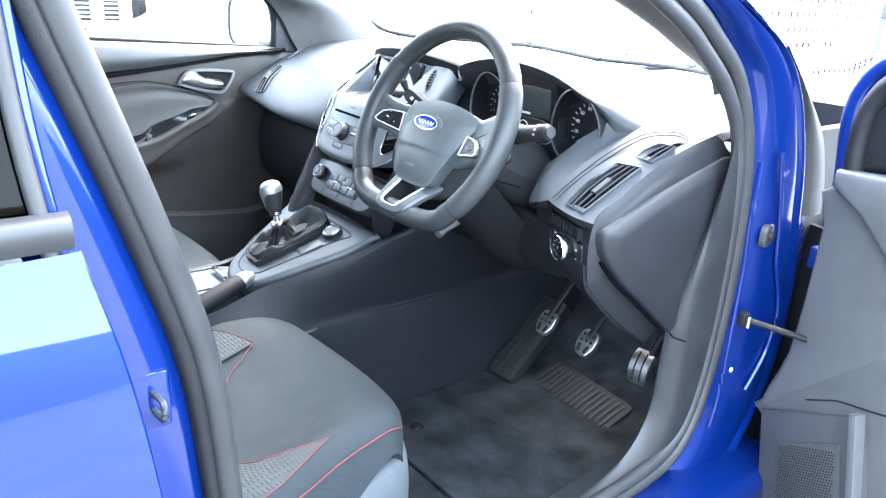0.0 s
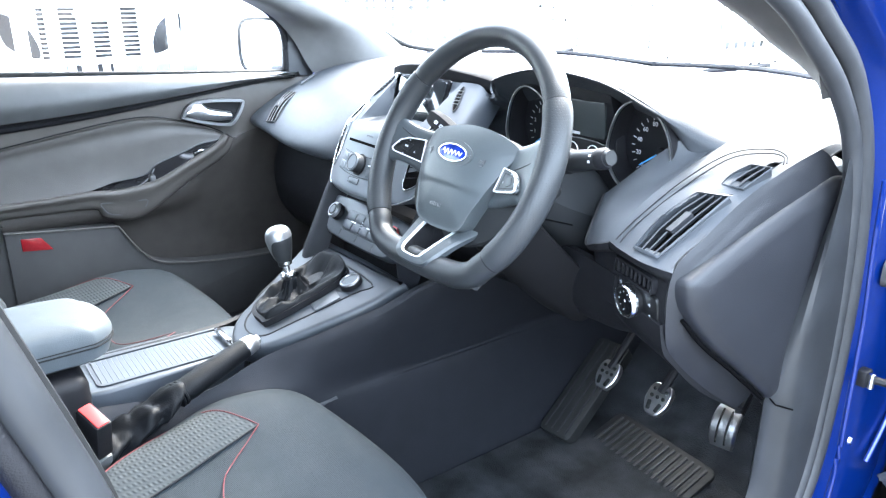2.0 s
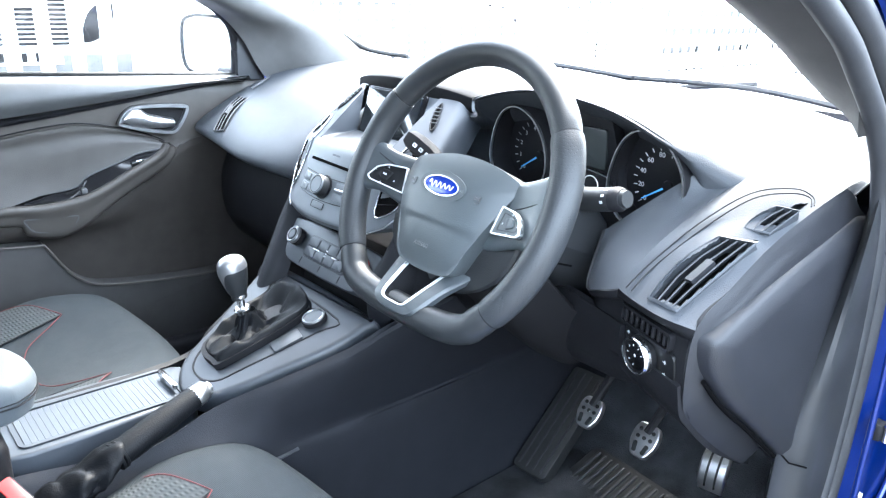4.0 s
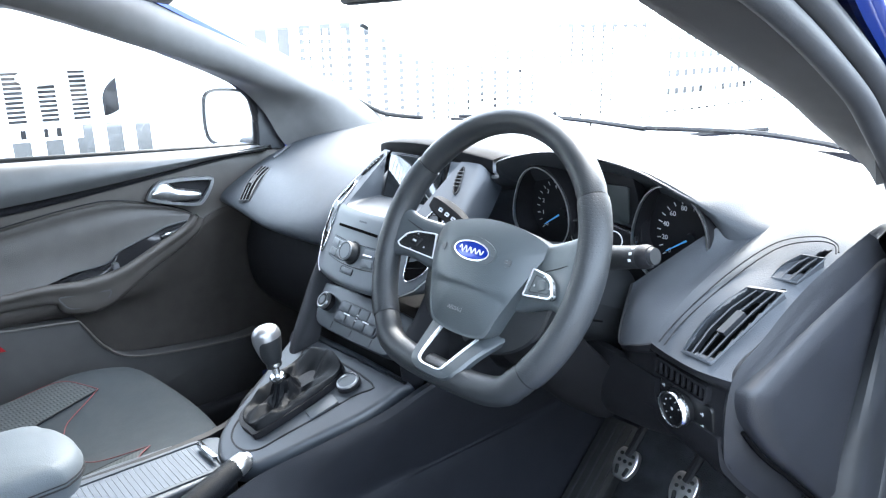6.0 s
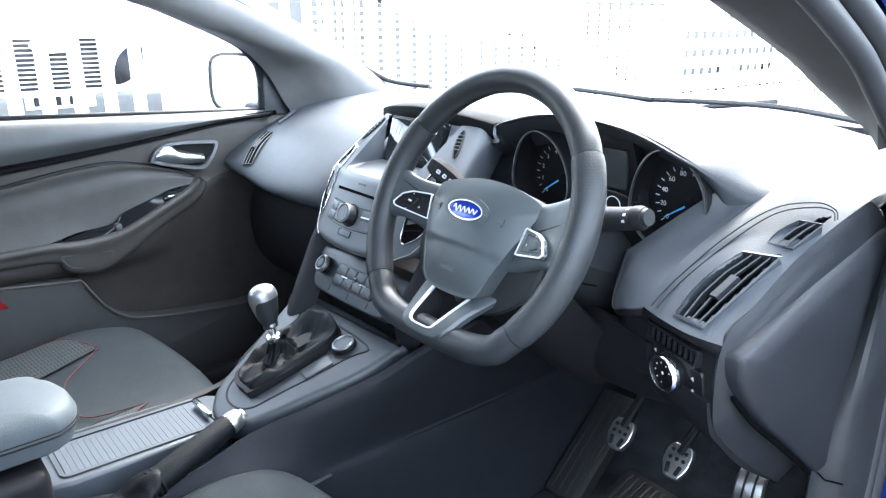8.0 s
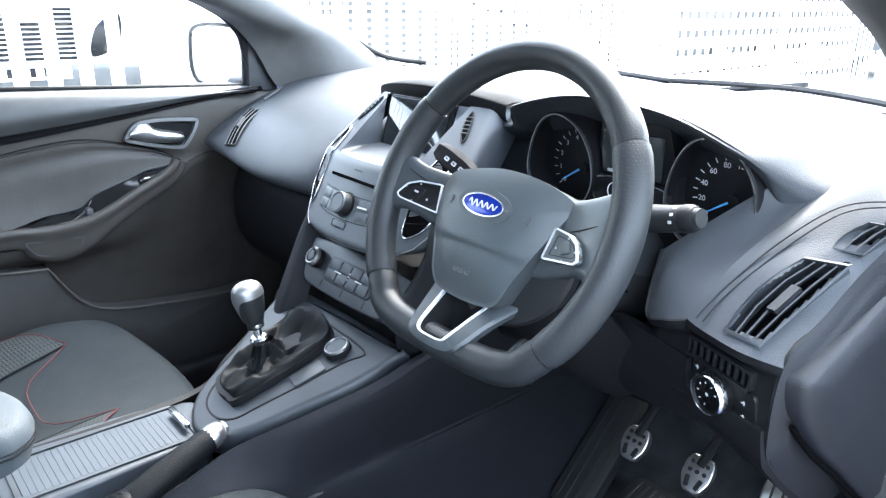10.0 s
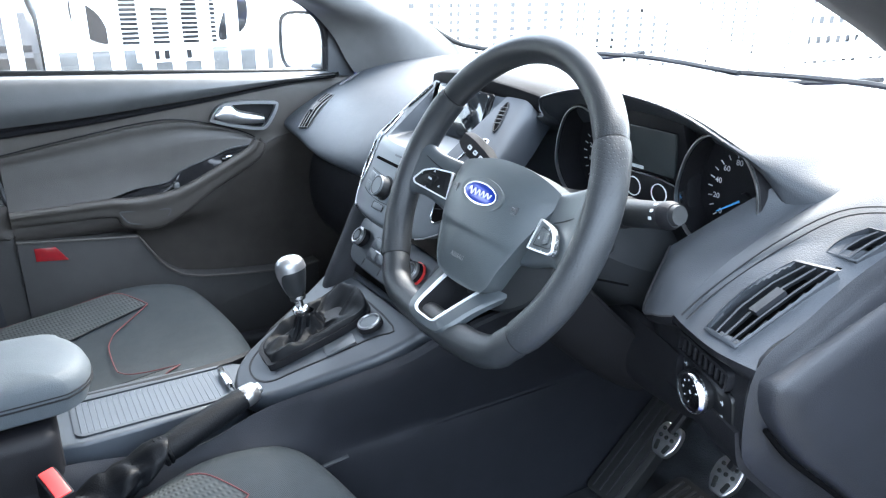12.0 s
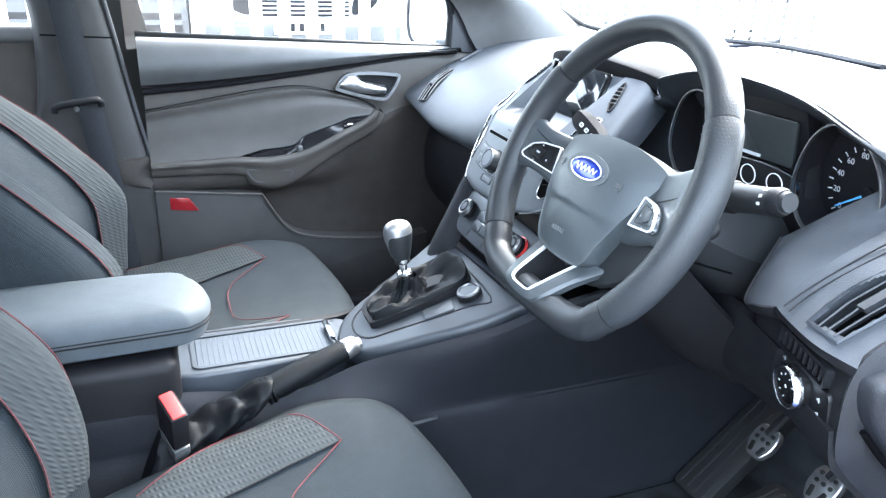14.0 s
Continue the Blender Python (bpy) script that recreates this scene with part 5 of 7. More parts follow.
part("panel_groove", frame_plate(rounded(0.130, 0.042, 0.010), 0.0012, 0.001, ma @ pose(0.002, -0.001, 0.0012)), M_KNEE, stack)
for i in range(4):
    for j in range(2):
        part("heater_button", plate(rounded(0.0275, 0.0165, 0.002), 0.003, 0.0008, ma @ pose(-0.0415 + 0.029 * i, -0.0102 + 0.0184 * j, 0.0045)), M_SATIN, stack)
for k in (-1, 0, 1):
    part("mode_mark", plate(rounded(0.0045, 0.0022, 0.0006), 0.001, 0, ma @ pose(0.0028, -0.001 + 0.005 * k, 0.0052)), M_FIGURE, stack)
for sx in (-0.027, 0.031):
    part("button_mark", plate(rounded(0.018, 0.0022, 0.0008), 0.001, 0, ma @ pose(sx, -0.0020, 0.0053)), M_PRINT, stack)
for x in (-0.06, 0.0, 0.06):
    part("lower_line", rbox((x - 0.0005, -0.036, -0.001), (x + 0.0005, -0.024, 0.0006), 0, 1, ma), M_KNEE, stack)
# Solid matt box: the dark inside of the cubby is painted as black.
part("cubby", rbox((-0.115, 0.075, 0.60), (0.115, 0.2, 0.705), 0.006, 2), M_MATTE, stack, "solid black box for the shaded cubby under the heater panel")
for sx in (-1, 1):
    cheek = [[(0.195, 0.13, 0.815), (0.178, 0.105, 0.812), (0.158, 0.088, 0.808), (0.13, 0.11, 0.80)],
             [(0.197, 0.095, 0.765), (0.175, 0.072, 0.762), (0.150, 0.064, 0.76), (0.124, 0.095, 0.76)],
             [(0.195, 0.065, 0.715), (0.168, 0.045, 0.715), (0.140, 0.042, 0.72), (0.118, 0.08, 0.73)]]
    if sx < 0:
        cheek += [[(0.186, 0.04, 0.668), (0.158, 0.014, 0.665), (0.130, 0.012, 0.668), (0.114, 0.05, 0.675)], [(0.172, 0.02, 0.622), (0.146, -0.012, 0.618), (0.120, -0.012, 0.62), (0.108, 0.03, 0.63)]]
    else:
        cheek += [[(0.170, 0.070, 0.668), (0.150, 0.052, 0.664), (0.132, 0.048, 0.664), (0.114, 0.08, 0.675)], [(0.150, 0.075, 0.640), (0.138, 0.062, 0.636), (0.124, 0.060, 0.636), (0.108, 0.08, 0.64)]]
    part("stack_cheek", skin([[(sx * x, y, z) for x, y, z in r] for r in cheek], 4, 4, 0.012), M_CONSOLE, stack, "curved side cheek of the centre stack")

# ---- instrument cluster ----
clus = thing("instrument_cluster", (0.38, 0.24, 0.9), "black instrument cluster with two dials and a grey display", "instrument cluster")
mc = axes((0.385, 0.225, 0.935), (1, 0, 0), (0, -0.1, 1))
part("cluster_panel", plate([(-0.2, -0.1), (0.17, -0.1), (0.178, -0.02), (0.165, 0.03), (0.12, 0.065), (0.05, 0.088), (-0.08, 0.092), (-0.14, 0.075), (-0.185, 0.03), (-0.2, -0.02)], 0.01, 0, mc @ pose(0, 0, -0.058)), M_DARK, clus)
part("centre_panel", plate([(-0.066, -0.1), (0.066, -0.1), (0.056, 0.03), (0.04, 0.088), (-0.05, 0.09), (-0.058, 0.03)], 0.02, 0.002, mc @ pose(0, 0, -0.014)), M_DARK, clus)


def gauge(cx, numbers, start, step, needle):
    gx, gy = cx + 0.009, -0.014
    ring = [(0.0, 0.068), (0.035, 0.052), (0.056, 0.015), (0.054, -0.03), (0.02, -0.066), (-0.03, -0.062), (-0.056, -0.025), (-0.05, 0.02), (-0.03, 0.056)]
    pts = [p[:2] for p in curve([(a, b, 0) for a, b in ring], 5, True)]
    g = part("dial", plate([(a * 1.05, b * 1.05) for a, b in pts], 0.006, 0.001, mc @ pose(cx, 0, -0.040)), M_DARK, clus, "black dial with white figures")
    part("dial_ring", frame_plate(pts, 0.0015, 0.008, mc @ pose(cx, 0, 0.006)), M_ALU, g)
    part("dial_wall", loft([[mc @ Vector((cx + a * k, b * k, z)) for a, b in pts] for k, z in ((0.96, 0.002), (0.98, -0.02), (1.0, -0.042))], True), M_DARK, g)
    part("dial_pod", loft([[mc @ Vector((cx + a * k, b * k, z)) for a, b in pts] for k, z in ((0.99, 0.005), (1.03, 0.003), (1.06, -0.012), (1.08, -0.04), (1.08, -0.055))], True), M_DARK, g, "dark pod round the dial")
    n = len(numbers)
    for i in range(n * 2 - 1):
        a = radians(start + step * i / 2)
        r = 0.051
        part("tick", rbox((-0.003, -0.0006, 0), (0.003, 0.0006, 0.0004), 0, 1, mc @ pose(gx + r * math.cos(a), gy + r * math.sin(a), -0.0395, 0, 0, math.degrees(a))), M_FIGURE, g)
        if i % 2 == 0:
            letters(numbers[i // 2], 0.0095, mc @ pose(gx + 0.042 * math.cos(a), gy + 0.042 * math.sin(a), -0.0394), M_FIGURE, "figure", g)
    part("needle", plate([(-0.004, -0.0016), (0.045, -0.0006), (0.045, 0.0006), (-0.004, 0.0016)], 0.0015, 0, mc @ pose(gx, gy, -0.036, 0, 0, needle)), M_NEEDLE, g, "light blue needle")
    part("needle_hub", lathe([(0.008, 0), (0.007, 0.004), (0.0001, 0.0045)], 16, mc @ pose(gx, gy, -0.040)), M_DARK, g)


gauge(-0.112, ["0", "1", "2", "3", "4", "5", "6", "7"], 215, -27, 213)
gauge(0.112, ["0", "20", "40", "60", "80", "100", "120", "140"], 215, -27, 213)
part("trip_display", plate(rounded(0.09, 0.055, 0.004), 0.004, 0.001, mc @ pose(0, 0.028, -0.004)), M_LCD, clus, "grey trip display")
part("display_text", plate(rounded(0.03, 0.004, 0.001), 0.001, 0, mc @ pose(-0.02, 0.004, -0.003)), M_FIGURE, clus)
sub = [p[:2] for p in curve([(-0.05, -0.006, 0), (0.05, -0.006, 0), (0.045, -0.045, 0), (-0.045, -0.045, 0)], 4, True)]
part("small_dial_panel", plate(sub, 0.004, 0.001, mc @ pose(0, 0, -0.005)), M_DARK, clus)
part("small_dial_ring", frame_plate(sub, 0.002, 0.004, mc @ pose(0, 0, 0.0)), M_CHROME, clus)
for cx in (-0.022, 0.022):
    part("small_dial_arc", frame_plate([(cx + 0.013 * math.cos(radians(a)), -0.024 + 0.013 * math.sin(radians(a))) for a in range(0, 360, 20)], 0.0012, 0.001, mc @ pose(0, 0, -0.003)), M_PRINT, clus)

# ---- steering column and stalks ----
col = thing("steering_column", (0.36, 0.12, 0.85), "black steering column shroud with two stalks", "steering column")
part("shroud", skin([[(0.362 + w * math.cos(a), y, z + h * math.sin(a)) for a in [math.pi * 2 * i / 10 for i in range(11)]] for y, z, w, h in ((0.03, 0.895, 0.055, 0.045), (0.08, 0.88, 0.075, 0.055), (0.15, 0.845, 0.085, 0.07), (0.24, 0.81, 0.09, 0.085))], 4, 2, 0.004), M_STALK, col)
part("shroud_seam", tube(curve([(0.405, 0.025, 0.862), (0.428, 0.055, 0.852), (0.448, 0.09, 0.842), (0.458, 0.14, 0.826)], 5), 0.0014, 6), M_VOID, col)
part("lower_shroud", skin([[(0.30, y, z), (0.34, y - 0.02, z - 0.05), (0.40, y - 0.02, z - 0.055), (0.45, y, z)] for y, z in ((0.06, 0.86), (0.12, 0.80), (0.20, 0.73), (0.26, 0.69))], 4, 4, 0.01), M_MATTE, col)
part("column_lever", tube(curve([(0.36, 0.09, 0.745), (0.365, 0.05, 0.735), (0.37, 0.03, 0.728)], 4), 0.008, 8), M_GREY, col, "column adjuster lever")
st = part("wiper_stalk", tube([(0.425, 0.085, 0.918), (0.45, 0.085, 0.924), (0.478, 0.0845, 0.930), (0.49, 0.084, 0.933), (0.515, 0.083, 0.938), (0.54, 0.081, 0.944), (0.556, 0.080, 0.948)], [0.009, 0.0115, 0.0145, 0.0155, 0.0145, 0.0135, 0.0135], 18), M_STALK, col, "wiper stalk with a ribbed end")
part("stalk_collar", tube([(0.480, 0.0845, 0.9305), (0.483, 0.0843, 0.9312), (0.499, 0.0837, 0.9348), (0.502, 0.0835, 0.9355)], [0.0155, 0.0172, 0.0172, 0.0155], 20), M_DARK, st)
for i in range(7):
    a = radians(-20 + 28 * i)
    part("collar_mark", rbox((-0.001, -0.0006, 0), (0.001, 0.0006, 0.0006), 0, 1, axes((0.4925 + 0.002, 0.0838 - 0.0172 * math.cos(a), 0.9335 + 0.0172 * math.sin(a)), (1, 0, 0.24), (0, math.sin(a), math.cos(a)))), M_FIGURE, st)
part("stalk_cap", tube([(0.554, 0.0802, 0.9475), (0.562, 0.0796, 0.9495), (0.567, 0.0792, 0.951)], [0.0140, 0.0140, 0.0115], 18), M_DARK, st)
part("stalk_end", tube([(0.566, 0.0793, 0.9508), (0.572, 0.0788, 0.9523)], [0.0105, 0.0095], 18), M_STALK, st)
for i in range(3):
    a = radians(-5 + 32 * i)
    part("stalk_print", rbox((-0.002, -0.0016, 0), (0.002, 0.0016, 0.0006), 0.0004, 1, axes((0.546, 0.0806 - 0.0136 * math.cos(a), 0.9457 + 0.0136 * math.sin(a)), (1, 0, 0.24), (0, math.sin(a), math.cos(a)))), M_FIGURE, st)
sa, sb = Vector((0.315, 0.088, 0.906)), Vector((0.166, 0.099, 0.952))
su = (sb - sa).normalized()
sn = Vector((0.05, -0.86, 0.5))
sv2 = su.cross(sn).normalized()
sv2 = sv2 if sv2.z > 0 else -sv2
sn = sn - su * sn.dot(su)
rows = []
for k, h, d in ((0.0, 0.007, 0.007), (0.35, 0.0075, 0.007), (0.50, 0.0105, 0.008), (0.62, 0.0145, 0.009), (0.80, 0.0155, 0.0095), (0.93, 0.0135, 0.009), (0.985, 0.0105, 0.008), (1.0, 0.007, 0.005)):
    rows.append([sa.lerp(sb, k) + sv2 * a * h + sn * b * d for a, b in ((-0.75, -1), (-1, -0.5), (-1, 0.55), (-0.82, 0.9), (0.55, 1.0), (1.0, 0.1), (1, -0.5), (0.75, -1))])
st = part("indicator_stalk", loft(rows, True, False, True), M_MATTE, col, "black indicator stalk with a flat paddle")
for i, k in enumerate((0.60, 0.70, 0.80)):
    part("stalk_print", rbox((-0.004, -0.0028, 0), (0.004, 0.0028, 0.0006), 0.001, 1, axes(sa.lerp(sb, k) + sn * 0.0092 - sv2 * 0.003, -su, sv2)), M_FIGURE, st)
    part("stalk_print", rbox((-0.0016, -0.0008, 0), (0.0016, 0.0008, 0.0009), 0, 1, axes(sa.lerp(sb, k) + sn * 0.0092 - sv2 * 0.003, -su, sv2)), M_BUTTON, st)
mk = axes((0.446, 0.098, 0.886), (0.1, 0.9, 0.3), (0.2, -0.3, 0.9))
kb = part("column_knob", lathe([(0.0125, 0), (0.0125, 0.010), (0.0105, 0.0175), (0.006, 0.0215), (0.0001, 0.0225)], 20, mk), M_STALK, col, "round knob on the side of the column")
part("knob_collar", lathe([(0.0155, 0.0), (0.0155, 0.004), (0.0135, 0.006)], 20, mk), M_DARK, kb)

# ---- steering wheel ----
WC, WA = Vector((0.367, 0.0, 0.928)), radians(25)
MR = axes(WC, (1, 0, 0), (0, math.sin(WA), math.cos(WA)))
WN = MR.to_3x3() @ Vector((0, 0, 1))
wheel = thing("steering_wheel", WC, "flat-bottomed black leather steering wheel with silver trim", "steering wheel")


def rim_point(a, r=0.1785):
    x, y = 0.968 * r * math.cos(a), r * math.sin(a)
    if y < -0.13:
        y = -0.13 - (1 - math.exp(-(-0.13 - y) / 0.022)) * 0.027
        x *= 1.02
    return MR @ Vector((x, y, 0.0))


def rim_arc(name, a0, a1, r, mat, label):
    n = max(8, int((a1 - a0) / 3))
    pts = [rim_point(radians(a0 + (a1 - a0) * i / n)) for i in range(n + 1)]
    rr = [r * (0.95 if i in (0, n) else 1) for i in range(n + 1)]
    part(name, tube(pts, rr, 18, False, 1.0, WN), mat, wheel, label)


rim_arc("rim_top", 32.5, 145.0, 0.0177, M_LEATHER, "smooth leather top of the rim")
rim_arc("rim_side", -40.0, 32.0, 0.0190, M_GRIP, "perforated leather grip")
rim_arc("rim_side", 145.5, 219.5, 0.0190, M_GRIP, "perforated leather grip")
rim_arc("rim_bottom", 220.0, 319.5, 0.0180, M_LEATHER, "flat bottom of the rim")
for a in (32.2, 145.2, -40.3, 219.7):
    rim_arc("rim_seam", a - 0.35, a + 0.35, 0.0172, M_DARK, "")
# airbag cover: shoulders fall back towards the spokes, with a step across its lower third
PADH = ((0.0, 0.047, 0.002), (0.045, 0.0465, 0.0), (0.078, 0.040, -0.008), (0.097, 0.030, -0.017), (0.0945, 0.017, -0.013), (0.083, -0.018, -0.004),
        (0.0635, -0.064, 0.0), (0.053, -0.089, -0.002), (0.038, -0.099, -0.004), (0.0, -0.102, -0.004))
pad = [Vector(p) for p in PADH] + [Vector((-x * 0.985, y - (0.007 if y > 0.01 else 0.0), z)) for x, y, z in reversed(PADH[1:-1])]
rim_line = curve(pad, 8, True)
mid = Vector((0.002, -0.018, 0.0135))


def pad_row(k):
    row = []
    for e in rim_line:
        p = Vector((mid.x + (e.x - mid.x) * k, mid.y + (e.y - mid.y) * k, e.z + (mid.z - e.z) * (1 - k ** 2.6)))
        s = min(max((-0.0375 - 0.10 * abs(p.x) * 0.2 - p.y) / 0.005, 0), 1)
        p.z -= 0.0022 * s * s * (3 - 2 * s) * (1 if k < 0.97 else 0.3)
        row.append(MR @ p)
    return row


edge_rows = [[MR @ Vector((e.x * 0.985, -0.02 + (e.y + 0.02) * 0.985, e.z - d)) for e in rim_line] for d in (0.035, 0.012)]
edge_rows += [[MR @ Vector((e.x, e.y, e.z - 0.005)) for e in rim_line]]
part("airbag_pad", loft(edge_rows + [pad_row(k / 30) for k in range(30, 0, -1)], True, False, True), M_PAD, wheel, "grey airbag cover")
# oval badge in a shallow dish
mbg = MR @ pose(0.003, 0.003, 0.0125)
oval = [(0.031 * math.cos(radians(a)), 0.0125 * math.sin(radians(a))) for a in range(0, 360, 10)]
part("badge_dish", frame_plate([(a * 1.28, b * 1.45) for a, b in oval], 0.010, 0.003, mbg @ pose(0, 0, 0.0006)), M_PAD, wheel)
bd = part("badge", plate(oval, 0.004, 0.001, mbg @ pose(0, 0, 0.0022)), M_BADGE, wheel, "blue oval badge with a silver rim")
part("badge_rim", frame_plate(oval, 0.0018, 0.004, mbg @ pose(0, 0, 0.0030)), M_CHROME, bd)
part("badge_mark", tube([mbg @ Vector((-0.021 + 0.042 * i / 40, 0.0042 * math.sin(i * 0.82) * (1 - 0.4 * i / 40), 0.0026)) for i in range(41)], 0.0009, 6, False, 1.0, WN), M_FIGURE, bd, "pale squiggle on the badge")
letters("AIRBAG", 0.0075, MR @ pose(0.0, -0.072, 0.0105, -7), M_GREY, "airbag_lettering", wheel)
for sx in (-1, 1):
    hm = MR @ pose(sx * 0.058 + 0.004, 0.001, 0.0088 if sx > 0 else 0.0082, 0, sx * 8)
    part("horn_mark", plate([(-0.005, -0.002), (0.0, -0.0012), (0.004, -0.0035), (0.004, 0.0035), (0.0, 0.0012), (-0.005, 0.002)], 0.0016, 0, hm @ pose(0, 0, 0.001)), M_GREY, wheel)
    part("horn_mark", rbox((-0.0035, -0.006, -0.001), (0.0025, -0.0048, 0.0008), 0, 1, hm), M_GREY, wheel)
# spokes and thumb buttons
for sx in (-1, 1):
    dy = -0.0045 * sx
    rows = []
    tops = (0.038, 0.040, 0.0435, 0.049, 0.055, 0.064, 0.074) if sx > 0 else (0.026, 0.0255, 0.0245, 0.025, 0.029, 0.038, 0.052)
    for t, (x, b, z, dp) in zip(tops, ((0.060, -0.050, -0.019, 0.016), (0.084, -0.045, -0.0165, 0.018), (0.105, -0.0385, -0.0105, 0.018), (0.128, -0.033, -0.0015, 0.018), (0.146, -0.0345, 0.0055, 0.016), (0.160, -0.042, 0.0078, 0.014), (0.170, -0.056, 0.004, 0.012))):
        rows.append([MR @ Vector((sx * x, y + dy, z - d)) for y, d in ((t, dp), (t, 0.006), (t - 0.005, 0.001), (t * 0.55, -0.001), (t * 0.25, -0.0005), (b * 0.5, 0.0), (b + 0.006, 0.001), (b, 0.008), (b + 0.003, dp))])
    # Left spoke darker than right: the side light is put into the colour.
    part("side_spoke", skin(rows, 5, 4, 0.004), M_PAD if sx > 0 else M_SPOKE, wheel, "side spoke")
    part("spoke_joint", tube([MR @ Vector((sx * x, (0.010 if sx > 0 else 0.006) + h + dy, z)) for x, h, z in ((0.106, -0.0015, -0.0098), (0.118, 0.0015, -0.0048), (0.130, 0.005, 0.0003), (0.143, 0.0095, 0.0048), (0.152, 0.0125, 0.0069))], 0.0008, 6), M_DARK, wheel)
    q = [Vector((sx * x, y + dy, z)) for x, y, z in ((0.0905, 0.0085, -0.0085), (0.119, 0.0050, 0.0015), (0.1335, -0.002, 0.0070), (0.1435, -0.0175, 0.0110), (0.1385, -0.0225, 0.0092), (0.0845, -0.0265, -0.0095))]
    mk = MR @ axes(q[0], (q[3] - q[5]) * sx, q[0] - q[5])
    inv = mk.inverted() @ MR
    bc = soft([(inv @ v)[:2] for v in q], 0.0035)
    mid2 = sum((Vector((*p, 0)) for p in bc), Vector()) / len(bc)
    # Left buttons are coloured darker than the right ones, as the light falls.
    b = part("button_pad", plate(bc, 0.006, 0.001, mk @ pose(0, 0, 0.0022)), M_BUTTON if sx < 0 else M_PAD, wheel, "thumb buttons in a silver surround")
    part("button_trim", frame_plate(bc, 0.0018, 0.006, mk @ pose(0, 0, 0.0036)), M_BRIGHT, b)
    ctr = mk @ pose(mid2.x, mid2.y, 0.0034)
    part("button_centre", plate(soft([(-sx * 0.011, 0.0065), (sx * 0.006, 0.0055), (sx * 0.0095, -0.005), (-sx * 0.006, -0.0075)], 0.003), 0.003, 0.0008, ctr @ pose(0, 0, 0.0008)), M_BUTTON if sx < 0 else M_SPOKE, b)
    part("button_groove", frame_plate([(p[0] * 0.70 + mid2.x * 0.3, p[1] * 0.62 + mid2.y * 0.38) for p in bc], 0.0007, 0.001, mk @ pose(0, 0, 0.0025)), M_KNEE, b)
    for u, v in ((-0.017, 0.0005), (0.0165, -0.003), (0.0, 0.0105), (-0.002, -0.0125)):
        part("button_mark", plate([(-0.0016, -0.0012), (0.0016, -0.0012), (0.0, 0.0016)], 0.0006, 0, ctr @ pose(u, v, -0.0008)), M_FIGURE, b)
    if sx < 0:
        part("button_mark", rbox((-0.0028, -0.0012, 0), (0.0028, 0.0012, 0.0005), 0, 1, ctr @ pose(0, 0, 0.0008)), M_FIGURE, b)
# hub behind the cover and the lower spoke with its recess
hub = [(0.0, 0.034), (0.07, 0.026), (0.108, -0.008), (0.112, -0.040), (0.104, -0.073), (0.080, -0.098), (0.045, -0.113), (0.0, -0.118)]
hub = [(x, y, 0) for x, y in hub] + [(-x, y, 0) for x, y in reversed(hub[1:-1])]
hub = curve(hub, 5, True)
part("hub", loft([[MR @ Vector((p.x * k, p.y * k, z)) for p in hub] for k, z in ((0.70, -0.085), (0.90, -0.06), (0.97, -0.040), (1.0, -0.034), (0.985, -0.029), (0.90, -0.026), (0.3, -0.022))], True, False, True), M_STALK, wheel, "black hub behind the airbag cover")
outer = [(-0.066, -0.088, -0.026), (-0.052, -0.118, 0.000), (-0.042, -0.146, 0.0185), (-0.029, -0.1575, 0.0205), (0.0, -0.1605, 0.0205), (0.029, -0.1575, 0.0205), (0.042, -0.146, 0.0185), (0.052, -0.118, 0.000), (0.066, -0.088, -0.026)]
inner_l = [(-0.0345, -0.088, -0.021), (-0.0275, -0.118, 0.003), (-0.0225, -0.139, 0.0190), (-0.0165, -0.1465, 0.0215), (0.0, -0.1475, 0.0218), (0.0165, -0.1465, 0.0215), (0.0225, -0.139, 0.0190), (0.0275, -0.118, 0.003), (0.0345, -0.088, -0.021)]
ol, il = curve(outer, 5), curve(inner_l, 5)
down = Vector((0, 0, -0.012))
part("lower_spoke", loft([[MR @ (p + down) for p in ol], [MR @ (p + Vector((0, 0, -0.003))) for p in ol], [MR @ (p.lerp(q, 0.16) + Vector((0, 0, 0.0008))) for p, q in zip(ol, il)], [MR @ (p.lerp(q, 0.6) + Vector((0, 0, 0.0012))) for p, q in zip(ol, il)], [MR @ q for q in il]]), M_SPOKE, wheel, "grey lower spoke")
part("spoke_trim", loft([[MR @ (p.lerp(q, k) + Vector((0, 0, h))) for p, q in zip(ol, il)] for k, h in ((0.86, -0.002), (0.86, 0.0020), (0.93, 0.0027), (1.0, 0.0018), (1.03, -0.004))]), M_BRIGHT, wheel, "silver trim on the lower spoke")
part("spoke_recess", loft([[MR @ q for q in il], [MR @ Vector((q.x * 0.93, q.y + 0.003, q.z - 0.012)) for q in il], [MR @ Vector((q.x * 0.75, q.y * 0.94 - 0.004, -0.022)) for q in il], [MR @ Vector((q.x * 0.05, -0.11, -0.026)) for q in il]]), M_MATTE, wheel, "dark recess in the lower spoke")

# ---- centre console ----
cons = thing("centre_console", (0, -0.2, 0.2), "dark grey centre console between the seats", "centre console")
SL = lambda y: 0.638 + 0.385 * y
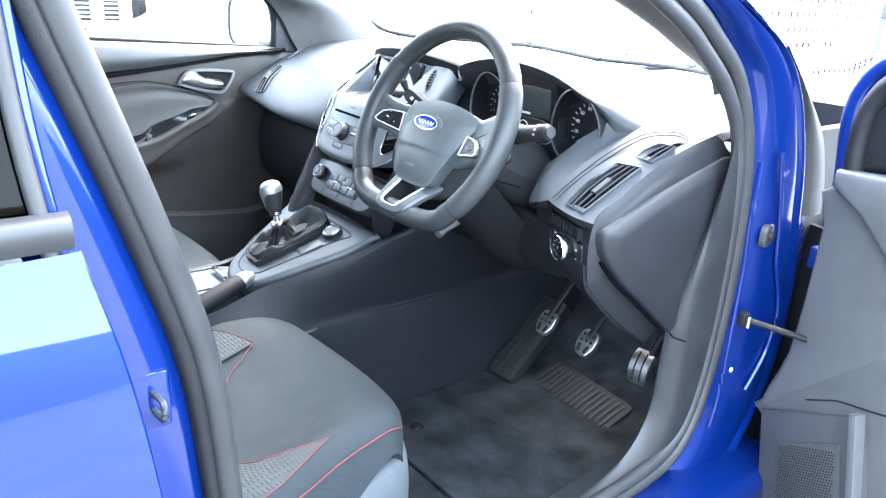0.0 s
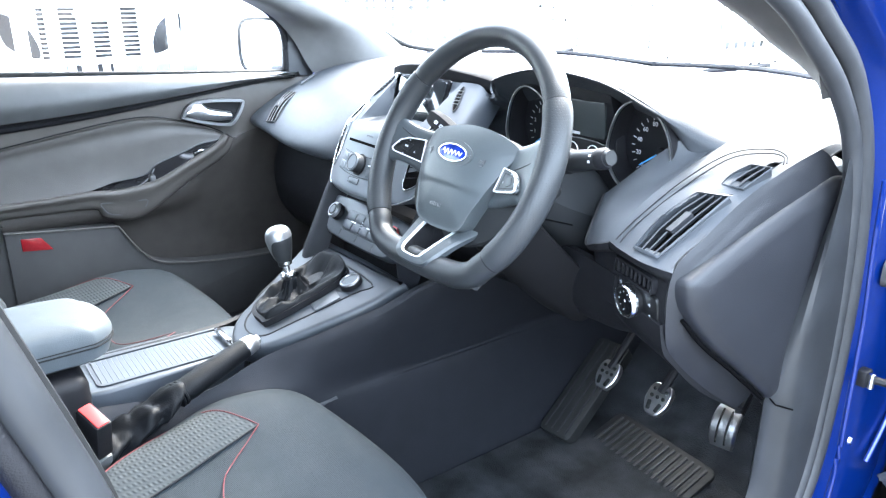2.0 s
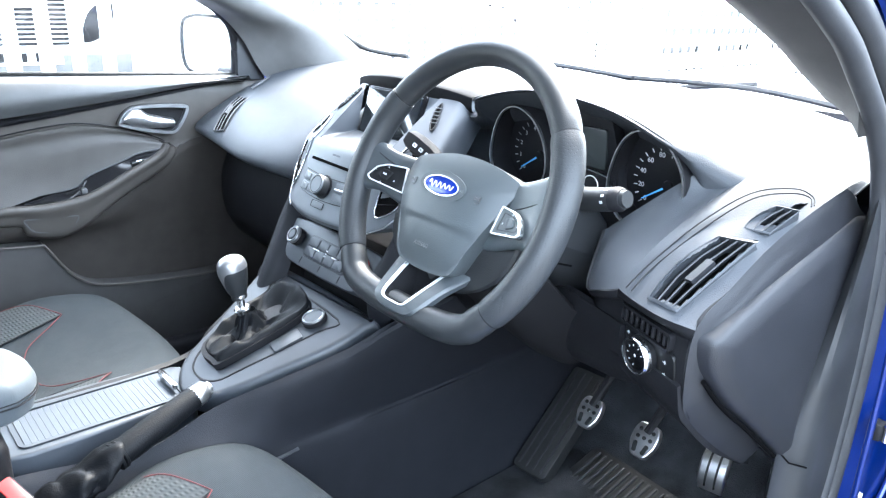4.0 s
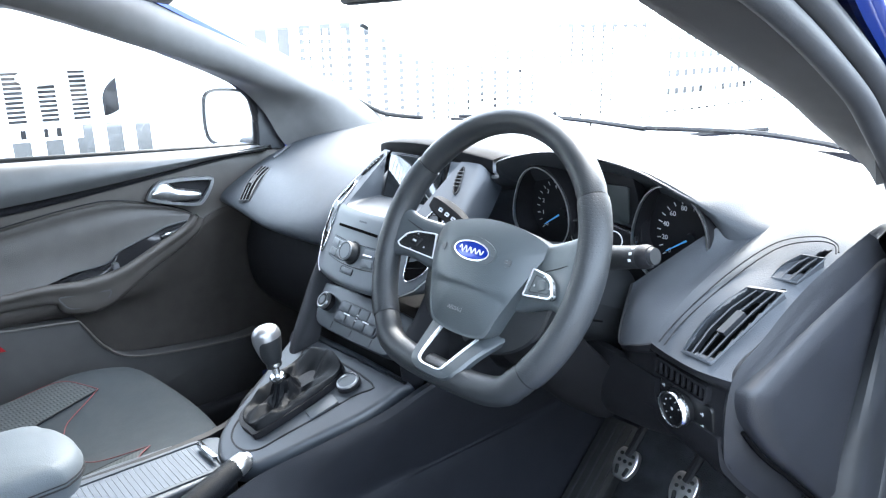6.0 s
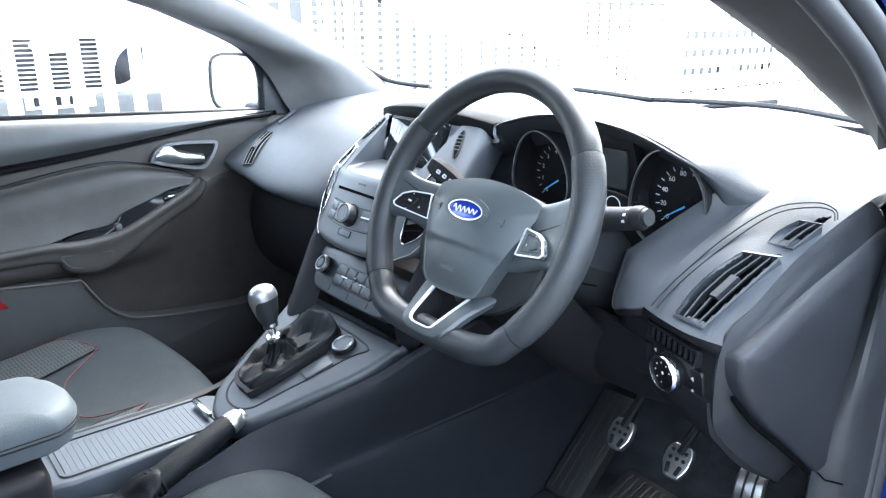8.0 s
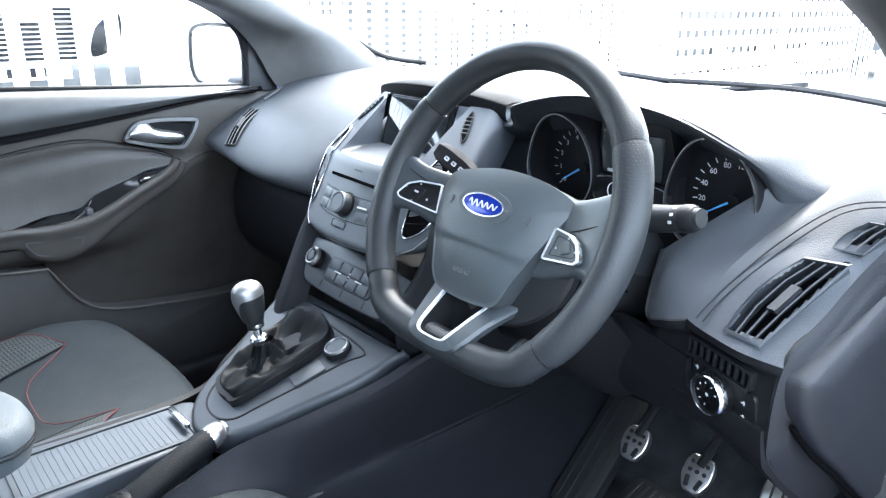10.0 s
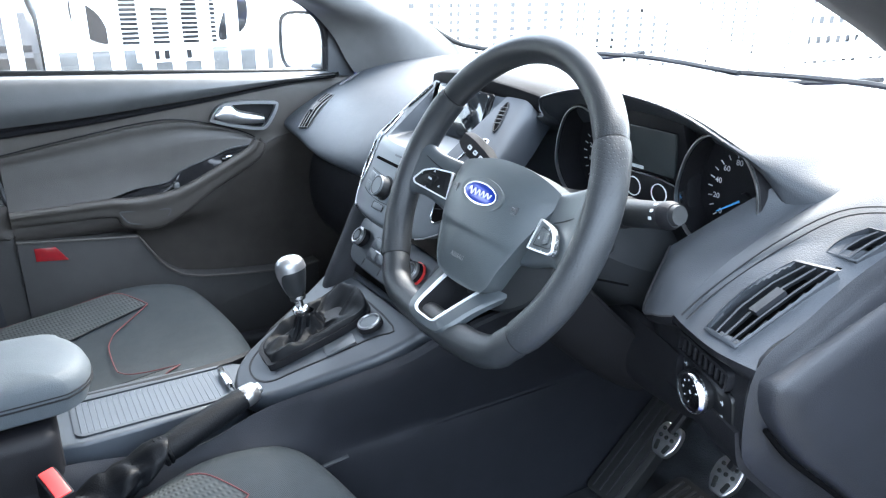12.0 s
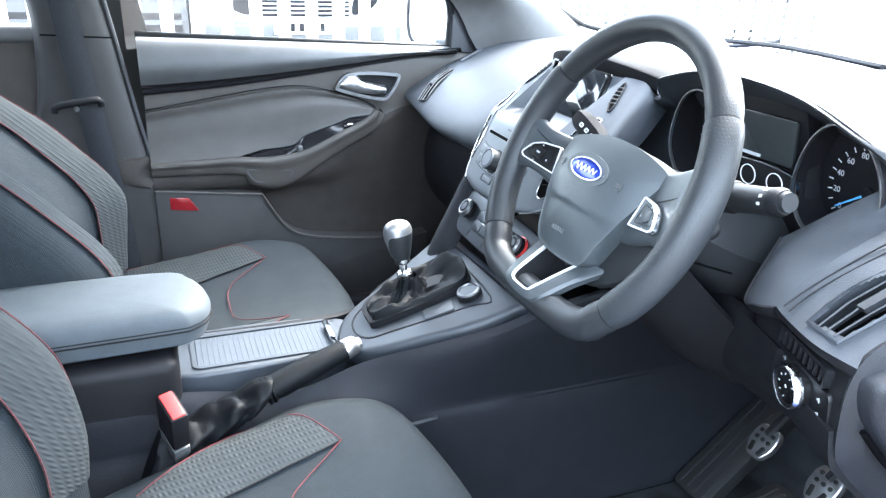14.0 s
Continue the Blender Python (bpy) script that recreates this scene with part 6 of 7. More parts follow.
part("console_side", skin([[(x0, y, z0), (x0 + 0.012, y, z0 - 0.02), (0.118 if y > -0.4 else 0.078, y, 0.48), (0.122 if y > -0.4 else 0.082, y, 0.45), (0.125, y, 0.35), (0.135, y, 0.2)] for y, x0, z0 in ((-0.95, 0.06, 0.545), (-0.52, 0.06, 0.545), (-0.42, 0.055, 0.535), (-0.30, 0.07, 0.52), (-0.19, 0.075, 0.555), (-0.10, 0.112, 0.588), (0.0, 0.15, 0.625), (0.08, 0.172, 0.66), (0.25, 0.18, 0.68), (0.55, 0.15, 0.6), (0.88, 0.15, 0.6))], 5, 4, 0.01), M_CONSOLE, cons, "dark console side")
part("console_side", skin([[(-x0, y, z0), (-0.118, y, 0.48), (-0.125, y, 0.35), (-0.135, y, 0.2)] for y, x0, z0 in ((-0.52, 0.11, 0.545), (-0.19, 0.10, 0.55), (-0.10, 0.115, 0.59), (0.0, 0.16, 0.63), (0.08, 0.17, 0.665), (0.55, 0.15, 0.6))], 5, 4, 0.01), M_DARK, cons)
# Ledge coloured lighter than the console side to paint its highlight.
part("console_rib", skin([[(0.118, y, z), (0.1255, y, z - 0.004), (0.118, y, z - d)] for y, z, d in ((-0.38, 0.44, 0.045), (-0.25, 0.45, 0.04), (-0.14, 0.458, 0.02), (-0.08, 0.462, 0.004))], 4, 4, 0.004), M_TRIM, cons)
gp = [(0.0, -0.215), (0.045, -0.20), (0.075, -0.165), (0.105, -0.10), (0.135, -0.03), (0.144, 0.033), (0.135, 0.055), (-0.13, 0.055), (-0.18, 0.03), (-0.155, -0.03), (-0.115, -0.10), (-0.085, -0.165), (-0.05, -0.20)]
MC = axes((0, 0, SL(0)), (1, 0, 0), (0, 1, 0.385))
part("gear_surround", plate([p[:2] for p in curve([(a, b * 1.07, 0) for a, b in gp], 4, True)], 0.035, 0.01, MC, 4), M_SATIN, cons, "satin grey gear lever surround")
gi = [(0.0, -0.185), (0.035, -0.17), (0.05, -0.13), (0.085, -0.02), (0.09, 0.02), (-0.105, 0.02), (-0.1, -0.02), (-0.075, -0.13), (-0.045, -0.175)]
gi = [p[:2] for p in curve([(a, b * 1.07, 0) for a, b in gi], 4, True)]
part("surround_groove", frame_plate(gi, 0.0028, 0.003, MC @ pose(0, 0, 0.0012)), M_KNEE, cons)
bz = [p[:2] for p in curve([(a, b * 1.07, 0) for a, b in [(-0.005, -0.158), (0.02, -0.14), (0.03, 0.005), (-0.075, 0.012), (-0.085, -0.05), (-0.06, -0.145)]], 4, True)]
part("gaiter_bezel", frame_plate(bz, 0.008, 0.02, MC @ pose(0, 0, 0.012)), M_KNEE, cons)
part("gaiter_well", plate(bz, 0.004, 0, MC @ pose(0, 0, 0.002)), M_DARK, cons)
part("console_button", plate(rounded(0.03, 0.05, 0.003), 0.004, 0.001, MC @ pose(0.056, -0.062, 0.004, 0, 0, -12)), M_SATIN, cons)
sb = part("start_button", lathe([(0.021, 0), (0.021, 0.007), (0.018, 0.0095), (0.0165, 0.006), (0.0001, 0.006)], 28, MC @ pose(0.057, -0.004, 0.002)), M_DARK, cons, "round start button with a chrome ring")
part("button_ring", lathe([(0.0205, 0.005), (0.019, 0.0105), (0.0165, 0.0115), (0.0155, 0.009)], 28, MC @ pose(0.057, -0.004, 0.002)), M_KNOB, sb)
part("button_face", lathe([(0.0155, 0.0085), (0.0001, 0.009)], 28, MC @ pose(0.057, -0.004, 0.0026)), M_SATIN, sb)
# tray with a roller cover
part("tray_deck", plate([p[:2] for p in curve([(-0.115, -0.48, 0), (-0.112, -0.2, 0), (-0.02, -0.185, 0), (0.004, -0.205, 0), (0.013, -0.23, 0), (0.013, -0.48, 0)], 4, True)], 0.06, 0.006, axes((0, 0, 0.5465), (1, 0, 0), (0, 1, 0)), 3), M_TRAY, cons, "satin grey tray surround")
part("tray_rim", frame_plate([(a - 0.046, b - 0.324) for a, b in rounded(0.108, 0.236, 0.014)], 0.006, 0.004, axes((0, 0, 0.5495), (1, 0, 0), (0, 1, 0))), M_SATIN, cons)
roller = part("roller_cover", rbox((-0.092, -0.435, 0.543), (0.0, -0.213, 0.5472), 0.001, 1), M_TRAY, cons, "ribbed roller cover")
slat_me = None
for i in range(24):
    y = -0.43 + 0.0086 * i
    if slat_me is None:
        slat = part("slat", rbox((-0.045, -0.0040, 0), (0.045, 0.0040, 0.0010), 0.0005, 1), M_TRAY, roller)
        slat_me = slat.data
    else:
        slat = new("slat", slat_me)
        slat.parent = roller
        slat.matrix_parent_inverse = base_of(roller).inverted()
    slat.matrix_basis = pose(-0.046, y, 0.5468)
part("roller_grip", rbox((-0.075, -0.223, 0.552), (-0.012, -0.214, 0.562), 0.002, 2), M_CHROME, cons, "silver grip of the roller cover")
part("console_box", rbox((-0.10, -0.95, 0.25), (0.072, -0.46, 0.605), 0.02, 3), M_DARK, cons)

# ---- armrest ----
arm = thing("armrest_box", (0, -0.6, 0.6), "padded grey leatherette centre armrest with stitching", "armrest")
def armring(k, z, grow=0):
    pts = [(-0.10, -0.47), (-0.075, -0.428), (-0.03, -0.41), (0.02, -0.412), (0.05, -0.435), (0.058, -0.48), (0.062, -0.72), (0.04, -0.76), (-0.07, -0.76), (-0.10, -0.72)]
    c = (-0.02, -0.59)
    return [Vector(((a - c[0]) * k + c[0], (b - c[1]) * k + c[1], z)) for a, b, _ in curve([(a, b, 0) for a, b in pts], 4, True)]
part("cushion", loft([armring(0.9, 0.6150), armring(0.97, 0.6199), armring(1.0, 0.6360), armring(1.01, 0.6521), armring(0.985, 0.6633), armring(0.95, 0.6703), armring(0.9, 0.6745), armring(0.8, 0.6784), armring(0.6, 0.6808), armring(0.3, 0.6822), armring(0.05, 0.6825)], True, False, True), M_ARM, arm)
part("stitch_line", tube(armring(1.010, 0.6409), 0.0014, 6, True), M_KNEE, arm)
part("stitch_line", tube(armring(1.010, 0.6464), 0.0010, 6, True), M_KNEE, arm)

# ---- gear lever ----
gear = thing("gear_lever", (-0.03, -0.07, 0.61), "gear lever with silver and black knob and leather gaiter", "gear lever")
ml = axes((-0.036, -0.078, 0.60), (1, 0, 0.05), (0, 1, 0.16))
base = [MC @ Vector((p.x * 0.96 - 0.001, p.y * 0.96 - 0.003, 0.004)) for p in curve([(a, b, 0) for a, b in bz], 4, True)]
cen = ml @ Vector((0, 0, 0.0))
rows = []
for t, w, h in ((0, 0.0, 0.0), (0.08, 0.03, 0.012), (0.18, 0.10, 0.0165), (0.28, 0.24, 0.0155), (0.40, 0.46, 0.011), (0.52, 0.66, 0.010), (0.62, 0.79, 0.014), (0.74, 0.88, 0.022), (0.86, 0.95, 0.033), (0.95, 0.985, 0.042), (1, 1.0, 0.046)):
    r = []
    for i, p in enumerate(base):
        a = math.atan2(p.y - cen.y, p.x - cen.x)
        top = cen + Vector((0.013 * math.cos(a), 0.013 * math.sin(a), 0))
        k = 4 * t * (1 - t)
        fold = 0.008 * k * (abs(math.sin(2.5 * a + 5 * t)) - 0.6) + 0.005 * k * (abs(math.sin(4.5 * a - 6 * t + 0.7)) - 0.6)
        pleat = 0.0022 * math.sin(9 * a + 3 * t) * k
        fold += 0.012 * min(1, 6 * t * (1 - t)) * noise.noise(Vector((p.x * 22, p.y * 22, 3.5 * t))) + 0.005 * k * noise.noise(Vector((p.x * 60, p.y * 60, 9 * t)))
        hump = 0.013 * math.exp(-((a - 1.2) / 0.6) ** 2) * math.exp(-((t - 0.18) / 0.12) ** 2)
        q = p.lerp(top, w)
        r.append(q + Vector((pleat * math.cos(a), pleat * math.sin(a), h + fold + hump)))
    rows.append(r)
part("gaiter", loft([*zip(*[curve(c, 3) for c in zip(*rows)])], True), M_HIDE, gear, "creased black leather gaiter")
part("collar", lathe([(0.0125, 0.040), (0.0140, 0.043), (0.0140, 0.049), (0.0115, 0.052), (0.0001, 0.053)], 20, ml), M_CHROME, gear, "chrome collar")
part("neck", lathe([(0.0065, 0.05), (0.0065, 0.07), (0.0001, 0.07)], 16, ml), M_CHROME, gear)
kp = [(0.0098, 0.067), (0.0112, 0.069), (0.0112, 0.076), (0.0128, 0.080), (0.0165, 0.096), (0.0196, 0.113), (0.0202, 0.124), (0.0178, 0.135), (0.011, 0.142), (0.0001, 0.1445)]
kp2 = [(p[0], p[1]) for p in curve([(a, b, 0) for a, b in kp], 4)]
KD = ml @ Matrix.Diagonal((1, 1.2, 1, 1))
part("knob", lathe([p for p in kp2 if p[1] < 0.126], 28, KD), M_LEATHER, gear, "black side of the knob")
cap = []
for r, z in kp2:
    if 0.079 < z < 0.124:
        end = float(np.interp(z, (0.079, 0.10, 0.118, 0.124), (262, 285, 305, 330)))
        cap.append([KD @ Vector(((r + 0.0007) * math.cos(a), (r + 0.0007) * math.sin(a), z)) for a in [radians(110 + (end - 110) * i / 16) for i in range(17)]])
part("knob_cap", loft(cap), M_KNOB, gear, "satin silver front of the knob")
part("knob_top", lathe([(r + 0.0006, z) for r, z in kp2 if z > 0.119], 28, KD), M_KNOB, gear)
part("knob_ring", lathe([(0.0114, 0.0695), (0.0118, 0.0725), (0.0114, 0.0755)], 20, ml), M_ALU, gear)

# ---- handbrake ----
hbk = thing("handbrake", (0.07, -0.38, 0.45), "black leather handbrake with silver tip and creased gaiter", "handbrake")
g0, g1 = Vector((0.088, -0.34, 0.541)), Vector((0.06, -0.215, 0.574))
part("grip", tube([g0.lerp(g1, t) for t in (0, 0.15, 0.4, 0.7, 0.9, 1)], [0.0185, 0.0203, 0.0200, 0.0188, 0.0178, 0.0165], 18), M_HIDE, hbk, "black leather grip")
part("grip_seam", tube([g0.lerp(g1, t) + Vector((0.012, -0.004, 0.0115)) for t in (0.05, 0.4, 0.7, 0.95)], 0.0008, 6), M_LEATHER, hbk)
part("tip", tube([g0.lerp(g1, t) for t in (0.97, 1.0, 1.06, 1.13, 1.16)], [0.0166, 0.0172, 0.0168, 0.0150, 0.011], 16), M_ALU, hbk, "silver tip")
part("tip_button", tube([g0.lerp(g1, t) for t in (1.14, 1.20)], 0.0085, 14), M_ALU, hbk)
for t in (-0.03, 0.02):
    part("grip_band", tube([g0.lerp(g1, t + k) for k in (-0.022, -0.01, 0.01, 0.022)], [0.0195, 0.0220, 0.0220, 0.0195], 18), M_HIDE, hbk)
rows = []
spine = curve([g0, (0.088, -0.372, 0.526), (0.087, -0.415, 0.503), (0.088, -0.46, 0.480), (0.092, -0.52, 0.452)], 9)
for i, c in enumerate(spine):
    t = i / (len(spine) - 1)
    r = float(np.interp(t, (0, 0.06, 0.2, 0.32, 0.45, 0.6, 0.75, 1), (0.0195, 0.027, 0.033, 0.029, 0.036, 0.034, 0.042, 0.052)))
    row = []
    for j in range(56):
        a = 2 * math.pi * j / 56
        f = 0.24 * (abs(math.sin(9 * t + 1.1 * math.sin(2 * a + 0.7))) - 0.6) + 0.12 * (abs(math.sin(17 * t - 1.6 * math.sin(a - 0.4) + 1.0)) - 0.6) + 0.05 * t * math.sin(5 * a + 8 * t) + 0.03 * math.sin(8 * a - 11 * t)
        k = r * (1 + f * min(1, 5 * t))
        row.append(c + k * Vector((math.cos(a) * 0.95, 0.42 * math.sin(a), 0.92 * math.sin(a))))
    rows.append(row)
part("gaiter", loft(rows, True, False, True), M_HIDE, hbk, "creased leather gaiter")

# ---- belt buckle ----
bk = thing("belt_buckle", (0.14, -0.47, 0.45), "black seat belt buckle with a red release button", "seat belt")
mb = axes((0.15, -0.475, 0.582), (0.75, 0.3, -0.30), (-0.3, 0.8, 0.1))
part("buckle_body", rbox((-0.025, -0.0125, -0.07), (0.025, 0.0125, 0), 0.004, 2, mb), M_DARK, bk)
part("release_button", rbox((-0.0225, -0.0092, -0.01), (0.0225, 0.0092, 0.002), 0.002, 2, mb), M_REDPL, bk, "red release button")
part("buckle_tag", rbox((-0.024, -0.012, -0.10), (0.024, 0.012, -0.075), 0.003, 2, mb), M_GREY, bk, "grey woven tag")
part("buckle_stem", rbox((-0.022, -0.008, -0.25), (0.022, 0.008, -0.09), 0.004, 2, mb), M_RUBBER, bk)


# ---- front seats ----
def seat(cx, label, side, back):
    """A sports seat; side is the sign of the door side, back the (height, y) line of its backrest."""
    s = thing("bucket_seat", (cx, -0.45, 0.2), label, "car seat", "front seats")
    xs = (-0.285, -0.262, -0.215, -0.11, 0, 0.11, 0.215, 0.262, 0.285)
    hs = (-0.09, 0.0, 0.026, -0.004, -0.016, -0.004, 0.026, 0.0, -0.09)
    st = []

    def squeeze(x, y):
        """The driver's cushion narrows towards its front corner and behind the buckle."""
        if cx < 0:
            return 1.0
        if x > 0:
            return float(np.interp(y, (-0.6, -0.4, -0.25, -0.16, -0.115, -0.095), (1, 0.94, 0.87, 0.82, 0.78, 0.75)))
        return float(np.interp(y, (-0.8, -0.6, -0.4, -0.25), (0.62, 0.72, 0.93, 1)))

    for y, z, w in ((-0.80, 0.40, 0.95), (-0.60, 0.445, 1.0), (-0.40, 0.475, 1.0), (-0.25, 0.497, 1.0), (-0.16, 0.503, 0.98), (-0.115, 0.485, 0.93), (-0.095, 0.44, 0.88), (-0.10, 0.36, 0.86)):
        k = 1 if z > 0.44 and y < -0.2 else 0.45
        bowed = 0.045 if y > -0.3 else 0
        st.append([(cx + x * w * squeeze(x, y), y - bowed * (x / 0.25) ** 2, z + h * k) for x, h in zip(xs, hs)])
    part("cushion", skin(st, 5, 3, 0.02), M_CLOTH, s, "charcoal cloth seat cushion")
    part("cushion_base", rbox((cx - 0.18, -0.78, 0.26), (cx + 0.18, -0.19, 0.40), 0.03, 3), M_DARK, s)

    def smooth(v, ks, vs):
        i = min(max(int(np.searchsorted(ks, v)) - 1, 0), len(ks) - 2)
        t = (v - ks[i]) / (ks[i + 1] - ks[i])
        a, b, c, d = vs[max(i - 1, 0)], vs[i], vs[i + 1], vs[min(i + 2, len(vs) - 1)]
        return 0.5 * (2 * b + (c - a) * t + (2 * a - 5 * b + 4 * c - d) * t * t + (3 * b - a - 3 * c + d) * t ** 3)

    def top(x, y, up=0.002):
        z = smooth(y, (-0.8, -0.6, -0.4, -0.25, -0.16, -0.115), (0.40, 0.445, 0.475, 0.497, 0.503, 0.485))
        return Vector((cx + x, y, float(z + smooth(x / squeeze(x, y), xs, hs) + up)))

    for sx in (-1, 1):
        arc = ((0.151, -0.257), (0.181, -0.281), (0.212, -0.305), (0.234, -0.34), (0.244, -0.39), (0.246, -0.46), (0.24, -0.58))
        seam = ((0.151, -0.257), (0.145, -0.284), (0.140, -0.31), (0.135, -0.34), (0.129, -0.376), (0.122, -0.413), (0.10, -0.58))
        diag = ((0.151, -0.257), (0.132, -0.283), (0.112, -0.312), (0.09, -0.337), (0.06, -0.351))
        if sx == side and cx > 0:
            arc = ((0.198, -0.302), (0.208, -0.33), (0.218, -0.36), (0.228, -0.394), (0.236, -0.44), (0.242, -0.50), (0.24, -0.58))
            diag = ((0.198, -0.302), (0.188, -0.338), (0.172, -0.376), (0.148, -0.408), (0.10, -0.424))
            seam = diag + ((0.06, -0.46), (0.04, -0.58))
        elif cx > 0:
            arc = ((0.151, -0.257), (0.181, -0.279), (0.214, -0.305), (0.236, -0.34), (0.233, -0.385), (0.203, -0.45), (0.152, -0.53))
            seam = ((0.151, -0.257), (0.145, -0.284), (0.140, -0.31), (0.135, -0.34), (0.128, -0.376), (0.118, -0.43), (0.09, -0.53))
        arc, seam, diag = (curve([(sx * a, b, 0) for a, b in line], 5) for line in (arc, seam, diag))
        rows = [[top(p.x + (q.x - p.x) * k / 9, p.y + (q.y - p.y) * k / 9, 0.0045) for k in range(10)] for p, q in zip(arc[1:], seam[1:])]
        part("bolster_patch", loft(rows), M_WEAVE, s, "grey dimpled cloth on the bolster")
        part("dark_seam", tube([top(p.x, p.y, 0.0046) for p in seam], 0.0012, 6), M_DARK, s)
        for line in (arc, diag):
            part("red_stitching", tube([top(p.x, p.y, 0.005) for p in line], 0.001, 6), M_RED, s, "red stitched seam")
    cross = curve([(-0.06, -0.351, 0), (-0.03, -0.358 if cx > 0 else -0.353, 0), (0.03, -0.385 if cx > 0 else -0.353, 0), (0.10 if cx > 0 else 0.06, -0.424 if cx > 0 else -0.351, 0)], 6)
    part("red_stitching", tube([top(p.x, p.y, 0.005) for p in cross], 0.0011, 6), M_RED, s, "red stitched seam")
    edge = [(0.264 * w * (squeeze(1, y) if side > 0 else 1), y - (0.045 * 1.098 if y > -0.3 else 0), z) for y, z, w in ((-0.60, 0.445, 1.0), (-0.40, 0.475, 1.0), (-0.25, 0.497, 1.0), (-0.16, 0.503, 0.98), (-0.115, 0.485, 0.93))]
    part("piping", tube(curve([(cx + side * (a + 0.0012), b, c) for a, b, c in edge], 6), 0.0013, 6), M_RED, s, "red piping along the cushion edge")
    # backrest
    lean = lambda z: float(np.interp(z, [p[0] for p in back], [p[1] for p in back]))
    girth = lambda t: [float(np.interp(t, (0, 0.15, 0.35, 0.6, 0.8, 0.93, 1), v)) for v in ((0.235, 0.25, 0.265, 0.26, 0.235, 0.2, 0.15), (0.03, 0.04, 0.055, 0.05, 0.035, 0.02, 0))]
    st = []
    for i in range(13):
        t = i / 12
        w, d = girth(t)
        y, z = lean(0.46 + 0.62 * t), 0.46 + 0.62 * t
        st.append([(cx + w * k, y + 1.4 * d * f, z - 0.01 * f) for k, f in ((-1.0, -1.6), (-1.04, -0.4), (-0.98, 0.7), (-0.75, 1.0), (-0.5, 0.1), (0, -0.1), (0.5, 0.1), (0.75, 1.0), (0.98, 0.7), (1.04, -0.4), (1.0, -1.6))])
    part("backrest", skin(st, 3, 3), M_CLOTH, s, "charcoal cloth backrest")
    part("back_shell", skin([[(cx + girth(t)[0] * k, lean(0.46 + 0.62 * t) - 0.075 - 0.03 * (1 - abs(k)), 0.46 + 0.62 * t) for k in (-1, -0.5, 0, 0.5, 1)] for t in (0, 0.35, 0.6, 0.8, 0.93, 1)], 3, 3, 0.008), M_DARK, s)
    for sx in (-1, 1):
        rows = []
        for i in range(1, 12):
            w, d = girth(i / 12)
            rows.append([Vector((cx + sx * w * k, lean(0.46 + 0.62 * i / 12) + 1.4 * d * f + 0.004, 0.463 + 0.62 * i / 12 - 0.01 * f)) for k, f in ((0.92, 0.89), (0.84, 1.0), (0.75, 1.03), (0.62, 0.62), (0.54, 0.27))])
        part("back_patch", skin(rows, 3, 4), M_WEAVE, s, "grey dimpled cloth on the backrest side")
        for k in (0, -1):
            part("red_stitching", tube(curve([r[k] + Vector((0, 0.002, 0)) for r in rows], 4), 0.001, 6), M_RED, s, "red stitched seam")
    part("headrest", rbox((cx - 0.13, lean(1.08) - 0.09, 1.10), (cx + 0.13, lean(1.08) + 0.02, 1.30), 0.04, 4), M_CLOTH, s)
    for sx in (-0.06, 0.06):
        part("headrest_post", tube([(cx + sx, lean(1.04) - 0.02, 1.02), (cx + sx, lean(1.08) - 0.03, 1.14)], 0.006, 8), M_CHROME, s)
    part("side_valance", skin([[(cx + side * (x - 0.03), y, 0.425), (cx + side * x, y, 0.418), (cx + side * (x + 0.014), y, 0.36), (cx + side * (x + 0.01), y, 0.27)] for x, y in ((0.26, -0.75), (0.245, -0.4), (0.23, -0.30), (0.212, -0.22), (0.185, -0.15), (0.15, -0.125))], 5, 4, 0.01), M_ARM, s, "grey plastic seat side cover")
    for sx in (-0.18, 0.18):
        part("seat_rail", rbox((cx + sx - 0.02, -0.8, 0.2), (cx + sx + 0.02, -0.05, 0.26), 0.005, 1), M_DARK, s)
    return s


seat(0.35, "charcoal cloth driver's seat with red stitching", 1, ((0.42, -0.625), (0.50, -0.64), (0.58, -0.647), (0.65, -0.672), (0.71, -0.706), (0.75, -0.738), (1.1, -1.0)))
seat(-0.36, "charcoal cloth passenger seat with red stitching", -1, ((0.46, -0.598), (0.658, -0.611), (0.71, -0.636), (0.795, -0.706), (0.844, -0.752), (0.878, -0.79), (1.1, -0.98)))

# ---- seat belt on the far pillar ----
belt = thing("seat_belt", (-0.69, -0.6, 0.8), "dark seat belt hanging on the centre pillar", "seat belt")
part("webbing", skin([[(-0.685, y - 0.025, z), (-0.68, y, z), (-0.685, y + 0.025, z)] for y, z in ((-0.62, 1.2), (-0.60, 0.95), (-0.575, 0.75), (-0.55, 0.5), (-0.54, 0.3))], 4, 2, 0.002), M_BELT, belt)
part("belt_guide", tube(curve([(-0.672, -0.652, 0.822), (-0.668, -0.646, 0.834), (-0.664, -0.61, 0.842), (-0.668, -0.566, 0.846), (-0.672, -0.560, 0.832)], 5), 0.0075, 10), M_DARK, belt, "black belt guide")
part("belt_stud", lathe([(0.006, 0), (0.006, 0.006), (0.0001, 0.008)], 12, axes((-0.68, -0.61, 0.826), (0, 1, 0), (0, 0, 1))), M_GREY, belt)

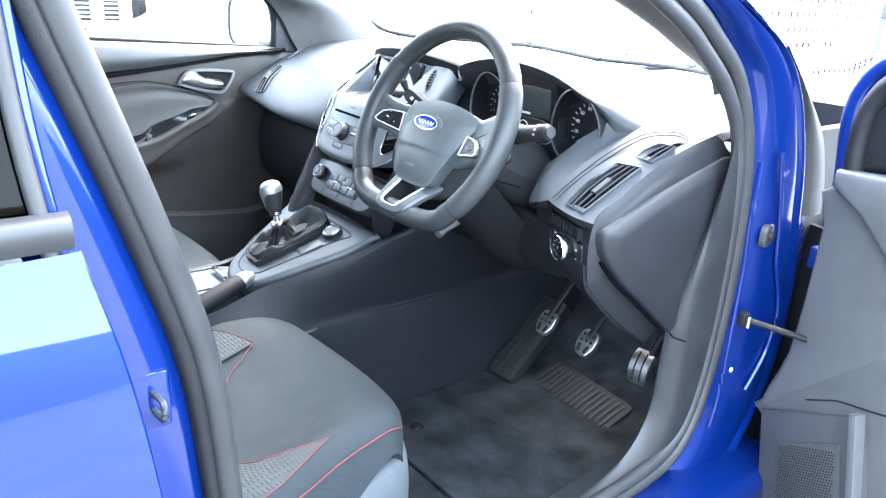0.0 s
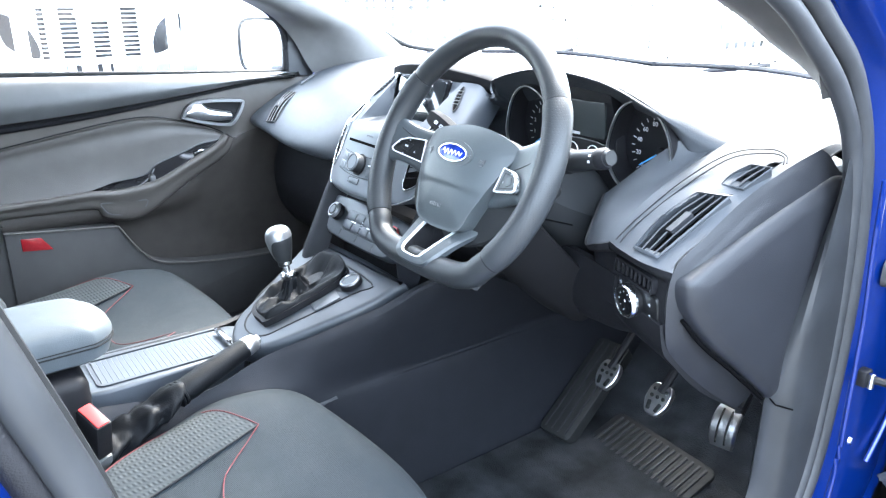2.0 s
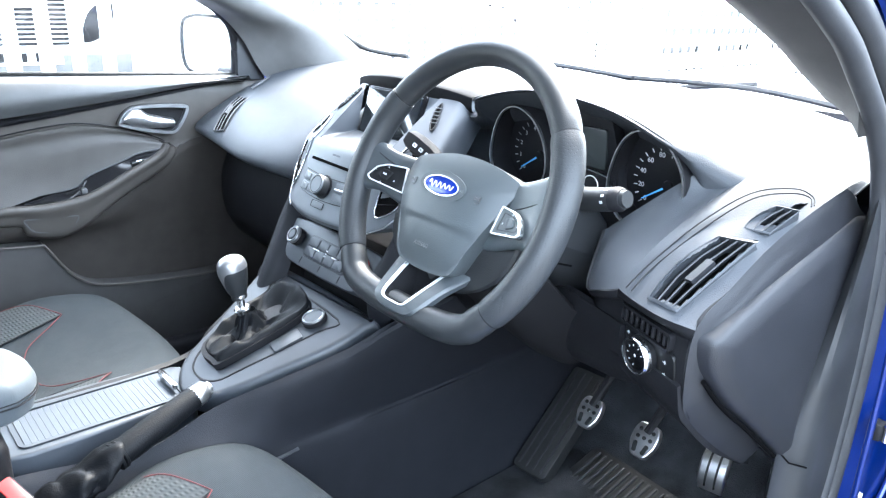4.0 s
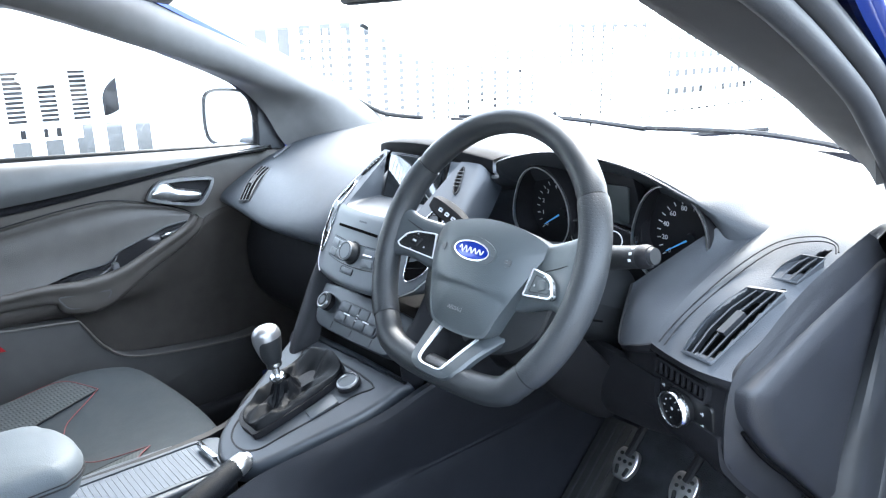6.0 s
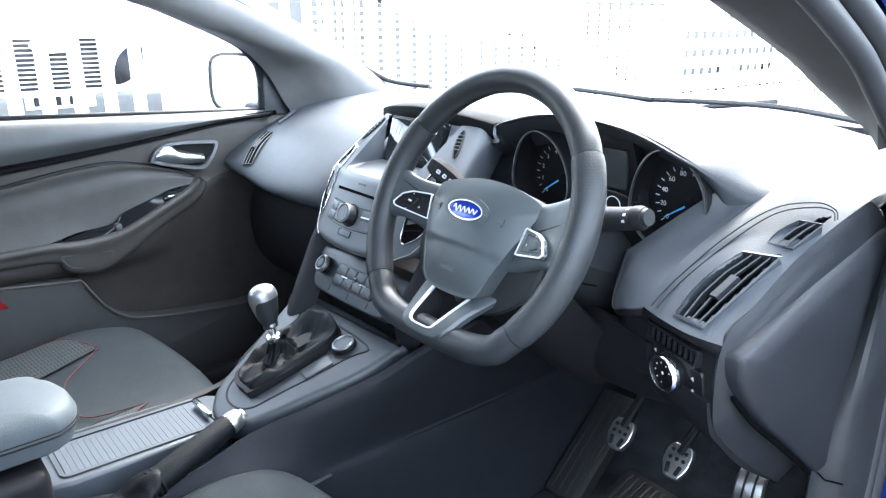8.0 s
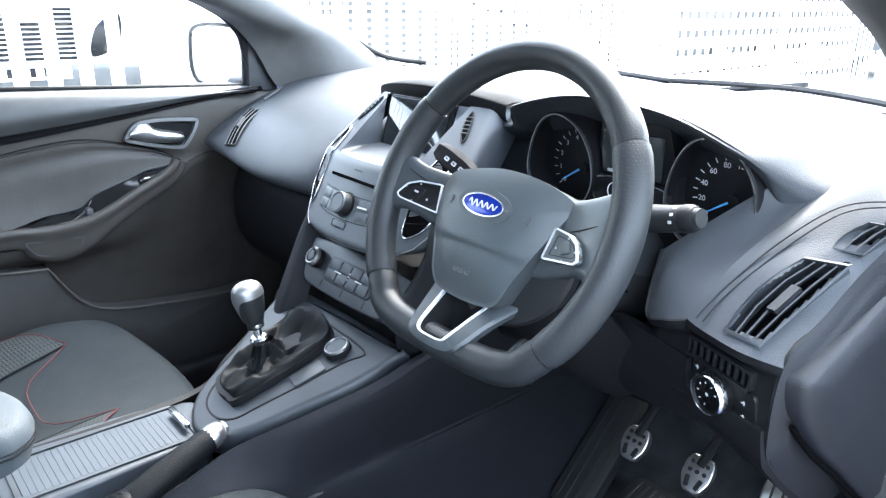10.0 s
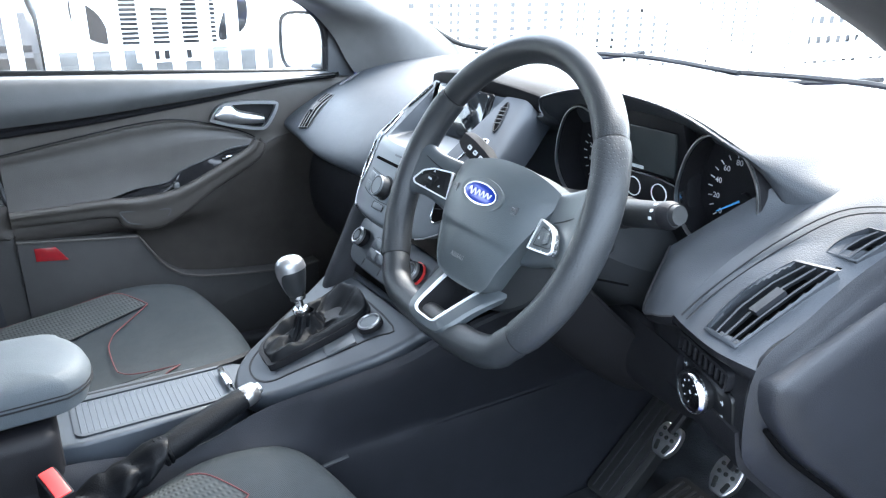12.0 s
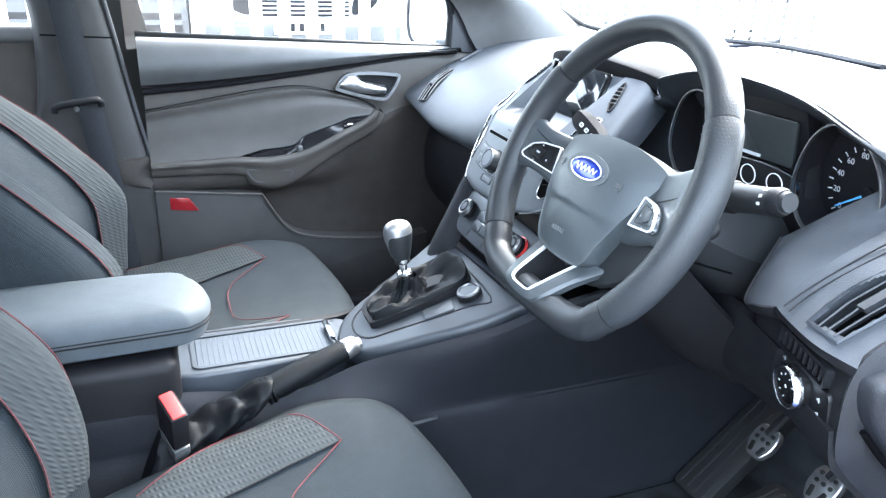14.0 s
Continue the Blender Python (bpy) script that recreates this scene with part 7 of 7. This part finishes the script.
# ---- pedals, foot rest, heel pad ----
def pedal(name, at, w, h, label, arm=True):
    p = thing(name, at, label, "pedal", "pedals")
    m = axes(at, (1, 0, 0), (0, 0.62, 0.78))
    part("pad", plate(soft([(w * 0.5, h * 0.28), (w * 0.36, h * 0.5), (-w * 0.36, h * 0.5), (-w * 0.5, h * 0.28), (-w * 0.5, -h * 0.12), (-w * 0.28, -h * 0.5), (w * 0.28, -h * 0.5), (w * 0.5, -h * 0.12)], 0.008), 0.012, 0.003, m, 3), M_ALU, p, "aluminium pedal face")
    for i in (-1, 0, 1):
        for j in ((0, 1) if h < 0.08 else (0, 1, 2)):
            part("stud", lathe([(0.0038, 0), (0.0036, 0.002), (0.0001, 0.0025)], 8, m @ pose(i * w * 0.25, h * 0.06 + j * h * 0.22, 0)), M_RUBBER, p)
    part("rubber_insert", plate(rounded(w * 0.16, h * 0.3, 0.003), 0.002, 0.0005, m @ pose(-w * 0.2, -h * 0.24, 0.001, 0, 0, 12)), M_RUBBER, p)
    part("rubber_insert", plate(rounded(w * 0.16, h * 0.3, 0.003), 0.002, 0.0005, m @ pose(w * 0.2, -h * 0.24, 0.001, 0, 0, -12)), M_RUBBER, p)
    if arm:
        a = Vector(at)
        part("arm", tube([a + Vector((0, 0.012, 0.01)), a + Vector((0.02, 0.06, 0.1)), a + Vector((0.025, 0.08, 0.25))], 0.008, 8), M_DARK, p)
    return p


pedal("clutch_pedal", (0.306, 0.43, 0.42), 0.048, 0.06, "aluminium clutch pedal with rubber studs")
pedal("brake_pedal", (0.419, 0.445, 0.412), 0.051, 0.064, "aluminium brake pedal with rubber studs")
gasp = thing("accelerator_pedal", (0.525, 0.5, 0.36), "aluminium accelerator pedal with rubber strips", "pedal", "pedals")
mg = axes((0.523, 0.510, 0.380), (1, 0.15, 0.02), (0, 0.45, 0.9))
rows = []
for v in np.linspace(-0.040, 0.040, 9):
    w = 0.0245 - 0.004 * (v / 0.04) ** 4
    rows.append([mg @ Vector((u, v, -9.0 * v * v - d)) for u, d in ((-w, 0.012), (-w, 0.003), (-w + 0.003, 0.0), (0, -0.0008), (w - 0.003, 0.0), (w, 0.003), (w, 0.012))])
part("pad", loft(rows), M_ALU, gasp, "curved aluminium pedal face")
for k in (-0.0085, 0.0085):
    part("rubber_strip", tube([mg @ Vector((k, v, 0.0012 - 9.0 * v * v)) for v in np.linspace(-0.033, 0.033, 9)], 0.0019, 6), M_RUBBER, gasp)
part("arm", tube([(0.53, 0.53, 0.38), (0.54, 0.6, 0.5)], 0.01, 8), M_DARK, gasp)

rest = thing("foot_rest", (0.18, 0.42, 0.22), "black ribbed foot rest", "foot rest")
mr = axes((0.185, 0.412, 0.224), (0.075, 0.005, 0.0), (-0.045, 0.21, 0.165))
part("plate", plate(rounded(0.085, 0.26, 0.012), 0.03, 0.005, mr @ pose(0, 0.13, 0)), M_RUBBER, rest)
for i in range(4):
    part("rib", plate(rounded(0.004, 0.24, 0.0015), 0.003, 0.0008, mr @ pose(-0.027 + 0.018 * i, 0.13, 0.002)), M_END, rest)

mat_ = thing("floor_mat", (0.36, 0.4, 0.21), "black carpet floor mat with a ribbed rubber heel pad", "floor mat")
part("mat", plate(rounded(0.46, 0.55, 0.05), 0.008, 0.003, axes((0.37, 0.3, 0.213), (1, 0, 0), (0, 1, 0))), M_CARPET, mat_)
mh = axes((0.36, 0.51, 0.220), (0.245, -0.02, 0), (-0.02, 0.12, 0.04))
part("heel_pad", plate(rounded(0.27, 0.135, 0.02), 0.008, 0.003, mh), M_RUBBER, mat_, "rubber heel pad")
for i in range(15):
    part("heel_rib", plate(rounded(0.007, 0.11, 0.003), 0.004, 0.0015, mh @ pose(-0.115 + 0.0165 * i, 0, 0.004)), M_END, mat_)
part("mat_stud", lathe([(0.016, 0), (0.014, 0.006), (0.006, 0.008), (0.0001, 0.006)], 18, pose(0.241, 0.11, 0.213)), M_DARK, mat_)

# ---- rear door on the driver's side ----
rd = thing("rear_door", (0.82, -1.2, 0.2), "closed metallic blue rear door with dark glass", "car door")
DE = [(-0.68, 1.28), (-0.678, 1.14), (-0.675, 1.05), (-0.668, 0.972), (-0.652, 0.88), (-0.64, 0.76), (-0.63, 0.6), (-0.61, 0.4), (-0.59, 0.28)]
W = {1.28: 0.765, 1.14: 0.785, 1.05: 0.80, 0.972: 0.817, 0.88: 0.846, 0.76: 0.862, 0.6: 0.868, 0.4: 0.86, 0.28: 0.85}
low = [p for p in DE if p[1] < 1.0]
part("door_panel", skin([[(W[z] - 0.05, y, z), (W[z] - 0.012, y - 0.002, z), (W[z], y - 0.014, z), (W[z] + 0.004, -0.9, z), (W[z] - 0.004, -1.6, z)] for y, z in low], 5, 4, 0.006), M_BLUE, rd, "glossy blue door skin")
up = [p for p in DE if p[1] >= 0.96]
part("door_frame", skin([[(W[z] - 0.04, y + 0.004, z), (W[z] - 0.012, y, z), (W[z] - 0.002, y - 0.003, z), (W[z] - 0.004, y - 0.010, z)] for y, z in up], 4, 3, 0.006), M_BLUE, rd)
part("frame_seal", tube(curve([(W[z] - 0.002, y - 0.014, z) for y, z in up], 5), 0.006, 10, False, 1.0, (1, 0, 0)), M_MOULD, rd, "rubber glass run")
part("rear_glass", skin([[(W[z] - 0.008, y - 0.012, z), (W[z] - 0.006, -1.5, z)] for y, z in up], 3, 3, 0.004), M_TINT, rd, "dark tinted rear window")
part("waist_moulding", skin([[(0.813, y, 1.002), (0.823, y, 0.998), (0.826, y, 0.988), (0.822, y, 0.977)] for y in (-0.668, -0.9, -1.55)], 3, 3, 0.004), M_MOULD, rd, "black waist moulding")
strk = thing("door_striker", (0.79, -0.585, 0.85), "bright steel door striker on the centre pillar", "striker")
part("striker_plate", rbox((0.782, -0.63, 0.79), (0.787, -0.60, 0.845), 0.003, 2), M_BLUE, strk)
part("striker_loop", tube(curve([(0.785, -0.615, 0.826), (0.806, -0.613, 0.826), (0.806, -0.613, 0.810), (0.785, -0.615, 0.810)], 4), 0.003, 8), M_SATIN, strk)

# ---- open driver's door ----
dd = thing("driver_door", (0.82, 0.53, 0.3), "open driver's door with grey trim and speaker grille", "car door")
HD = Vector((0.93, -0.37, 0)).normalized()
md = axes((0.80, 0.515, 0), HD, (0, 0, 1))
part("door_shell", rbox((0.0, 0.25, -0.13), (1.05, 0.95, -0.055), 0.03, 3, md), M_BLUE, dd)
part("door_trim", plate([p[:2] for p in curve([(0.02, 0.40, 0), (-0.005, 0.44, 0), (0.029, 0.558, 0), (0.035, 0.70, 0), (0.035, 0.806, 0), (0.05, 0.89, 0), (0.5, 0.95, 0), (1.0, 0.98, 0), (1.03, 0.6, 0), (1.0, 0.28, 0), (0.5, 0.26, 0)], 3, True)], 0.05, 0.012, md, 3), M_GREY, dd, "dark grey door trim")
part("upper_trim", plate([(0.046, 0.885), (0.05, 0.912), (0.16, 0.925), (0.5, 0.965), (1.0, 1.01), (1.0, 0.8), (0.3, 0.70), (0.185, 0.80), (0.12, 0.85)], 0.03, 0.012, md @ pose(0, 0, 0.018), 3), M_GREY, dd, "grey upper door trim")
part("speaker_panel", plate([(0.07, 0.2), (0.015, 0.43), (0.22, 0.54), (0.30, 0.3), (0.32, 0.2)], 0.03, 0.006, md @ pose(0, 0, 0.012)), M_TRIM, dd)
part("speaker_grille", plate([p[:2] for p in curve([(0.11, 0.22, 0), (0.075, 0.385, 0), (0.10, 0.41, 0), (0.19, 0.47, 0), (0.205, 0.46, 0), (0.25, 0.25, 0)], 4, True)], 0.006, 0.002, md @ pose(0, 0, 0.016)), material("speaker_mesh", (0.03, 0.031, 0.033), 0.6, 0, 0.3, 400, 1.0, 260), dd, "perforated speaker grille")
holes = bmesh.new()
for i in range(34):
    for j in range(44):
        u, v = 0.082 + 0.0052 * i, 0.225 + 0.0055 * j + (0.00275 if i % 2 else 0)
        left, right = np.interp(v, (0.22, 0.385), (0.118, 0.086)), np.interp(v, (0.25, 0.46), (0.24, 0.196))
        if left < u < right and v < np.interp(u, (0.08, 0.10, 0.19, 0.21), (0.39, 0.405, 0.458, 0.45)):
            holes.faces.new([holes.verts.new(md @ Vector((u + 0.0016 * math.cos(a), v + 0.0016 * math.sin(a), 0.0166))) for a in [radians(60 * k) for k in range(6)]])
part("grille_holes", holes, M_VOID, dd)
part("pocket_edge", plate([(0.275, 0.3), (0.21, 0.545), (0.225, 0.55), (0.29, 0.3)], 0.02, 0.003, md @ pose(0, 0, 0.03)), M_GREY, dd)
part("window_frame", tube([md @ Vector(p) for p in curve([(0.05, 0.80, -0.03), (0.035, 0.907, -0.03), (0.022, 1.0, -0.03), (0.04, 1.062, -0.03), (0.10, 1.105, -0.03), (0.3, 1.19, -0.03), (0.8, 1.30, -0.03), (1.0, 1.32, -0.03)], 5)], 0.022, 12, False, 1.0, (0.3, 0.9, 0)), M_BLUE, dd)
part("frame_lining", tube([md @ Vector(p) for p in curve([(0.06, 0.90, -0.015), (0.055, 0.98, -0.015), (0.07, 1.035, -0.015), (0.12, 1.075, -0.015), (0.32, 1.16, -0.015), (0.8, 1.27, -0.015)], 5)], 0.017, 12, False, 1.0, (0.3, 0.9, 0)), M_DARK, dd)
part("trim_crease", tube([md @ Vector(p) for p in ((0.10, 0.50, 0.001), (0.16, 0.535, 0.001), (0.26, 0.565, 0.001))], 0.0015, 6), M_DARK, dd)
part("mirror_trim", plate([p[:2] for p in curve([(0.055, 0.915, 0), (0.05, 0.985, 0), (0.10, 1.035, 0), (0.24, 1.07, 0), (0.24, 0.94, 0), (0.13, 0.925, 0)], 4, True)], 0.03, 0.01, md @ pose(0, 0, -0.015), 3), M_KNEE, dd, "black mirror corner trim")
ck = thing("door_check", (0.77, 0.41, 0.62), "steel door check strap and bracket", "door check")
part("bracket", rbox((0.760, 0.425, 0.606), (0.776, 0.447, 0.632), 0.004, 2), M_KNEE, ck)
part("pin", lathe([(0.0045, 0), (0.0045, 0.022), (0.0001, 0.023)], 12, pose(0.780, 0.432, 0.608)), M_CHROME, ck)
part("strap", tube([(0.775, 0.435, 0.62), (0.83, 0.47, 0.61), (0.87, 0.50, 0.60)], 0.006, 8), M_DARK, ck)
part("post_stop", plate(rounded(0.038, 0.042, 0.013), 0.012, 0.004, axes((0.7695, 0.462, 0.775), (-0.15, 1, 0), (0, 0, 1)), 3), M_SEAL, car, "rubber stop")
part("post_stop_eye", lathe([(0.009, 0), (0.008, 0.005), (0.0001, 0.005)], 14, axes((0.7705, 0.462, 0.775), (-0.15, 1, 0), (0, 0, 1))), M_DARK, car)
part("post_bolt", lathe([(0.006, 0), (0.005, 0.004), (0.0001, 0.004)], 10, axes((0.768, 0.43, 0.515), (-0.15, 1, 0), (0, 0, 1))), M_ALU, car)
for z in (0.74, 0.5):
    part("door_hinge", rbox((0.815, 0.525, z - 0.02), (0.845, 0.55, z + 0.02), 0.005, 2), M_BLUE, car)

# ---- rear-view mirror and wipers ----
rv = thing("rear_view_mirror", (0, 0.1, 1.3), "black interior rear-view mirror", "mirror")
part("mirror_housing", loft([[Vector((0.0 + a * k, 0.13 + d, 1.285 + b * k)) for a, b in rounded(0.25, 0.07, 0.03)] for k, d in ((0.97, 0), (1.0, 0.008), (0.9, 0.035), (0.5, 0.045))], True, False, True), M_DARK, rv)
part("mirror_face", plate(rounded(0.238, 0.06, 0.026), 0.002, 0, axes((0, 0.129, 1.285), (1, 0, 0), (0, 0, 1))), M_MIRROR, rv)
part("mirror_stem", tube([(0, 0.16, 1.29), (0, 0.2, 1.33), (0, 0.18, 1.36)], 0.012, 10), M_DARK, rv)
for x0, x1, n in ((-0.55, 0.05, 0), (0.0, 0.62, 1)):
    wp = thing("wiper", (x0, 0.85, 0.97), "black wiper at rest below the windscreen", "wiper", "wipers")
    part("blade", tube(curve([(x0, 0.86 - 0.1 * (x0 / 0.7) ** 2, 0.985), ((x0 + x1) / 2, 0.85, 0.995), (x1, 0.82 - 0.15 * (x1 / 0.7) ** 2, 0.99)], 5), 0.006, 6), M_DARK, wp)
    part("wiper_arm", tube([(x0 + 0.1, 0.9, 0.97), ((x0 + x1) / 2, 0.86, 1.003)], 0.006, 6), M_DARK, wp)
